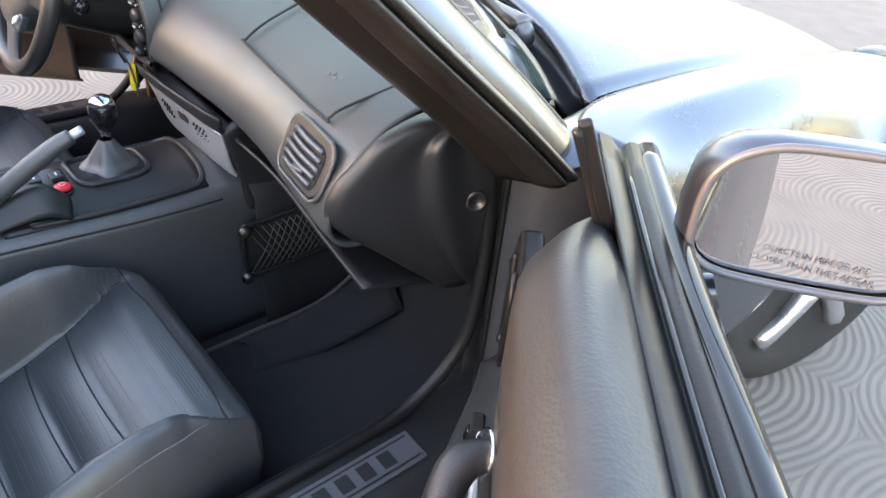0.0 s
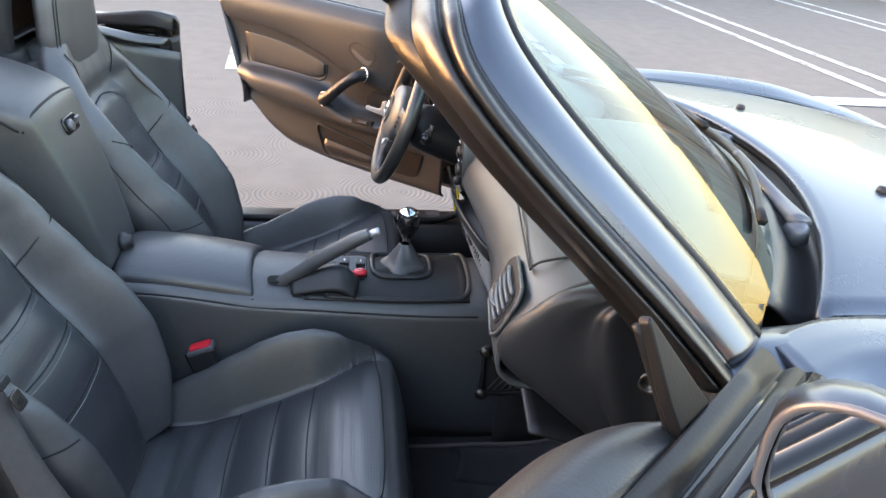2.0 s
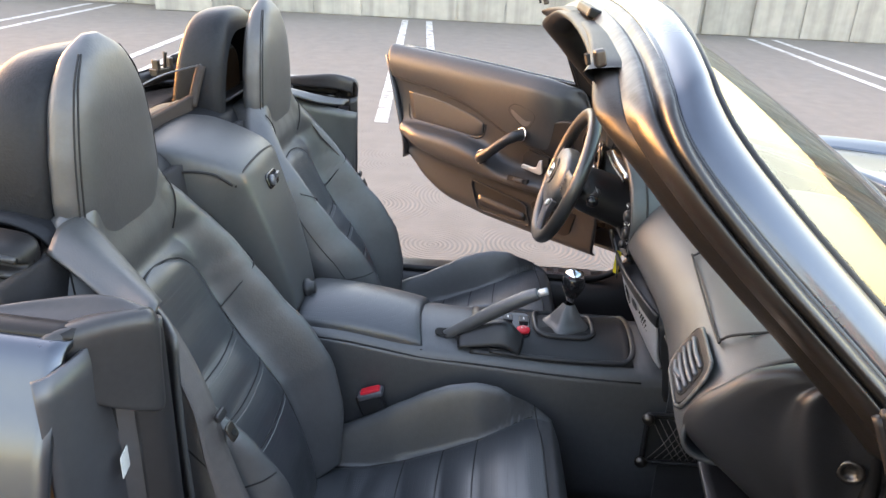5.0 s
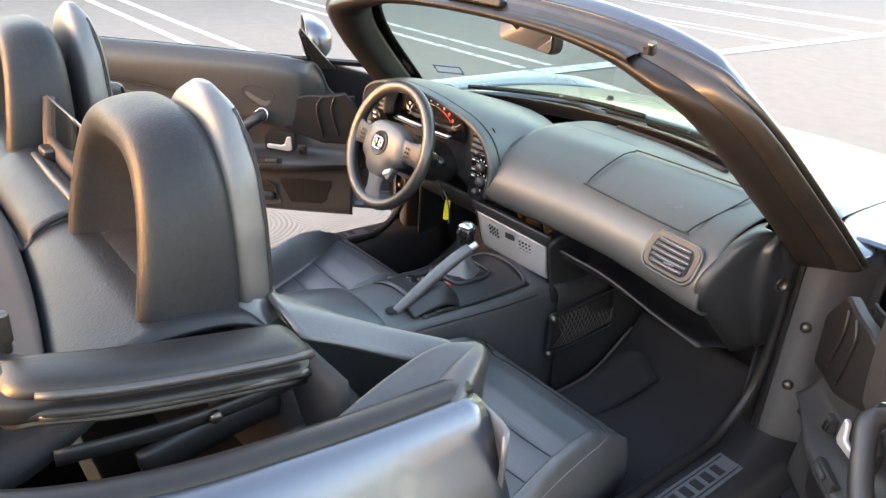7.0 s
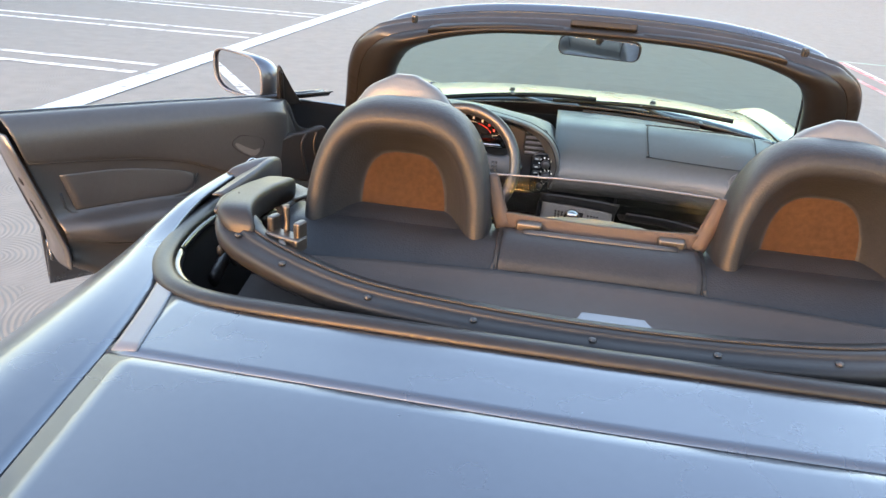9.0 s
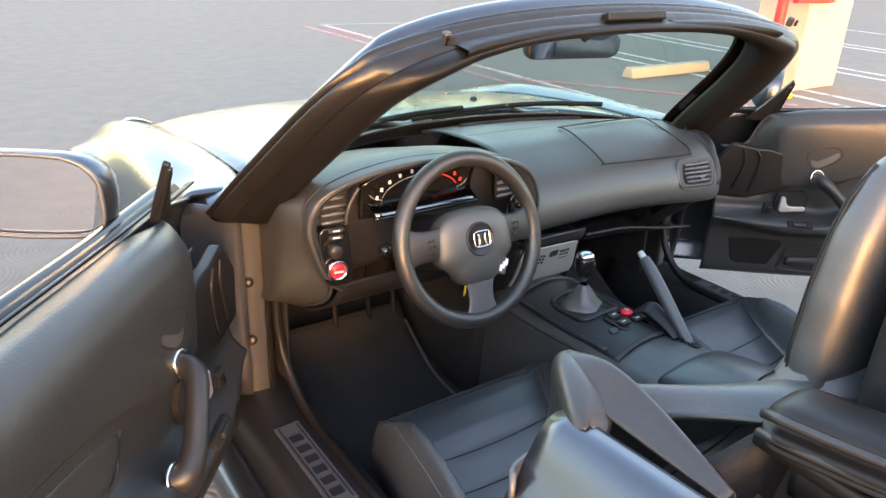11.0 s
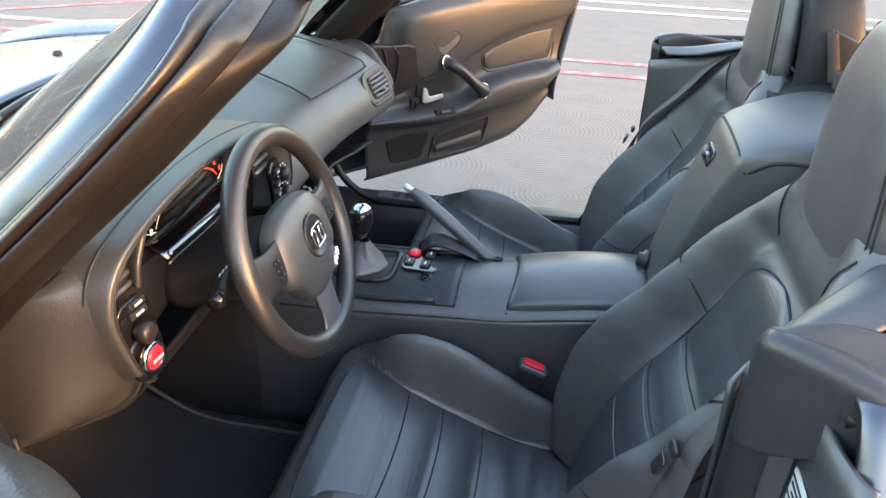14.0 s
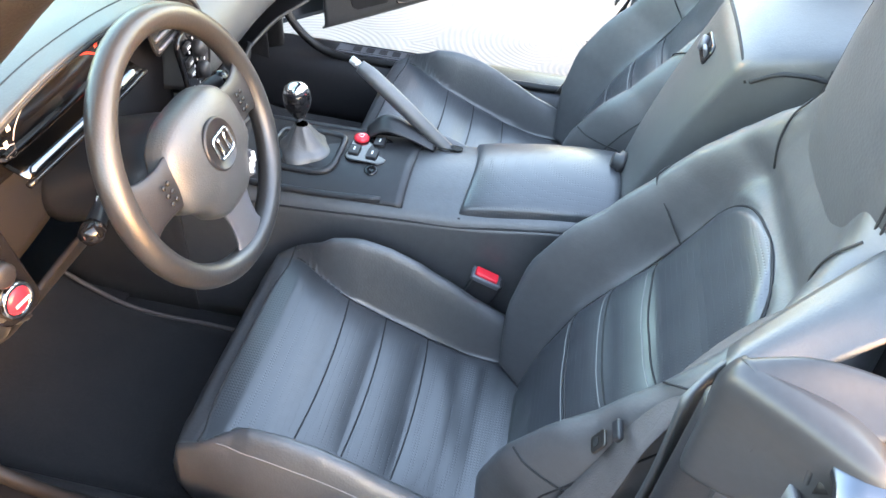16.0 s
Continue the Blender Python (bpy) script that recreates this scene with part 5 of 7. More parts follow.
    surf("seat_belt", [[(0.500, -0.655, 0.872), (0.548, -0.650, 0.872)], [(0.510, -0.600, 0.835), (0.556, -0.598, 0.832)], [(0.508, -0.535, 0.755), (0.556, -0.535, 0.750)], [(0.545, -0.470, 0.668), (0.592, -0.474, 0.662)], [(0.572, -0.436, 0.585), (0.612, -0.452, 0.578)], [(0.585, -0.395, 0.480), (0.618, -0.425, 0.470)], [(0.590, -0.330, 0.345), (0.625, -0.370, 0.335)]], M_BELT, car, 36, 5, thick=0.002, label="dark brown webbing seat belt hanging beside the seat")
    tongue = prism("belt_tongue", rounded(0.022, 0.026, 0.005), ((0.572, -0.430, 0.612), (1, -0.05, 0), (0, -0.40, 0.92)), -0.004, M_STEEL, car, 0.0015, "steel belt tongue on the webbing")
    # black patch paints the shade in the tongue's slot
    prism("tongue_slot", rounded(0.011, 0.009, 0.003), ((0.572, -0.4255, 0.612), (1, -0.05, 0), (0, -0.40, 0.92)), -0.001, M_DARK, tongue, 0.0003)
    prism("tongue_grip", rounded(0.026, 0.013, 0.004), ((0.572, -0.446, 0.638), (1, -0.05, 0), (0, -0.40, 0.92)), -0.008, M_PLASTIC, tongue, 0.003)
    CTX["sx"] = 1.0
    return base


for s in (1.0, -1.0):
    CTX["off"] = Vector((0, 0.035, 0)) if s > 0 else Vector((0, 0, 0))
    seat(s)
CTX["off"] = Vector((0, 0, 0))

# ---- roll hoops, rear shelf, roof well ----
def arch(cx, a, zb, zt, y0, y1, n=33):
    """An upright arch: half width a, from height zb to zt, leaning from y0 at the foot to y1 at the top."""
    P = []
    for t in np.linspace(0, math.pi, n):
        c, sn = math.cos(t), math.sin(t)
        u = abs(sn) ** 0.86
        P.append((cx + a * np.sign(c) * abs(c) ** 0.62, y0 + (y1 - y0) * u, zb + (zt - zb) * u))
    return P


for s in sides():
    prof = [arch(0.340, 0.128, 0.86, 1.052, -0.690, -0.680), arch(0.340, 0.148, 0.86, 1.080, -0.694, -0.686), arch(0.340, 0.158, 0.86, 1.096, -0.712, -0.704), arch(0.340, 0.160, 0.86, 1.096, -0.755, -0.738), arch(0.340, 0.156, 0.865, 1.088, -0.795, -0.764), arch(0.340, 0.146, 0.87, 1.076, -0.808, -0.774), arch(0.340, 0.134, 0.88, 1.064, -0.808, -0.776), arch(0.340, 0.124, 0.885, 1.054, -0.800, -0.772), arch(0.340, 0.114, 0.888, 1.042, -0.780, -0.758), arch(0.340, 0.097, 0.892, 1.024, -0.750, -0.738), arch(0.340, 0.080, 0.896, 1.006, -0.726, -0.718), arch(0.340, 0.074, 0.897, 1.000, -0.722, -0.715)]
    hoop = surf("roll_hoop", prof, M_HOOP, car, 40, 60, label="black padded roll hoop with a deep recess behind the seat")
    # panel colour carries painted orange sunlight and shade besides the fabric's brown
    emit("recess_panel", arch(0.340, 0.076, 0.893, 1.003, -0.722, -0.715), [tuple(range(33))], M_RECESS, hoop, "brown fabric back of the recess, tinted with the low sun's orange", smooth=False)
    surf("hoop_recess_floor", [[(x, -0.812, 0.876), (x, -0.78, 0.892), (x, -0.735, 0.902), (x, -0.685, 0.904)] for x in (0.215, 0.28, 0.34, 0.40, 0.465)], M_HOOP, hoop, 12, 12, thick=0.004, label="moulded recess floor")

# moulded shelf carrying the hoops
rows = []
for x in np.linspace(-0.53, 0.53, 13):
    rows.append([(x, -0.655, 0.80), (x, -0.675, 0.862), (x, -0.72, 0.888), (x, -0.79, 0.893 * 1.0), (x, -0.825, 0.885), (x, -0.848 - 0.045 * (abs(x) / 0.5) ** 2, 0.862), (x, -0.855 - 0.05 * (abs(x) / 0.5) ** 2, 0.84)])
surf("hoop_base_moulding", rows, M_HOOP, car, 40, 30, thick=0.006, label="black moulded cover that joins the roll hoops")
box_ = surf("centre_box_cover", [[(x, -0.850, 0.858), (x, -0.842, 0.882), (x, -0.815, 0.898), (x, -0.79, 0.903), (x, -0.765, 0.903), (x, -0.752, 0.892)] for x in (-0.156, -0.153, 0, 0.153, 0.156)], M_HOOP, car, 16, 14, thick=0.006, label="black centre cover between the hoops")
tube("centre_cover_gap", [(-0.160, -0.76, 0.8945), (-0.161, -0.80, 0.896), (-0.160, -0.836, 0.882), (-0.159, -0.856, 0.860), (-0.08, -0.857, 0.860), (0.08, -0.857, 0.860), (0.159, -0.856, 0.860), (0.160, -0.836, 0.882), (0.161, -0.80, 0.896), (0.160, -0.76, 0.8945)], 0.0045, M_STITCH, box_, 6, 60)
tube("cover_ridge", [(-0.125, -0.776, 0.905), (0, -0.778, 0.906), (0.125, -0.776, 0.905)], 0.0065, M_PLASTIC, box_, 8, 10)
# wind deflector
defl = surf("wind_deflector", [[(-0.154, -0.746, 0.888), (0, -0.750, 0.888), (0.154, -0.746, 0.888)], [(-0.162, -0.744, 0.912), (0, -0.748, 0.910), (0.162, -0.744, 0.912)], [(-0.168, -0.742, 0.926), (0, -0.746, 0.922), (0.168, -0.742, 0.926)]], M_SHELF, car, 10, 16, thick=0.010, label="wind deflector with a clear panel in a brown-grey frame")
for sg in (-1, 1):
    tube("deflector_side", [(sg * 0.160, -0.745, 0.90), (sg * 0.175, -0.738, 0.94), (sg * 0.191, -0.728, 0.984)], 0.010, M_SHELF, defl, 8, 10, flat=1.4)
    block("deflector_hinge", (sg * 0.116, -0.758, 0.908), (0.044, 0.020, 0.022), M_STEEL, defl, (0, 0, 0), 0.005, label="metal hinge")
pane = surf("clear_panel", [[(-0.156, -0.744, 0.917), (0, -0.748, 0.915), (0.156, -0.744, 0.917)], [(-0.172, -0.738, 0.95), (0, -0.743, 0.95), (0.172, -0.738, 0.95)], [(-0.189, -0.730, 0.984), (0, -0.736, 0.993), (0.189, -0.730, 0.984)]], M_CLEAR, defl, 10, 20, thick=0.003, label="clear acrylic panel")
pane.visible_shadow = False
tube("panel_edge", [(-0.172, -0.738, 0.948), (-0.188, -0.730, 0.982), (-0.178, -0.7315, 0.9865), (0, -0.7365, 0.9935), (0.178, -0.7315, 0.9865), (0.188, -0.730, 0.982), (0.172, -0.738, 0.948)], 0.0016, M_SATIN, defl, 6, 60, label="pale polished edge of the clear panel")
# upper rear console box with lock, front face leaning down to the armrest
rows = []
for y, zt, w in ((-0.738, 0.890, 0.150), (-0.68, 0.888, 0.142), (-0.60, 0.866, 0.128), (-0.555, 0.842, 0.115), (-0.535, 0.80, 0.105), (-0.50, 0.70, 0.095), (-0.475, 0.61, 0.088), (-0.462, 0.545, 0.085)):
    rows.append([(-w - 0.015, y - 0.06, zt - 0.09), (-w, y - 0.012, zt - 0.022), (-w * 0.8, y, zt), (0, y + 0.004, zt + 0.008), (w * 0.8, y, zt), (w, y - 0.012, zt - 0.022), (w + 0.015, y - 0.06, zt - 0.09)])
rbox = surf("rear_console_box", rows, M_DASH, car, 40, 30, thick=0.006, label="black lockable box between the seat backs")
tubes("box_seam", [[(-0.115, -0.562, 0.815), (-0.09, -0.552, 0.842), (0, -0.549, 0.851), (0.09, -0.552, 0.842), (0.115, -0.562, 0.815)], [(-0.152, -0.70, 0.80), (-0.148, -0.66, 0.845), (-0.135, -0.60, 0.845), (-0.12, -0.565, 0.82)], [(0.152, -0.70, 0.80), (0.148, -0.66, 0.845), (0.135, -0.60, 0.845), (0.12, -0.565, 0.82)]], 0.0028, M_STITCH, rbox)
prism("box_release", rounded(0.062, 0.032, 0.010), ((0.003, -0.537, 0.796), (1, 0, 0), (0, -0.33, 0.94)), -0.016, M_GLOSSBLACK, rbox, 0.003, "gloss black lock and release")
lathe("lock_barrel", [(0.011, 0), (0.011, 0.006), (0.004, 0.007)], (0.016, -0.522, 0.801), (0, 0.94, 0.33), M_SATIN, rbox, 16)
block("release_tab", (-0.014, -0.521, 0.801), (0.018, 0.006, 0.020), M_SATIN, rbox, (-20, 0, 0), 0.002)
lathe("power_socket_cap", [(0.020, 0), (0.020, 0.010), (0.013, 0.013), (0.013, 0.02), (0.003, 0.021)], (0.02, -0.458, 0.565), (0, 0.95, 0.25), M_PLASTIC, rbox, 20, label="round socket cap")
# parcel panel and well
rows = []
for x in np.linspace(-0.50, 0.50, 11):
    f = -0.045 * (abs(x) / 0.5) ** 2
    e = -1.025 + 0.10 * (abs(x) / 0.5) ** 2.4
    rows.append([(x, -0.858 + f, 0.868), (x, (-0.858 + f + e) / 2, 0.862), (x, e, 0.868)])
parcel = surf("parcel_panel", rows, M_SHELF, car, 30, 10, thick=0.008, label="dark brown-black fabric panel over the roof well")
prism("panel_recess", [(-0.055, -0.012), (0.055, -0.012), (0.042, 0.016), (-0.045, 0.016)], ((0.02, -0.985, 0.872), (1, 0, 0), (0, 1, 0.02)), 0.002, M_SATIN, parcel, 0.0008, "small pale patch")
RL = [(-0.590, -0.870, 0.936), (-0.562, -0.925, 0.926), (-0.500, -0.975, 0.911), (-0.350, -1.035, 0.896), (-0.18, -1.062, 0.893), (0.0, -1.070, 0.892), (0.18, -1.062, 0.893), (0.350, -1.035, 0.896), (0.500, -0.975, 0.905), (0.562, -0.925, 0.907), (0.590, -0.870, 0.904)]
rail_pts = cr(RL, 60)
rows = []
for w, dz in ((-0.028, -0.012), (-0.023, 0.000), (-0.004, 0.004), (0.002, 0.010), (0.030, 0.008), (0.040, -0.004), (0.036, -0.022), (0.0, -0.030), (-0.023, -0.026)):
    line = []
    for i, p in enumerate(RL):
        q = np.array(RL[min(i + 1, 10)]) - np.array(RL[max(i - 1, 0)])
        nrm = np.array((-q[1], q[0], 0)) / np.hypot(q[0], q[1])
        k = 0.12 if i in (0, 10) else 1.0
        line.append(tuple(np.array(p) + nrm * w * k + (0, 0, dz * k)))
    rows.append(line)
rail = surf("roof_rear_rail", rows, M_RUBBER, car, 30, 90, cu=True, label="worn black curved roof bow with rivets")
for i in range(4, 57, 5):
    p = rail_pts[i]
    lathe("rivet", [(0.0055, 0), (0.005, 0.003), (0.002, 0.0045)], (p[0], p[1] - 0.012, p[2] + 0.002), (0, 0, 1), M_PLASTIC, rail, 10)
tube("rail_groove", [(x * 0.985, y + 0.012, z + 0.0115) for x, y, z in RL], 0.0022, M_STITCH, rail, 6, 80)
# the deep shade of the well is put into its near-black colour
surf("roof_well", [[(x, -0.86, 0.60), (x, -1.0, 0.60), (x, -1.12, 0.66), (x, -1.16, 0.86)] for x in (-0.69, -0.3, 0, 0.3, 0.69)], M_DARK, car, 14, 14, thick=0.004, label="roof storage well with its shade painted near-black")
surf("folded_roof", [[(x, -0.87, 0.83 - 0.03 * math.sin(x * 9)), (x, -0.95, 0.80 + 0.012 * math.sin(x * 14)), (x, -1.03, 0.795 + 0.015 * math.cos(x * 11)), (x, -1.10, 0.76)] for x in np.linspace(-0.56, 0.56, 9)], M_ROOFCLOTH, car, 30, 20, thick=0.02, label="folded black cloth roof in its well")
for s in sides():
    # side wall coloured near-black for the shade down in the well
    surf("well_side", [[(0.70, y, 0.84), (0.695, y, 0.72), (0.67, y, 0.60), (0.60, y, 0.58)] for y in (-0.52, -0.7, -0.9, -1.06)], M_DARK, car, 10, 12, thick=0.004, label="side wall of the roof well with shade painted near-black")
    # roof side rail with seal, lower link arms, latch hook; the rail lies higher beside the driver
    CTX["off"] = Vector((0, 0, 0 if s > 0 else -0.030))
    prof = ((-0.030, 0.020), (-0.012, 0.024), (0.014, 0.023), (0.026, 0.018), (0.029, 0.008), (0.022, 0.003), (0.024, -0.002), (0.032, -0.006), (0.033, -0.014), (0.026, -0.018), (0.028, -0.024), (0.016, -0.027), (-0.014, -0.026), (-0.030, -0.012))
    arm = surf("roof_side_rail", [[(xc + dx * k, y, z + dz * k) for xc, y, z, k in ((0.583, -0.662, 0.863, 0.05), (0.583, -0.664, 0.863, 0.55), (0.583, -0.671, 0.864, 0.85), (0.584, -0.685, 0.867, 1), (0.585, -0.72, 0.873, 1), (0.585, -0.78, 0.883, 1), (0.578, -0.86, 0.894, 1), (0.560, -0.925, 0.900, 0.95), (0.542, -0.950, 0.889, 0.8), (0.535, -0.958, 0.880, 0.05))] for dx, dz in prof], M_RUBBER, car, 48, 40, cu=True, label="folded roof side rail with rubber seals")
    for dz in (0.010, -0.012):
        tube("seal_lip", [(0.612, -0.666, 0.865 + dz), (0.615, -0.74, 0.877 + dz), (0.609, -0.85, 0.893 + dz), (0.588, -0.925, 0.900 + dz)], 0.005, M_WORN, arm, 6, 12)
    tube("link_arm", [(0.590, -0.700, 0.815), (0.595, -0.76, 0.815), (0.600, -0.85, 0.800)], 0.022, M_RUBBER, arm, 8, 14, flat=0.5)
    tube("link_arm", [(0.640, -0.690, 0.800), (0.640, -0.76, 0.785), (0.625, -0.88, 0.765)], 0.015, M_RUBBER, arm, 8, 14, flat=0.6)
    tube("link_arm", [(0.600, -0.66, 0.84), (0.60, -0.80, 0.835), (0.59, -0.92, 0.84)], 0.010, M_RUBBER, arm, 8, 12, flat=0.5)
    lathe("pivot_bolt", [(0.007, 0), (0.007, 0.005), (0.003, 0.008), (0.001, 0.008)], (0.606, -0.775, 0.836), (1, 0, 0), M_STEEL, arm, 12)
    CTX["off"] = Vector((0, 0, 0))
    hook = block("roof_hook", (0.470, -0.945, 0.915), (0.062, 0.026, 0.022), M_STEEL, car, (0, 0, 18), 0.004, label="steel roof locking hook with a spring pin")
    for dx in (-0.023, 0.023):
        block("hook_cheek", (0.470 + dx, -0.940 + dx * 0.3, 0.932), (0.012, 0.022, 0.034), M_STEEL, hook, (0, 0, 18), 0.004)
    tube("hook_pin", [(0.472, -0.936, 0.925), (0.472, -0.934, 0.945), (0.474, -0.932, 0.966)], [0.005, 0.004, 0.006], M_STEEL, hook, 8, 10)
    lathe("hook_bolt", [(0.009, 0), (0.008, 0.004), (0.002, 0.006)], (0.470, -0.960, 0.914), (0.3, -1, 0.2), M_STEEL, hook, 12)
    # trim behind the seat shoulder: belt guide fairing
    surf("belt_guide_trim", [[(0.475, -0.655, 0.885), (0.52, -0.66, 0.885), (0.565, -0.655, 0.865)], [(0.500, -0.615, 0.868), (0.545, -0.615, 0.872), (0.59, -0.605, 0.850)], [(0.545, -0.555, 0.842), (0.585, -0.548, 0.850), (0.625, -0.54, 0.825)], [(0.600, -0.495, 0.825), (0.630, -0.485, 0.835), (0.655, -0.49, 0.815)]], M_DASH, car, 16, 12, thick=0.006, label="grey-black trim round the belt guide")
    surf("quarter_inner_trim", [[(0.515, -0.645, 0.875), (0.555, -0.58, 0.84), (0.60, -0.50, 0.815), (0.64, -0.462, 0.80)], [(0.525, -0.63, 0.70), (0.56, -0.56, 0.68), (0.605, -0.50, 0.66), (0.635, -0.468, 0.65)], [(0.55, -0.61, 0.45), (0.58, -0.55, 0.42), (0.61, -0.49, 0.40), (0.632, -0.46, 0.39)], [(0.57, -0.58, 0.17), (0.59, -0.53, 0.17), (0.612, -0.48, 0.2), (0.63, -0.45, 0.30)]], M_DASH, car, 18, 14, thick=0.006, label="dark vinyl quarter lining")

# ---- centre console ----
def tunnel(x, y):
    """Crowned top of the tunnel cover."""
    t = np.interp(y, [-0.47, -0.38, -0.30, -0.20, 0.0, 0.12, 0.26], [0.545, 0.540, 0.528, 0.510, 0.502, 0.498, 0.500])
    return float(t) - 0.030 * (abs(x) / 0.105) ** 2.2


def con_edge(y):
    return 0.112 + 0.010 * float(sm(-0.2, 0.3, y))


rows = []
for y in (-0.47, -0.36, -0.24, -0.12, 0.0, 0.12, 0.24, 0.34):
    e = con_edge(y)
    zt = tunnel(e - 0.01, y)
    half = [(0.0, y, tunnel(0, y)), (0.045, y, tunnel(0.045, y)), (0.08, y, tunnel(0.08, y)), (e - 0.010, y, zt + 0.002), (e, y, zt - 0.012), (e + 0.004, y, zt - 0.03), (e + 0.010, y, 0.36), (e + 0.026, y, 0.165)]
    rows.append([(-p[0], p[1], p[2]) for p in half[::-1]] + half[1:])
console = surf("centre_console", rows, M_LEATHER, car, 36, 90, thick=0.005, label="black vinyl centre console over the tunnel")
for sg in (-1, 1):
    tubes("console_piping", [[(sg * (con_edge(y) + 0.0015 + d * 0.1), y, tunnel(con_edge(y) - 0.01, y) - 0.010 - d) for y in np.linspace(-0.46, 0.25, 9)] for d in (0.0, 0.012)], 0.0022, M_STITCH, console)
# armrest lid
rows = []
for y, d in ((-0.455, 0.0), (-0.448, 0.012), (-0.34, 0.016), (-0.222, 0.013), (-0.214, 0.0)):
    rows.append([(x, y + 0.010 * (abs(x) / 0.1) ** 2 * (1 if y > -0.3 else 0), tunnel(x, y) + (d if abs(x) < 0.092 else -0.004)) for x in (-0.100, -0.091, -0.05, 0, 0.05, 0.091, 0.100)])
surf("armrest_lid", rows, M_PERF, console, 24, 36, thick=0.006, label="padded black armrest lid")
tube("lid_gap", [(x, -0.211 + 0.010 * (abs(x) / 0.1) ** 2, tunnel(x, -0.21) + 0.002) for x in (-0.106, -0.05, 0, 0.05, 0.106)], 0.004, M_STITCH, console, 6, 20)
# shift plate with raised rim
def plate_pt(x, y):
    return (x, y, tunnel(x, y) + 0.006)


rows = [[plate_pt(x, y) for x in np.linspace(-0.102, 0.102, 7)] for y in (-0.10, 0.0, 0.1, 0.235)]
plate = surf("shift_plate", rows, M_PLASTIC, console, 20, 24, thick=0.006, label="satin black plate round the gear lever")
rim = [plate_pt(x, y) for x, y in ((-0.096, -0.06), (-0.100, 0.05), (-0.099, 0.19), (-0.094, 0.222), (-0.07, 0.236), (0.0, 0.238), (0.07, 0.236), (0.094, 0.222), (0.099, 0.19), (0.100, 0.05), (0.096, -0.06))]
tube("plate_rim", [(p[0], p[1], p[2] + 0.003) for p in rim], 0.006, M_PLASTIC, console, 8, 60)
GX = -0.010
well = [(GX + 0.056 * np.sign(math.cos(a)) * abs(math.cos(a)) ** 0.45, 0.098 + 0.062 * np.sign(math.sin(a)) * abs(math.sin(a)) ** 0.45) for a in np.linspace(0, 2 * math.pi, 28, endpoint=False)]
# flat black face paints the shade round the gear boot's foot
emit("boot_well", [(x, y, tunnel(x, y) + 0.0105) for x, y in well], [tuple(range(28))], M_DARK, console, smooth=False)
tube("boot_ring", [(x, y, tunnel(x, y) + 0.011) for x, y in well], 0.006, M_PLASTIC, console, 8, 60, closed=True)
rows = []
for z, r in ((0.502, 0.048), (0.510, 0.044), (0.520, 0.034), (0.534, 0.025), (0.547, 0.017), (0.557, 0.011)):
    rows.append([(GX + r * math.cos(a) * (1 + 0.10 * math.cos(4 * a + z * 40)), 0.103 + r * math.sin(a) * (1 + 0.10 * math.cos(4 * a + 1)) + (z - 0.51) * 0.05, z) for a in np.linspace(0, 2 * math.pi, 24, endpoint=False)])
surf("gear_boot", rows, M_LEATHER, console, 20, 48, cv=True, label="creased leather gear lever boot")
lathe("gear_stem", [(0.008, 0.0), (0.008, 0.02), (0.011, 0.025), (0.011, 0.035)], (GX, 0.107, 0.548), (0, 0.02, 1), M_CHROME, console, 16)
lathe("gear_knob", [(0.010, 0.0), (0.014, 0.006), (0.0225, 0.022), (0.0245, 0.034), (0.0235, 0.046), (0.0185, 0.056), (0.010, 0.061), (0.002, 0.0622)], (GX, 0.109, 0.572), (0, 0.02, 1), M_GLOSSBLACK, console, 32, "polished metal gear knob with black sides")
lathe("knob_cap", [(0.0222, 0.0), (0.0190, 0.0085), (0.0105, 0.0138), (0.001, 0.0152)], (GX, 0.110, 0.6225), (0, 0.02, 1), M_CHROME, console, 32, "bright metal cap")
lathe("knob_band", [(0.0140, 0.0), (0.0175, 0.006), (0.0205, 0.013)], (GX, 0.109, 0.579), (0, 0.02, 1), M_CHROME, console, 32)
# hand brake on the passenger side of the plate
tube("hand_brake", [(0.062, -0.152, 0.500), (0.068, -0.115, 0.526), (0.078, -0.055, 0.572), (0.089, 0.0, 0.611), (0.095, 0.028, 0.627)], [0.011, 0.013, 0.015, 0.0145, 0.012], M_LEATHER, console, 12, 30, label="black leather hand brake lever")
tube("brake_button", [(0.095, 0.028, 0.627), (0.099, 0.045, 0.636)], 0.0075, M_SILVER, console, 10, 4)
surf("brake_surround", [[(0.040, -0.125, 0.508), (0.066, -0.128, 0.510), (0.098, -0.125, 0.492)], [(0.042, -0.085, 0.522), (0.072, -0.085, 0.530), (0.102, -0.085, 0.500)], [(0.044, -0.035, 0.530), (0.078, -0.030, 0.545), (0.106, -0.035, 0.505)], [(0.046, 0.0, 0.510), (0.080, 0.008, 0.512), (0.108, 0.0, 0.490)]], M_PLASTIC, console, 16, 12, thick=0.005, label="black plastic hand brake surround")
# black patch paints the shade in the lever's slot
prism("brake_slot", rounded(0.022, 0.05, 0.009), ((0.062, -0.150, tunnel(0.062, -0.15) + 0.008), (1, 0, -0.2), (0, 1, 0)), 0.002, M_DARK, console, 0.0005)
# switch cluster: hazard button and small switches
ZC = tunnel(0.02, 0) + 0.004
prism("switch_plate", rounded(0.090, 0.075, 0.016), ((0.012, -0.012, ZC), (1, 0, -0.08), (0, 1, 0.02)), 0.006, M_GLOSSBLACK, console, 0.002, "gloss black switch cluster")
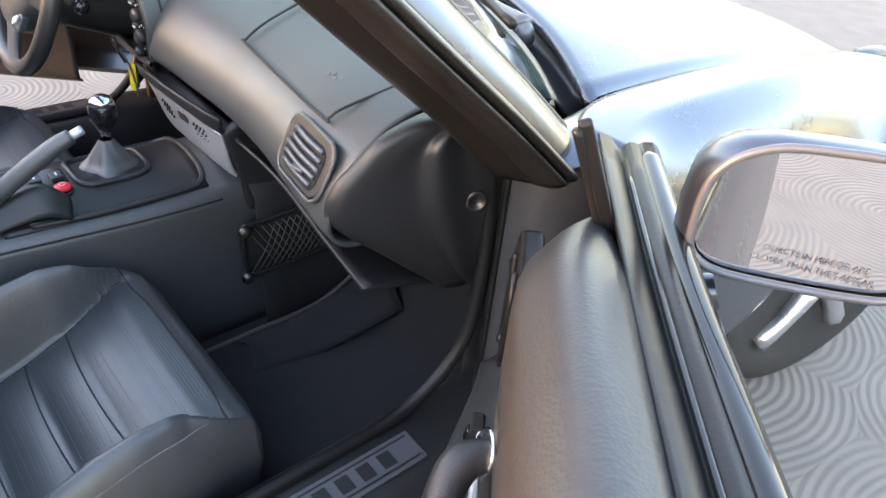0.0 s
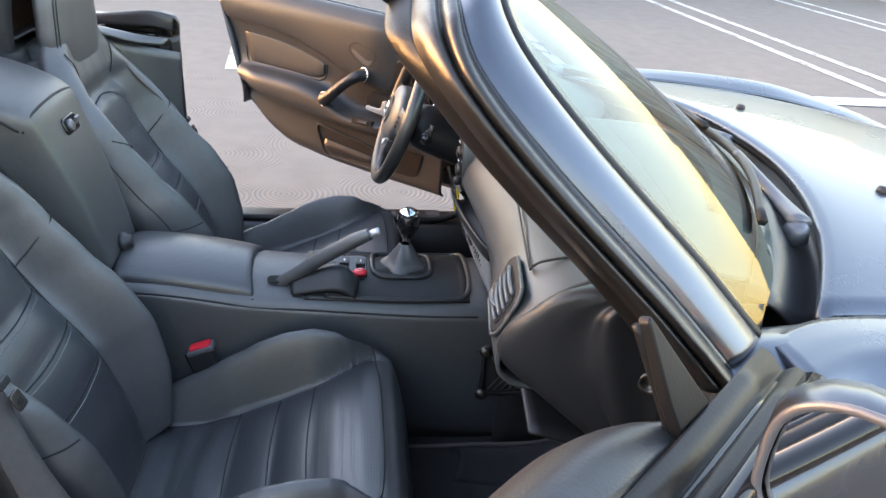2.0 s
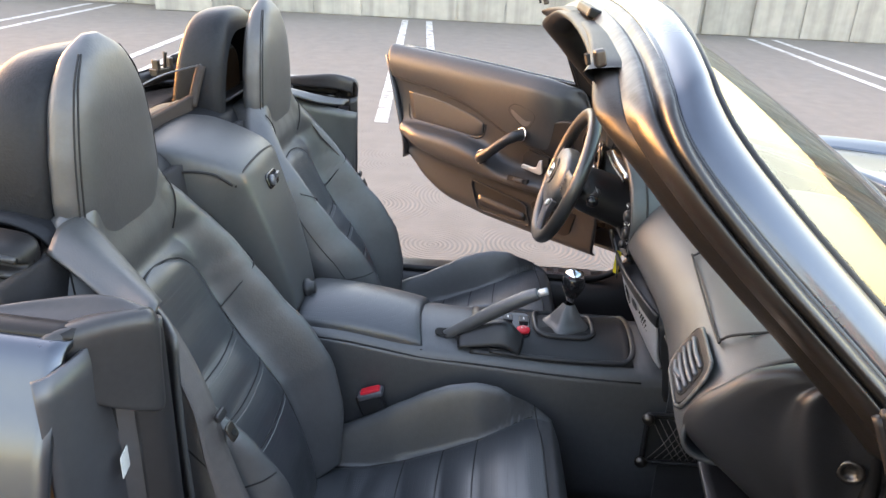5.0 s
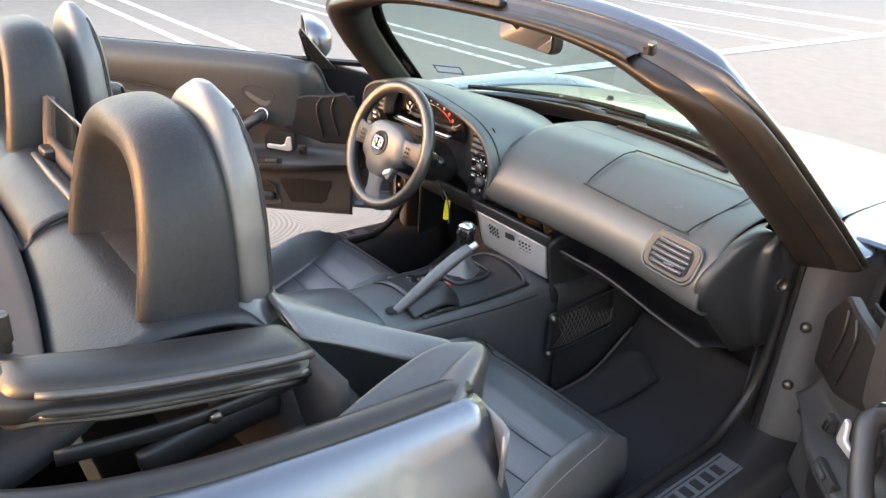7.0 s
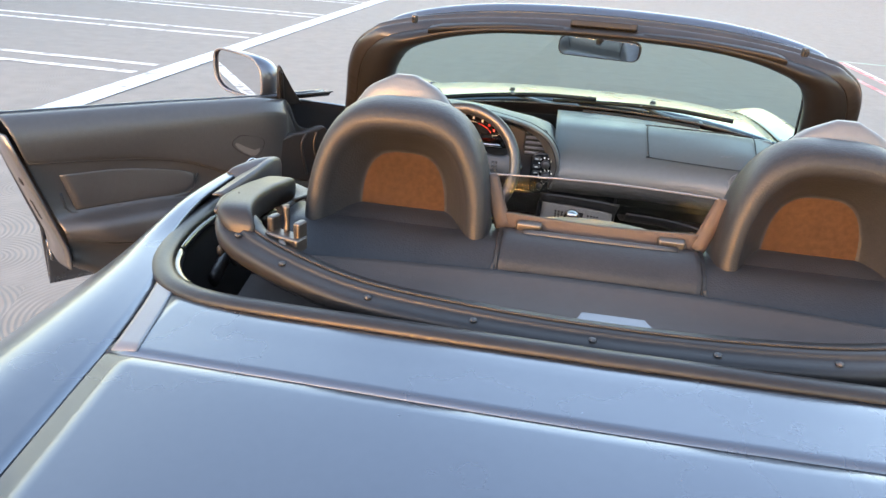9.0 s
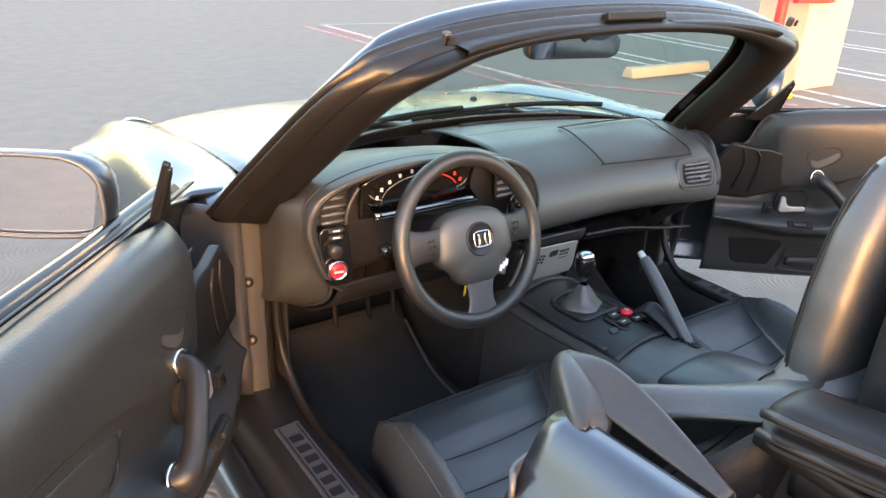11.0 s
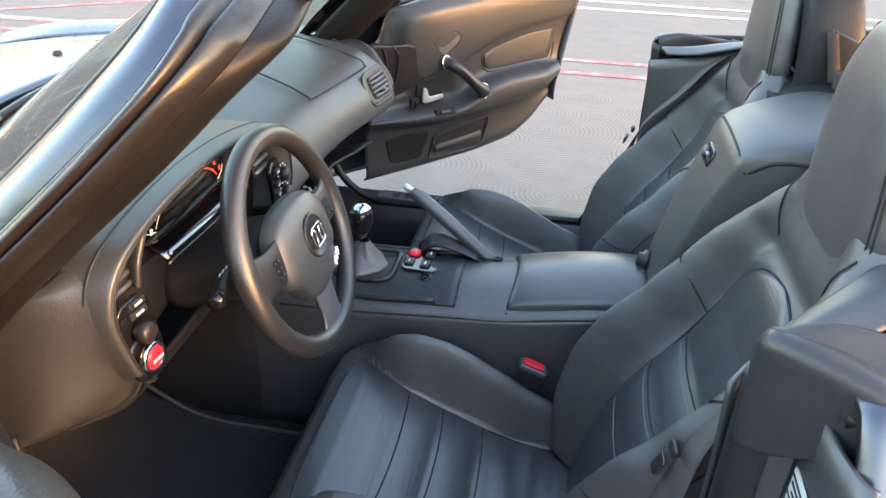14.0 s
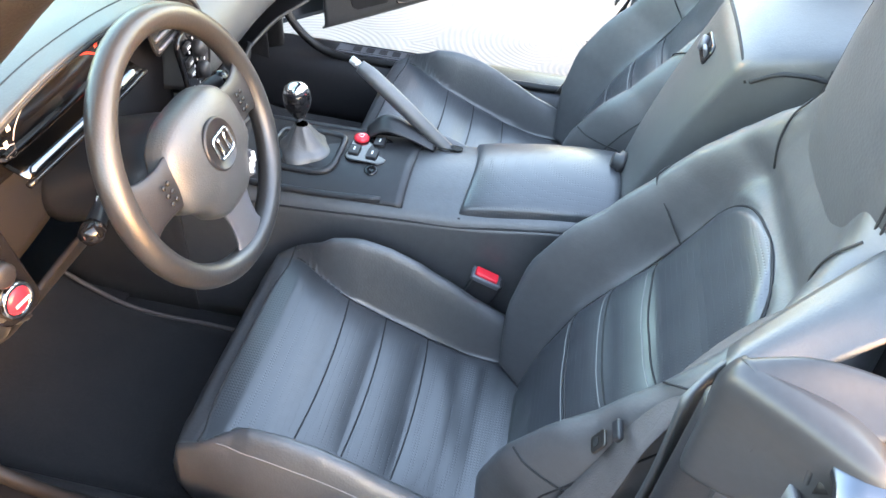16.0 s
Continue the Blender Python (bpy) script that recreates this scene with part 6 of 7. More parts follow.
lathe("hazard_button", [(0.014, 0), (0.014, 0.005), (0.010, 0.008), (0.001, 0.009)], (0.039, 0.010, ZC + 0.0045), (0, 0, 1), M_RED, console, 20, "red hazard button")
tube("hazard_sign", [(0.039 + 0.006 * math.cos(a), 0.010 + 0.006 * math.sin(a), ZC + 0.0138) for a in (radians(90), radians(210), radians(330))], 0.0006, M_WHITEMARK, console, 4, 12, closed=True)
for x, y in ((-0.002, 0.012), (-0.006, -0.022), (0.034, -0.026)):
    block("small_switch", (x, y, ZC + 0.0085), (0.026, 0.020, 0.008), M_PLASTIC, console, (0, 0, 0), 0.002)
    block("switch_mark", (x, y, ZC + 0.0129), (0.010, 0.003, 0.0006), M_WHITEMARK, console, (0, 0, 0), 0.0002)
lathe("lighter_socket", [(0.012, 0), (0.012, 0.005), (0.009, 0.006), (0.001, 0.004)], (-0.044, -0.030, tunnel(0.044, -0.03) + 0.006), (-0.2, 0, 1), M_GLOSSBLACK, console, 20)
# radio door, its hood and the side net
radio = surf("radio_door", [[(-0.098, 0.224, 0.612), (0.0, 0.232, 0.605), (0.090, 0.250, 0.592), (0.118, 0.262, 0.582)], [(-0.098, 0.230, 0.597), (0.0, 0.238, 0.590), (0.090, 0.255, 0.577), (0.118, 0.266, 0.568)], [(-0.100, 0.250, 0.535), (0.0, 0.256, 0.530), (0.092, 0.266, 0.522), (0.120, 0.274, 0.517)], [(-0.101, 0.264, 0.506), (0.0, 0.268, 0.502), (0.092, 0.276, 0.496), (0.120, 0.284, 0.492)]], M_SILVER, car, 16, 20, thick=0.006, label="brushed aluminium radio door with punched dots")
for i in range(3):
    for j in range(4):
        for x0 in (-0.055, 0.045):
            # black discs paint the shade inside the punched holes
            lathe("punched_dot", [(0.0032, 0), (0.003, 0.0012), (0.0005, 0.0014)], (x0 + 0.010 * j, 0.2335 + 0.0034 * i + 0.17 * max(0, x0 + 0.01 * j) + 0.06 * x0, 0.580 - 0.010 * i - 0.10 * (x0 + 0.01 * j)), (0, -0.94, 0.33), M_DARK, radio, 8)
prism("radio_badge_bar", rounded(0.030, 0.018, 0.004), ((0.015, 0.2365, 0.578), (1, 0.09, 0), (0, 0.25, -0.94)), 0.0016, M_PLASTIC, radio, 0.0005)
surf("radio_hood", [[(-0.105, 0.210, 0.645), (0.0, 0.214, 0.642), (0.10, 0.238, 0.628), (0.135, 0.256, 0.618)], [(-0.105, 0.220, 0.618), (0.0, 0.227, 0.612), (0.10, 0.246, 0.598), (0.126, 0.260, 0.588)], [(-0.105, 0.26, 0.620), (0.0, 0.26, 0.623), (0.10, 0.272, 0.606), (0.126, 0.282, 0.596)]], M_PLASTIC, radio, 12, 16, thick=0.006, label="black hood over the radio door")
surf("stack_cheek", [[(0.122, 0.262, 0.590), (0.128, 0.30, 0.61), (0.132, 0.38, 0.60)], [(0.123, 0.276, 0.525), (0.130, 0.32, 0.54), (0.134, 0.40, 0.53)], [(0.124, 0.286, 0.49), (0.132, 0.335, 0.485), (0.136, 0.42, 0.475)], [(0.126, 0.296, 0.42), (0.134, 0.34, 0.42), (0.138, 0.42, 0.42)]], M_PLASTIC, car, 14, 12, thick=0.006, label="black side of the centre stack")
CTX["sx"] = -1.0
surf("stack_cheek", [[(0.106, 0.222, 0.618), (0.112, 0.30, 0.61), (0.115, 0.38, 0.60)], [(0.108, 0.250, 0.54), (0.114, 0.32, 0.54), (0.116, 0.40, 0.53)], [(0.110, 0.270, 0.495), (0.116, 0.335, 0.485), (0.12, 0.42, 0.475)]], M_PLASTIC, car, 10, 12, thick=0.006, label="black side of the centre stack")
CTX["sx"] = 1.0
surf("tunnel_carpet_front", [[(-0.15, y, 0.165), (-0.14, y, 0.40), (-0.12, y, 0.47), (0, y, 0.48), (0.135, y, 0.47), (0.155, y, 0.40), (0.17, y, 0.165)] for y in (0.30, 0.5, 0.72)], M_CARPET, car, 10, 24, thick=0.006, label="carpeted tunnel in the footwell")
net = surf("side_net", [[(0.160, 0.262, 0.412), (0.165, 0.36, 0.415), (0.172, 0.50, 0.43)], [(0.162, 0.262, 0.355), (0.175, 0.36, 0.36), (0.178, 0.50, 0.37)], [(0.165, 0.262, 0.300), (0.170, 0.36, 0.305), (0.176, 0.50, 0.32)]], M_DARK, car, 8, 12, thick=0.002, label="black net pocket with metal studs on the tunnel side")
lines = []
for i in range(15):
    y0 = 0.27 + i * 0.015
    lines.append([(0.170, y0, 0.405), (0.180, min(y0 + 0.03, 0.50), 0.355), (0.176, min(y0 + 0.06, 0.50), 0.308)])
    lines.append([(0.170, min(y0 + 0.06, 0.50), 0.405), (0.180, min(y0 + 0.03, 0.50), 0.355), (0.176, y0, 0.308)])
mesh_of_tubes("net_mesh", lines, 0.0011, M_BELT, net, n=4, k=8)
tubes("net_frame", [[(0.166, 0.262, 0.412), (0.168, 0.36, 0.415), (0.176, 0.50, 0.43)], [(0.170, 0.262, 0.300), (0.174, 0.36, 0.305), (0.180, 0.50, 0.32)], [(0.166, 0.262, 0.412), (0.170, 0.262, 0.35), (0.170, 0.262, 0.30)]], 0.005, M_PLASTIC, net)
for y, z in ((0.262, 0.408), (0.262, 0.303)):
    lathe("stud", [(0.013, 0), (0.013, 0.004), (0.009, 0.010), (0.003, 0.011)], (0.176, y, z), (1, -0.3, 0), M_STEEL, net, 16)

# ---- dashboard ----
DX = [-0.085, 0.05, 0.18, 0.32, 0.44, 0.52, 0.578]
rows = []
for x in DX:
    e = float(sm(0.40, 0.62, x))
    yf = 0.225 - 0.036 * float(sm(0.20, 0.56, x)) + 0.012 * math.cos((x - 0.2) * 4)
    yg = 0.70 - 0.20 * (x / 0.62) ** 2
    d = 0.010 * e
    rows.append([(x, yg, 0.792), (x, yg - 0.10, 0.812), (x, 0.43 + 0.02 * e, 0.818 - d * 0.4), (x, 0.120 + yf, 0.800 - d * 0.6), (x, 0.052 + yf, 0.768 - d * 0.7), (x, yf + 0.014, 0.728 - d), (x, yf, 0.690 - d), (x, yf + 0.004, 0.660 - d), (x, yf + 0.030, 0.640 - d), (x, yf + 0.075, 0.632 - d)])
dash = surf("dashboard", rows, M_DASH, car, 50, 60, thick=0.006, label="black moulded dashboard with soft grained top")


def dash_pt(x, u):
    """A point on the passenger dashboard; u from 0 (glass) to 9 (lower lip)."""
    k = float(np.interp(x, DX, range(len(DX))))
    i = min(int(k), len(DX) - 2)
    f = k - i
    a, b = cr(rows[i], 91)[int(u * 10)], cr(rows[i + 1], 91)[int(u * 10)]
    return a + (b - a) * f


def lifted(x, u, d=0.003):
    p, q, r = dash_pt(x, u), dash_pt(min(x + 0.02, 0.565), u), dash_pt(x, min(u + 0.2, 9))
    n = np.cross(q - p, r - p)
    n = n / (np.linalg.norm(n) + 1e-9)
    if n[1] - n[2] > 0:
        n = -n
    return tuple(p + n * d)


bag = [lifted(x, u, 0.009) for x, u in ((0.200, 4.05), (0.197, 3.4), (0.197, 2.3), (0.202, 1.92), (0.22, 1.86), (0.47, 1.86), (0.512, 1.92), (0.520, 2.3), (0.503, 3.6), (0.494, 4.0), (0.475, 4.1), (0.215, 4.1))]
tube("airbag_seam", bag, 0.0020, M_STITCH, dash, 6, 100, closed=True)
for i in range(4):
    block("airbag_mark", tuple(np.array(lifted(0.42, 3.4, 0.004)) + (0.009 * i - 0.01, 0.004 * (i % 2), 0.002 * (i % 2))), (0.007, 0.006, 0.001), M_SATIN, dash, (35, 0, 0), 0.0003)
# black bar on the dash top paints the shade in the demister slot
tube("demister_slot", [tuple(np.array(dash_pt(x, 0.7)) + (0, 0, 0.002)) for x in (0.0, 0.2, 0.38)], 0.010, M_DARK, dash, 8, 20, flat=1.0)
tube("dash_ridge", [lifted(x, 1.55, 0.0) for x in (-0.06, 0.1, 0.3, 0.45)], 0.004, M_DASH, dash, 6, 30)
# near-black sheet painting the shade of the glove shelf gap, and lower panel
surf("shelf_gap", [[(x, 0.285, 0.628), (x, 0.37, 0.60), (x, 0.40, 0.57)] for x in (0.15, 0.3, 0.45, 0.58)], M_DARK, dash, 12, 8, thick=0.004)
surf("glove_panel", [[(x, 0.268 - 0.02 * float(sm(0.3, 0.6, x)), 0.590 - 0.05 * float(sm(0.2, 0.6, x))), (x, 0.30 + 0.04 * float(sm(0.3, 0.6, x)), 0.560 - 0.05 * float(sm(0.2, 0.6, x))), (x, 0.40, 0.520 - 0.03 * float(sm(0.2, 0.6, x))), (x, 0.50, 0.50)] for x in (0.16, 0.3, 0.45, 0.57)], M_PLASTIC, dash, 14, 14, thick=0.006, label="black lower dash panel")
# passenger vent
vo, vu, vv = Vector((0.492, 0.2125, 0.7245)), Vector((0.990, -0.14, 0.0)), Vector((0.05, 0.42, 0.90))
prism("air_vent", rounded(0.126, 0.080, 0.024), (vo, vu, vv), 0.006, M_PLASTIC, dash, 0.004, "grey slatted air vent")
# thin black plate paints the shade behind the slats
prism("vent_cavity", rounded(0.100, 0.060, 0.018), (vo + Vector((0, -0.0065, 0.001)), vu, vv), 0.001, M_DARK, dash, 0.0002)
for i in range(5):
    c = vo + vv * (-0.020 + 0.0115 * i) + Vector((0, -0.009, 0.001))
    w = 0.046 - 0.003 * abs(i - 2)
    tube("vent_slat", [tuple(c - vu * w), tuple(c + Vector((0, -0.002, 0))), tuple(c + vu * w)], 0.0038, M_SATIN, dash, 6, 8, flat=1.0)
block("vent_tab", tuple(vo + vv * -0.010 + Vector((0.008, -0.016, 0))), (0.022, 0.008, 0.006), M_SATIN, dash, (0, 0, 12), 0.002)
tube("vent_rim", [tuple(vo + vu * a * 1.03 + vv * b * 1.03 + Vector((0, -0.004, 0))) for a, b in rounded(0.126, 0.080, 0.024)], 0.003, M_DASH, dash, 6, 60, closed=True)
# end cap with lock
rim_p = [(0.602, 0.335, 0.800), (0.598, 0.300, 0.800), (0.588, 0.260, 0.782), (0.578, 0.232, 0.753), (0.570, 0.202, 0.720), (0.566, 0.192, 0.686), (0.566, 0.212, 0.654), (0.565, 0.272, 0.600), (0.563, 0.332, 0.546), (0.560, 0.412, 0.474)]
flat_p = [(0.625, 0.335, 0.798), (0.622, 0.302, 0.793), (0.614, 0.268, 0.776), (0.608, 0.250, 0.753), (0.603, 0.238, 0.726), (0.601, 0.236, 0.698), (0.601, 0.250, 0.668), (0.602, 0.288, 0.624), (0.602, 0.335, 0.572), (0.600, 0.412, 0.498)]
rib_p = [(0.637, 0.338, 0.797), (0.637, 0.320, 0.787), (0.637, 0.312, 0.772), (0.637, 0.314, 0.750), (0.637, 0.320, 0.724), (0.636, 0.328, 0.692), (0.634, 0.338, 0.660), (0.630, 0.354, 0.615), (0.624, 0.376, 0.570), (0.614, 0.420, 0.510)]
side_p = [(0.640, 0.352, 0.798), (0.644, 0.362, 0.788), (0.648, 0.374, 0.772), (0.650, 0.384, 0.752), (0.652, 0.396, 0.730), (0.652, 0.408, 0.700), (0.652, 0.420, 0.660), (0.651, 0.430, 0.615), (0.648, 0.438, 0.565), (0.640, 0.446, 0.520)]
V3 = np.array
pod_rows = [[tuple(V3(p) + (-0.014, 0.040, -0.004)) for p in rim_p], rim_p, [tuple(V3(p) * 0.62 + V3(q) * 0.38 + (0.006, -0.012, 0.003)) for p, q in zip(rim_p, flat_p)], flat_p, [tuple(V3(p) * 0.45 + V3(q) * 0.55 + (-0.003, 0.006, 0)) for p, q in zip(flat_p, rib_p)],
            [tuple(V3(p) + (0.003, -0.006, 0)) for p in rib_p], [tuple(V3(p) * 0.6 + V3(q) * 0.4 + (-0.002, 0.005, 0)) for p, q in zip(rib_p, side_p)], side_p, [(x, 0.50, z) for x, y, z in side_p]]
endcap = surf("dash_end_panel", pod_rows, M_PLASTIC, car, 60, 44, thick=0.006, label="black moulded end of the dashboard")
lathe("airbag_switch", [(0.016, 0), (0.016, 0.004), (0.010, 0.006), (0.010, 0.002), (0.001, 0.001)], (0.645, 0.374, 0.684), (1, -0.55, 0.05), M_STEEL, endcap, 24, "small chrome lock barrel")
surf("kick_panel", [[(0.612, 0.43, z), (0.62, 0.5, z), (0.62, 0.62, z), (0.60, 0.70, z)] for z in (0.60, 0.45, 0.3, 0.17)], M_CARPET, car, 10, 12, thick=0.006, label="dark carpeted kick panel")
CTX["sx"] = -1.0
surf("kick_panel", [[(0.612, 0.43, z), (0.62, 0.5, z), (0.62, 0.62, z), (0.60, 0.70, z)] for z in (0.60, 0.45, 0.3, 0.17)], M_CARPET, car, 10, 12, thick=0.006, label="dark carpeted kick panel")
CTX["sx"] = 1.0

# driver's binnacle
RIM = [(-0.572, 0.236, 0.622), (-0.604, 0.228, 0.652), (-0.634, 0.222, 0.716), (-0.648, 0.219, 0.778), (-0.626, 0.214, 0.830), (-0.56, 0.208, 0.862), (-0.45, 0.203, 0.880), (-0.335, 0.202, 0.878), (-0.24, 0.205, 0.864), (-0.150, 0.212, 0.840), (-0.090, 0.220, 0.797), (-0.062, 0.225, 0.725), (-0.080, 0.230, 0.650)]
BACK = []
for x, y, z in RIM:
    u = (x + 0.38) / 0.28
    BACK.append((x * 0.985 - 0.004, 0.60 - 0.10 * u * u, 0.795 if abs(u) < 0.85 else z * 0.98))
def shift(L, dx, dy, dz, k=1.0, c=(-0.38, 0.72)):
    return [(c[0] + (x - c[0]) * k + dx, y + dy, c[1] + (z - c[1]) * k + dz) for x, y, z in L]


mid1 = [(x, y + 0.10, z - 0.006 + (0.004 if z > 0.8 else 0)) for x, y, z in RIM]
mid2 = [(0.5 * (a[0] + b[0]), 0.5 * (a[1] + b[1]) + 0.04, 0.35 * a[2] + 0.65 * max(b[2], min(a[2], 0.815))) for a, b in zip(RIM, BACK)]
binn = surf("instrument_binnacle", [shift(RIM, 0, 0.060, 0, 0.86), shift(RIM, 0, 0.022, 0, 0.90), shift(RIM, 0, 0.004, 0, 0.955), shift(RIM, 0, 0.0, 0, 0.985), shift(RIM, 0, 0.012, 0, 1.0), mid1, mid2, BACK], M_DASH, car, 40, 80, thick=0.004, label="black hooded instrument binnacle wrapping round the driver")
tube("binnacle_seam", shift(RIM, 0, 0.030, 0.0, 1.006), 0.0025, M_STITCH, binn, 6, 80)
tube("binnacle_rim_line", shift(RIM, 0, -0.002, 0, 0.972), 0.0022, M_STITCH, binn, 6, 90)
surf("vent_blade", [[(-0.560, 0.236, 0.765), (-0.548, 0.262, 0.765)], [(-0.556, 0.232, 0.800), (-0.540, 0.262, 0.800)], [(-0.536, 0.228, 0.838), (-0.522, 0.262, 0.835)]], M_DASH, binn, 12, 6, thick=0.006, label="blade beside the driver's vent")
# panel face inside the binnacle
face = [[(x, 0.292 - 0.02 * abs(x + 0.38), zb + (zt - zb) * u) for u in (0, 0.33, 0.66, 1)] for x, zb, zt in ((-0.625, 0.70, 0.79), (-0.59, 0.65, 0.83), (-0.50, 0.64, 0.845), (-0.38, 0.65, 0.85), (-0.26, 0.64, 0.840), (-0.15, 0.62, 0.80), (-0.100, 0.63, 0.74))]
surf("panel_face", face, M_PLASTIC, binn, 30, 16, thick=0.004, label="black instrument panel face")
CTX["off"] = Vector((0, 0, -0.028))
surf("gauge_lens", [[(x, 0.272 + 0.25 * (x + 0.37) ** 2, 0.725), (x, 0.272 + 0.25 * (x + 0.37) ** 2, 0.765), (x, 0.262 + 0.25 * (x + 0.37) ** 2, 0.80 + 0.035 * (1 - ((x + 0.37) / 0.14) ** 2)), ] for x in np.linspace(-0.51, -0.23, 7)], M_GLOSSBLACK, binn, 20, 12, thick=0.004, label="glossy black digital gauge cluster")
tubes("gauge_scale", [[(-0.37 + 0.095 * math.cos(a), 0.2605 + 0.25 * (0.095 * math.cos(a)) ** 2, 0.757 + 0.048 * math.sin(a)) for a in np.linspace(radians(168), radians(60), 9)]], 0.0006, M_GAUGE, binn, n=4, k=20)
tubes("gauge_scale_red", [[(-0.37 + 0.095 * math.cos(a), 0.2605 + 0.25 * (0.095 * math.cos(a)) ** 2, 0.757 + 0.048 * math.sin(a)) for a in np.linspace(radians(58), radians(18), 6)]], 0.0016, M_GAUGERED, binn, n=4, k=10)
for i, a in enumerate(np.linspace(168, 22, 10)):
    ca, sa = math.cos(radians(a)), math.sin(radians(a))
    block("gauge_mark", (-0.37 + 0.108 * ca, 0.259 + 0.25 * (0.108 * ca) ** 2, 0.757 + 0.060 * sa), (0.006, 0.001, 0.008), M_GAUGE if i < 8 else M_GAUGERED, binn, (0, 0, 0), 0.0002)
tubes("small_gauge", [[(-0.49, 0.268, 0.775), (-0.478, 0.266, 0.766), (-0.462, 0.264, 0.762)], [(-0.275, 0.264, 0.762), (-0.258, 0.266, 0.766), (-0.246, 0.268, 0.775)]], 0.0006, M_GAUGE, binn, n=4, k=8)
surf("lower_lens", [[(x, 0.228 + 0.2 * (x + 0.37) ** 2, 0.742), (x, 0.262 + 0.2 * (x + 0.37) ** 2, 0.760)] for x in (-0.495, -0.37, -0.245)], M_LENS, binn, 16, 4, thick=0.003, label="pale reflecting lower lens")
tube("lens_rim", [(-0.500, 0.230, 0.738), (-0.37, 0.226, 0.738), (-0.240, 0.230, 0.738)], 0.004, M_GLOSSBLACK, binn, 6, 20)
CTX["off"] = Vector((0, 0, 0))
# left and right air vents beside the gauges, with slats
for cx, w, zc, yy in ((-0.578, 0.054, 0.800, 0.262), (-0.142, 0.058, 0.785, 0.262)):
    # near-black plate, the vent's inner shade put into its colour
    prism("side_vent", rounded(w + 0.012, 0.082, 0.014), ((cx, yy, zc), (1, 0.12 if cx > -0.3 else -0.12, 0), (0, 0.15, 0.98)), 0.004, M_DARK, binn, 0.001, "air vent with its inner shade painted near-black")
    for i in range(5):
        z = zc - 0.030 + 0.015 * i
        tube("vent_slat", [(cx - w / 2, yy - 0.008 + 0.15 * (z - zc), z), (cx + w / 2, yy - 0.008 + 0.15 * (z - zc), z)], 0.004, M_SATIN, binn, 6, 4)
# left pod: start button, mirror knob, switches
prism("left_switch_pod", rounded(0.060, 0.125, 0.020), ((-0.586, 0.234, 0.706), (1, -0.12, 0), (-0.10, 0.05, 1)), 0.010, M_GLOSSBLACK, binn, 0.004, "gloss black switch pod")
lathe("start_bezel", [(0.021, 0), (0.021, 0.008), (0.017, 0.010), (0.016, 0.006)], (-0.590, 0.220, 0.682), (-0.1, -1, 0.05), M_CHROME, binn, 28)
lathe("start_button", [(0.0165, 0), (0.016, 0.008), (0.010, 0.011), (0.001, 0.012)], (-0.590, 0.220, 0.682), (-0.1, -1, 0.05), M_RED, binn, 28, "red engine start button")
block("start_lettering_bar", (-0.5912, 0.2068, 0.682), (0.020, 0.001, 0.004), M_WHITEMARK, binn, (0, 0, -6), 0.0002)
lathe("mirror_knob", [(0.015, 0), (0.014, 0.014), (0.010, 0.017), (0.001, 0.017)], (-0.594, 0.222, 0.724), (-0.1, -1, 0.05), M_PLASTIC, binn, 20)
for dz in (0.748, 0.762):
    block("pod_switch", (-0.588, 0.226, dz), (0.030, 0.008, 0.010), M_PLASTIC, binn, (0, 0, -6), 0.002)
    block("switch_mark", (-0.588, 0.2215, dz), (0.014, 0.001, 0.003), M_WHITEMARK, binn, (0, 0, -6), 0.0002)
# right pod: climate knobs
CTX["off"] = Vector((-0.034, 0, -0.030))
prism("right_switch_pod", rounded(0.066, 0.125, 0.020), ((-0.148, 0.240, 0.668), (1, 0.12, 0), (0, 0.10, 1)), 0.010, M_GLOSSBLACK, binn, 0.004, "gloss black climate pod")
for x, z, r in ((-0.138, 0.700, 0.013), (-0.134, 0.662, 0.014), (-0.150, 0.630, 0.010)):
    lathe("climate_knob", [(r, 0), (r, 0.010), (r * 0.8, 0.014), (0.001, 0.0145)], (x, 0.229, z), (0.1, -1, 0.05), M_PLASTIC, binn, 20)
    for k in range(6):
        a = radians(30 + 36 * k)
        block("dial_mark", (x + (r + 0.006) * math.cos(a), 0.2285, z + (r + 0.006) * math.sin(a)), (0.003, 0.001, 0.004), M_WHITEMARK, binn, (0, 0, 0), 0.0002)
for z in (0.715, 0.69, 0.672):
    block("pod_switch", (-0.164, 0.2275, z), (0.020, 0.007, 0.010), M_PLASTIC, binn, (0, 0, 6), 0.002)
    block("switch_mark", (-0.164, 0.2235, z), (0.010, 0.001, 0.003), M_WHITEMARK, binn, (0, 0, 6), 0.0002)
CTX["off"] = Vector((0, 0, 0))
# driver's knee panel and outer end
surf("knee_panel", [[(x, 0.236 + 0.012 * math.cos((x + 0.38) * 6), 0.635), (x, 0.26, 0.60), (x, 0.31, 0.555), (x, 0.40, 0.51), (x, 0.50, 0.49)] for x in (-0.575, -0.48, -0.36, -0.2, -0.10)], M_PLASTIC, car, 20, 18, thick=0.006, label="black panel under the steering column")
rows_c = []
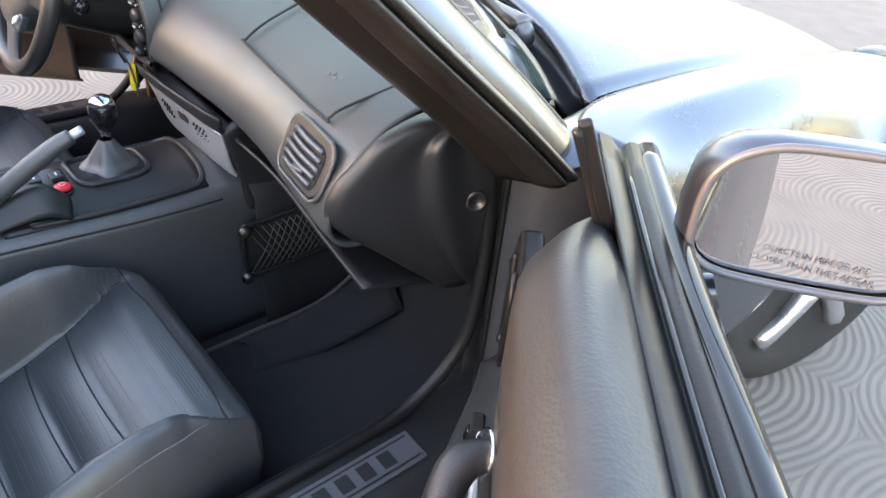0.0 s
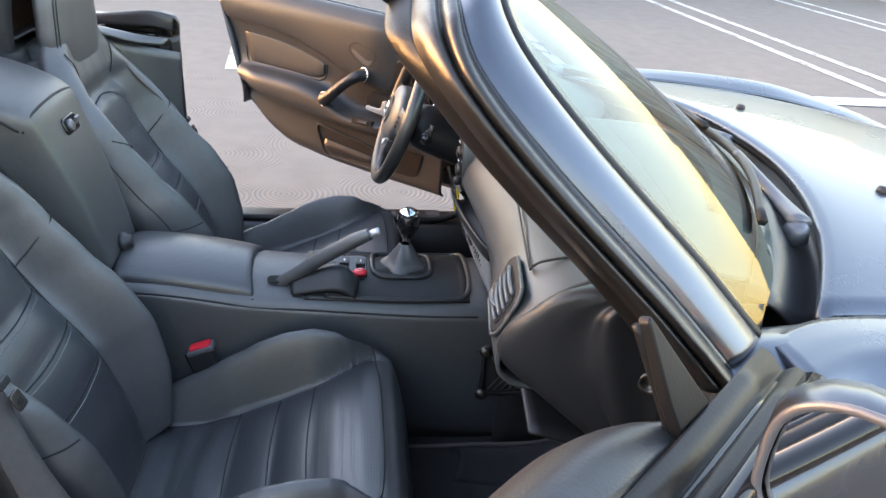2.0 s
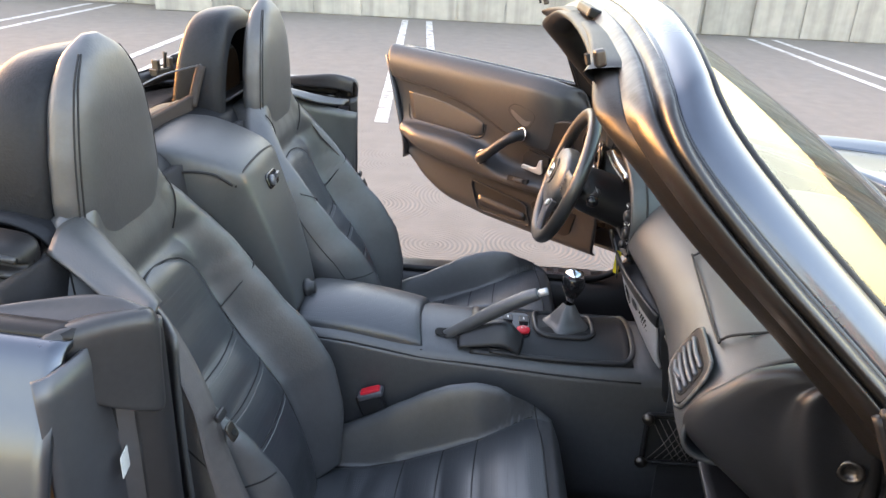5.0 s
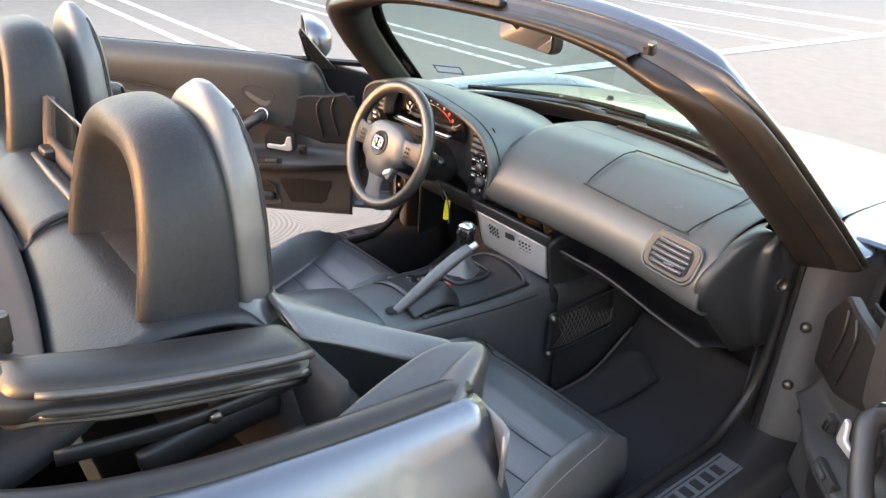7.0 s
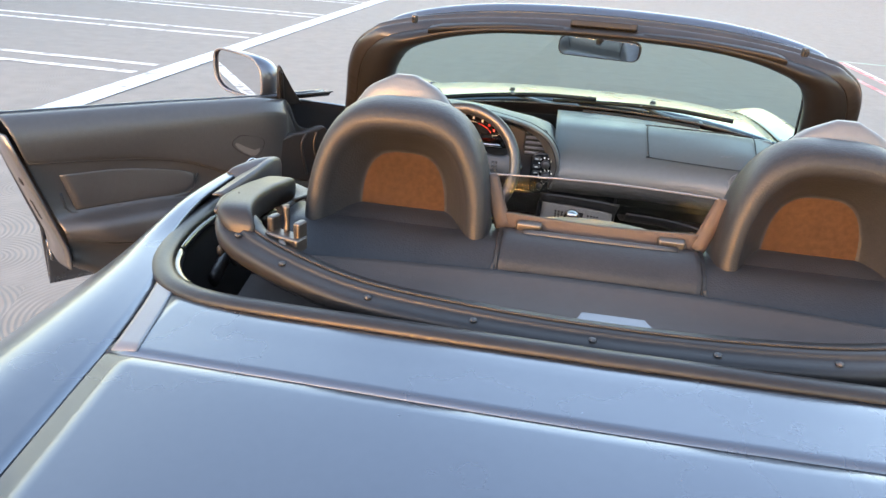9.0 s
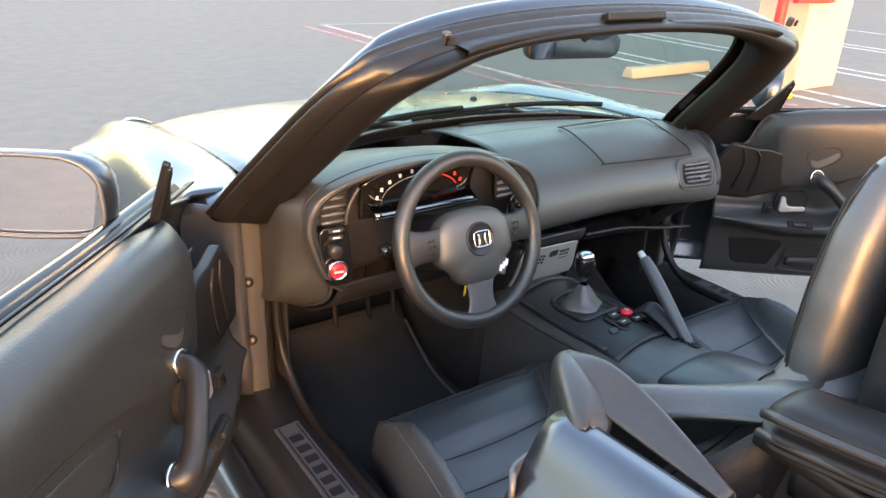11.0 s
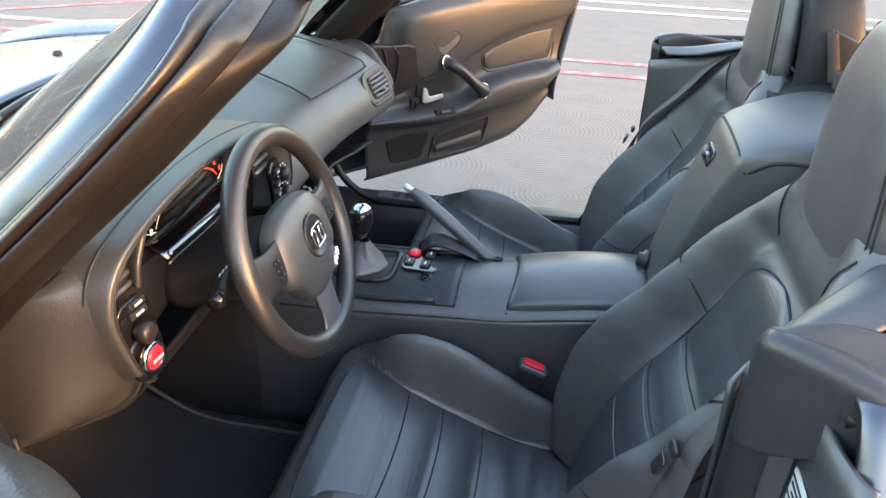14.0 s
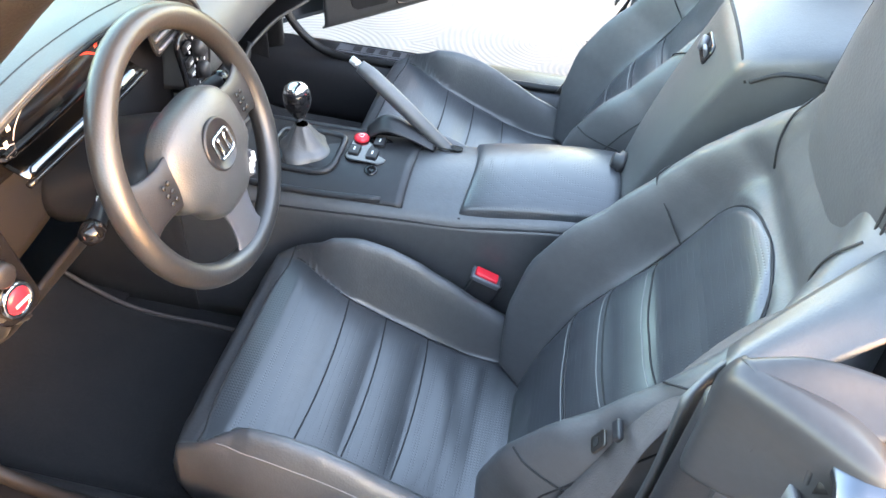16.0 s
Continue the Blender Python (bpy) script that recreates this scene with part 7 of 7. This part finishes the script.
for z, y0, x0 in ((0.845, 0.226, 0.585), (0.825, 0.224, 0.622), (0.80, 0.220, 0.640), (0.765, 0.220, 0.645), (0.72, 0.222, 0.634), (0.665, 0.225, 0.609), (0.635, 0.230, 0.592), (0.600, 0.252, 0.588), (0.570, 0.290, 0.594), (0.545, 0.35, 0.612), (0.530, 0.42, 0.63)):
    rows_c.append([(-x0, y0 + 0.010, z), (-x0 - 0.005, y0 + 0.03, z), (-0.667, y0 + 0.085, min(z, 0.80)), (-0.666, max(y0 + 0.14, 0.40), min(z, 0.775)), (-0.655, 0.52, min(z, 0.755))])
surf("driver_dash_end", rows_c, M_DASH, car, 30, 20, thick=0.006, label="black moulded end of the dashboard")
lathe("end_plug", [(0.016, 0), (0.016, 0.003), (0.011, 0.004), (0.009, -0.002), (0.001, -0.002)], (-0.666, 0.352, 0.694), (-1, 0, 0), M_PLASTIC, car, 20, "round access plug")

# ---- steering column and wheel ----
SC = Vector((-0.350, 0.107, 0.738))
TILT = radians(19)
ax = Vector((0, -math.cos(TILT), math.sin(TILT)))          # towards the driver
up = Vector((0, math.sin(TILT), math.cos(TILT)))
rt = Vector((1, 0, 0))


def sw(u, v, w=0.0):
    return tuple(SC + rt * u + up * v + ax * w)


column = surf("steering_column", [[sw(0.075 * math.cos(a) * k, 0.055 * math.sin(a) * k - 0.01, -d) for a in np.linspace(0, 2 * math.pi, 14, endpoint=False)] for d, k in ((0.035, 0.85), (0.06, 1.0), (0.12, 1.05), (0.20, 1.1))], M_PLASTIC, car, 12, 28, cv=True, caps=True, label="black steering column shroud")
for sg in (-1, 1):
    tube("column_stalk", [sw(sg * 0.06, 0.01, -0.075), sw(sg * 0.12, 0.015, -0.06), sw(sg * 0.168, 0.01, -0.045)], [0.008, 0.008, 0.013], M_PLASTIC, column, 8, 12)
    lathe("stalk_end", [(0.013, 0), (0.014, 0.010), (0.010, 0.02), (0.002, 0.021)], sw(sg * 0.160, 0.01, -0.047), tuple(rt * sg), M_GLOSSBLACK, column, 14)
    for k in range(4):
        block("stalk_mark", sw(sg * (0.095 + 0.010 * k), 0.024, -0.060), (0.004, 0.001, 0.006), M_WHITEMARK, column, (17, 0, 0), 0.0002)
R = 0.161
wheel_ = tube("steering_wheel", [sw(R * math.cos(a), R * math.sin(a), 0.0) for a in np.linspace(0, 2 * math.pi, 24, endpoint=False)], 0.0165, M_RIMLEATHER, car, 14, 72, closed=True, label="black leather three-spoke steering wheel")
hub_rows = []
for k, w in ((1.0, -0.012), (1.0, 0.004), (0.93, 0.018), (0.70, 0.027), (0.40, 0.031), (0.05, 0.032)):
    ring = []
    for a in np.linspace(0, 2 * math.pi, 24, endpoint=False):
        ca, sa = math.cos(a), math.sin(a)
        rx = 0.090 if sa > -0.3 else 0.068
        ring.append(sw(k * rx * np.sign(ca) * abs(ca) ** 0.7, k * (0.068 if sa > 0 else 0.086) * np.sign(sa) * abs(sa) ** 0.75 - 0.004, w))
    hub_rows.append(ring)
surf("airbag_hub", hub_rows, M_DASH, wheel_, 24, 60, cv=True, caps=True, label="grained black airbag hub")
for sg in (-1, 1):
    surf("spoke", [[sw(sg * x, y, w) for x, y, w in ((0.070, 0.040, 0.012), (0.105, 0.036, 0.008), (0.135, 0.042, 0.004), (0.156, 0.058, 0.0))], [sw(sg * x, y, w) for x, y, w in ((0.070, 0.010, 0.018), (0.105, 0.010, 0.014), (0.135, 0.008, 0.010), (0.152, 0.010, 0.006))], [sw(sg * x, y, w) for x, y, w in ((0.068, -0.030, 0.012), (0.100, -0.024, 0.008), (0.135, -0.026, 0.004), (0.153, -0.043, 0.0))], [sw(sg * x, y, w) for x, y, w in ((0.068, -0.01, -0.008), (0.105, 0.0, -0.010), (0.135, 0.0, -0.010), (0.152, 0.0, -0.010))]], M_PLASTIC, wheel_, 18, 16, cu=True, label="black side spoke")
    for i in range(3):
        for j in range(2):
            lathe("spoke_button", [(0.0032, 0), (0.003, 0.0016), (0.0005, 0.002)], sw(sg * (0.098 + 0.010 * j), 0.016 - 0.011 * i, 0.0165), tuple(ax), M_GLOSSBLACK, wheel_, 8)
surf("lower_spoke", [[sw(x, y, w) for x, y, w in ((-0.040, -0.068, 0.010), (-0.030, -0.105, 0.008), (-0.036, -0.140, 0.004), (-0.060, -0.150, 0.0))], [sw(x, y, w) for x, y, w in ((0, -0.070, 0.020), (0, -0.105, 0.015), (0, -0.140, 0.010), (0, -0.156, 0.006))], [sw(x, y, w) for x, y, w in ((0.040, -0.068, 0.010), (0.030, -0.105, 0.008), (0.036, -0.140, 0.004), (0.060, -0.150, 0.0))], [sw(x, y, w) for x, y, w in ((0, -0.070, -0.008), (0, -0.105, -0.010), (0, -0.140, -0.010), (0, -0.152, -0.010))]], M_SATIN, wheel_, 18, 16, cu=True, label="satin lower spoke")
block("spoke_switch_panel", sw(0.052, -0.062, 0.012), (0.030, 0.014, 0.036), M_SATIN, wheel_, (-17, 25, 0), 0.003, label="grey button panel")
for i in range(3):
    block("spoke_switch", sw(0.046 + 0.008 * i, -0.066 + 0.004 * i, 0.0225), (0.006, 0.004, 0.014), M_WHITEMARK, wheel_, (-17, 25, 0), 0.001)
lathe("badge_disc", [(0.034, 0), (0.034, 0.003), (0.031, 0.005), (0.030, 0.003), (0.001, 0.0035)], sw(0, 0.002, 0.030), tuple(ax), M_PLASTIC, wheel_, 40, "round black badge recess")
badge = [sw(a, b + 0.002, 0.0365) for a, b in rounded(0.034, 0.030, 0.007)]
tube("badge", [(p[0] + (0.10 * (p[0] - SC.x) * (1 if p[2] > SC.z else -1)), p[1], p[2]) for p in badge], 0.0022, M_CHROME, wheel_, 6, 60, closed=True, label="plain chrome badge frame")
for sg in (-1, 1):
    tube("badge_bar", [sw(sg * 0.0085, 0.013, 0.0365), sw(sg * 0.0065, 0.002, 0.0365), sw(sg * 0.0085, -0.010, 0.0365)], 0.0024, M_CHROME, wheel_, 6, 8)
# key with yellow tag hanging from the column
key = tube("ignition_key", [(-0.262, 0.222, 0.640), (-0.257, 0.228, 0.615), (-0.254, 0.238, 0.590)], 0.005, M_STEEL, car, 6, 8, label="ignition key with yellow tag")
prism("yellow_key_tag", rounded(0.016, 0.062, 0.004), ((-0.250, 0.246, 0.558), (0.8, 0.6, 0), (0.10, 0, 1)), 0.002, M_YELLOW, key, 0.0006, "yellow plastic key tag")
tube("key_cord", [(-0.256, 0.230, 0.620), (-0.240, 0.238, 0.59), (-0.236, 0.244, 0.55), (-0.238, 0.246, 0.52)], 0.0022, M_SATIN, key, 6, 12)

# ---- footwells ----
for s in sides():
    fm = surf("floor_mat", [[(x, y, z) for y, z in ((0.08, 0.178), (0.25, 0.180), (0.42, 0.190), (0.56, 0.26), (0.62, 0.33))] for x in (0.20, 0.30, 0.45, 0.56)], M_CARPET, car, 14, 20, thick=0.010, label="black carpet floor mat")
    tube("mat_edge", [(0.20, 0.08, 0.184), (0.20, 0.25, 0.187), (0.20, 0.42, 0.197), (0.20, 0.58, 0.29)], 0.005, M_BELT, fm, 6, 20)
surf("footwell_hump", [[(0.20, 0.20, 0.18), (0.24, 0.22, 0.20), (0.30, 0.2, 0.182)], [(0.21, 0.35, 0.185), (0.26, 0.36, 0.215), (0.33, 0.34, 0.19)], [(0.22, 0.52, 0.24), (0.28, 0.52, 0.27), (0.36, 0.50, 0.24)]], M_CARPET, car, 12, 12, thick=0.004, label="raised carpet fold in the footwell")
for x, w in ((-0.30, 0.055), (-0.40, 0.06), (-0.22, 0.05)):
    pd = block("pedal", (x, 0.60, 0.28), (w, 0.012, 0.07), M_RUBBER, car, (-30, 0, 0), 0.005, label="black rubber pedal")
    tube("pedal_arm", [(x, 0.605, 0.30), (x, 0.62, 0.40), (x, 0.61, 0.50)], 0.008, M_RUBBER, pd, 6, 8)

# inspection sticker inside the windscreen
q0, q1, q2 = Vector(ws(-0.86, 0.16)), Vector(ws(-0.74, 0.16)), Vector(ws(-0.86, 0.23))
uu, vv2 = (q1 - q0).normalized(), (q2 - q0).normalized()
nn = uu.cross(vv2).normalized()
so = q0 + uu * 0.035 + vv2 * 0.018 - nn * 0.004
tube("windscreen_sticker", [tuple(so + uu * a + vv2 * b) for a, b in rounded(0.086, 0.036, 0.003)], 0.0018, M_BLUE, car, 6, 60, closed=True, label="small blue-bordered sticker on the windscreen")

# ---- parking deck ----
def flat(name, pts, z, material, label, cat=""):
    ob = emit(name, [(x, y, z) for x, y in pts], [tuple(range(len(pts)))], material, None, label, smooth=False)
    tagged(ob, label, cat, kind="structure")
    return ob


flat("ground", [(-300, -300), (300, -300), (300, 300), (-300, 300)], 0.0, M_GROUND, "pale grey-beige concrete parking deck with swirled finish", "ground")


def stripe(name, a, b, w, material, label, group, z=0.004):
    a, b = Vector((*a, 0)), Vector((*b, 0))
    n = (b - a).normalized().cross(Vector((0, 0, 1))) * (w / 2)
    k = max(2, int((b - a).length / 0.5))
    V, F = [], []
    for i in range(k + 1):
        p = a + (b - a) * i / k
        V += [(p.x - n.x, p.y - n.y, z), (p.x + n.x, p.y + n.y, z)]
    F = [(2 * i, 2 * i + 1, 2 * i + 3, 2 * i + 2) for i in range(k)]
    ob = emit(name, V, F, material, None, label, smooth=False)
    return tagged(ob, label, "road marking", group, "structure")


for y in (-11.5, -8.9, -6.35, -3.7, -0.95, 1.69, 4.18, 6.67, 9.17, 11.67, 14.17):
    for d in (0.0, 0.40):
        stripe("stall_line", (-11.2, y + d - (0.55 if y < 0 else 0.0)), (-3.86, y + d + (0.10 if y < 0 else 0.0)), 0.10, M_LINE, "worn white parking stall line", "white stall lines")
stripe("aisle_line", (-3.60, 0.3), (-4.02, 40), 0.23, M_LINEBLUE, "pale blue painted aisle line", "aisle lines", 0.008)
flat("arrow_head", [(-2.298, 1.965), (-1.846, 1.154), (-1.438, 1.963)], 0.004, M_LINE, "white painted direction arrow head", "road marking")
flat("arrow_shaft", [(-2.027, 2.192), (-1.728, 2.158), (-1.765, 3.150), (-2.067, 3.165)], 0.004, M_LINE, "white painted direction arrow shaft", "road marking")
stripe("fire_lane_line", (3.78, 9.3), (3.70, -4.0), 0.07, M_LINERED, "faded red fire lane line", "red lines")
stripe("fire_lane_line", (3.52, 9.3), (3.36, -4.0), 0.07, M_LINERED, "faded red fire lane line", "red lines")
stripe("fire_lane_edge", (3.85, 9.3), (3.79, 2.2), 0.05, M_LINE, "thin white edge line", "red lines")
stripe("fire_lane_line", (4.85, 2.85), (3.80, 2.35), 0.08, M_LINERED, "faded red hatch line", "red lines")
stripe("fire_lane_line", (5.30, 2.60), (3.85, 4.50), 0.08, M_LINERED, "faded red hatch line", "red lines")
stripe("green_line", (3.8, 9.4), (12.0, 8.55), 0.10, M_LINEGREEN, "faded green line", "green lines")
for x0, x1 in ((6.00, 5.40), (6.38, 5.78), (8.10, 7.10), (8.45, 7.45), (10.6, 9.6), (10.95, 9.95), (13.2, 12.2)):
    stripe("stall_line", (x0, 9.0), (x1, -4.0), 0.09, M_LINE, "worn white parking stall line", "white stall lines")


def wheel_stop(x0, x1, y):
    prof = [(-0.075, 0.0), (-0.07, 0.05), (-0.045, 0.11), (0.045, 0.11), (0.07, 0.05), (0.075, 0.0)]
    V = [(x, y + a, b) for x in (x0, x1) for a, b in prof]
    F = [tuple(range(6)), tuple(range(6, 12))] + [(i, i + 1, 7 + i, 6 + i) for i in range(5)] + [(0, 5, 11, 6)]
    ob = emit("wheel_stop", V, F, M_STOP, None, "tan concrete wheel stop on the deck", bevel=0.012)
    return tagged(ob, "", "wheel stop", "wheel stops")


wheel_stop(4.85, 6.15, 4.25)
wheel_stop(4.95, 6.15, 1.38)

# far parapet wall with pilasters
wall = emit("parapet_wall", [(x, y, z) for x in (-12.0, -11.55) for y in (-40, 42) for z in (0, 2.2)], [(0, 1, 3, 2), (4, 5, 7, 6), (0, 1, 5, 4), (2, 3, 7, 6), (1, 3, 7, 5), (0, 2, 6, 4)], M_WALL, None, smooth=False)
tagged(wall, "streaked grey board-marked concrete parapet wall", "wall", kind="structure")
for y in np.arange(-39.6, 41.5, 0.82):
    block("wall_board", (-11.542, float(y), 1.10), (0.03, 0.775, 2.18), M_WALL, wall, (0, 0, 0), 0.004)
for y in (2.72, 10.4, -5.1, -12.8):
    block("pilaster", (-11.15, y, 1.14), (0.8, 0.95, 2.28), M_WALL, wall, (0, 0, 0), 0.02, label="concrete pilaster")

# unseen plain walls added ahead, behind and on the far side to cut horizon glow
for nm, (xa, xb, ya, yb) in (("wall_north", (-11.55, 44.0, 42.0, 42.4)), ("wall_east", (44.0, 44.4, -40.0, 42.4)), ("wall_south", (-11.55, 44.0, -40.4, -40.0))):
    far = emit(nm, [(x, y, z) for x in (xa, xb) for y in (ya, yb) for z in (0, 3.2)], [(0, 1, 3, 2), (4, 5, 7, 6), (0, 1, 5, 4), (2, 3, 7, 6), (1, 3, 7, 5), (0, 2, 6, 4)], M_WALL, None, smooth=False)
    tagged(far, "unseen plain concrete wall added to block the horizon glow", "wall", kind="structure")

# red framed stand beside the pale pillar
pil = block("pillar", (6.3, 3.30, 1.5), (0.78, 0.55, 3.0), M_STOP, None, (0, 0, 0), 0.02)
tagged(pil, "pale beige concrete pillar on the deck", "pillar")
post = tube("red_post", [(5.51, 3.08, 0.0), (5.51, 3.08, 2.0)], 0.05, M_REDPAINT, None, 12, 4)
tagged(post, "red painted steel post with a yellow foot", "post")
lathe("yellow_foot", [(0.26, 0.0), (0.24, 0.05), (0.1, 0.09), (0.06, 0.1)], (5.51, 3.08, 0.0), (0, 0, 1), M_YELLOW, post, 20)
fr = block("red_frame", (5.90, 3.00, 0.9), (0.66, 0.06, 0.10), M_REDPAINT, pil, (0, 0, 0), 0.01, label="red painted frame")
for dx in (-0.30, 0.30):
    block("frame_upright", (5.90 + dx, 3.00, 1.25), (0.10, 0.06, 0.7), M_REDPAINT, fr, (0, 0, 0), 0.01)


# far row of trees ahead of the car, beyond the deck
rng = random.Random(7)
V, F = [], []
for k in range(16):
    az = radians(22 + 3.5 * k + rng.uniform(-1.2, 1.2))
    r = rng.uniform(46, 60)
    cx, cy, h, w = r * math.sin(az), r * math.cos(az), rng.uniform(8.5, 14.5), rng.uniform(2.6, 4.4)
    base = len(V)
    V += [(cx - 0.2, cy, -0.5), (cx + 0.2, cy, -0.5), (cx + 0.12, cy, h * 0.6), (cx - 0.12, cy, h * 0.6), (cx, cy - 0.2, -0.5), (cx, cy + 0.2, -0.5), (cx, cy + 0.12, h * 0.6), (cx, cy - 0.12, h * 0.6)]
    F += [(base, base + 1, base + 2, base + 3), (base + 4, base + 5, base + 6, base + 7)]
    for q in range(170):
        u, v2, t = rng.uniform(0, 2 * math.pi), rng.uniform(-1, 1), rng.random() ** 0.4
        s_ = math.sqrt(1 - v2 * v2) * t
        p = Vector((cx + w * s_ * math.cos(u), cy + w * s_ * math.sin(u), h * 0.62 + h * 0.40 * v2 * t))
        e1 = Vector((rng.uniform(-1, 1), rng.uniform(-1, 1), rng.uniform(-1, 1))).normalized() * rng.uniform(0.3, 0.7)
        e2 = e1.orthogonal().normalized() * rng.uniform(0.25, 0.5)
        base = len(V)
        V += [tuple(p - e1), tuple(p + e2), tuple(p + e1), tuple(p - e2)]
        F.append((base, base + 1, base + 2, base + 3))
me = bpy.data.meshes.new("far_trees")
me.from_pydata(V, [], F)
me.materials.append(M_TREE)
tagged(new("far_trees", me), "far row of dark leafy trees beyond the deck", "trees", kind="stuff")
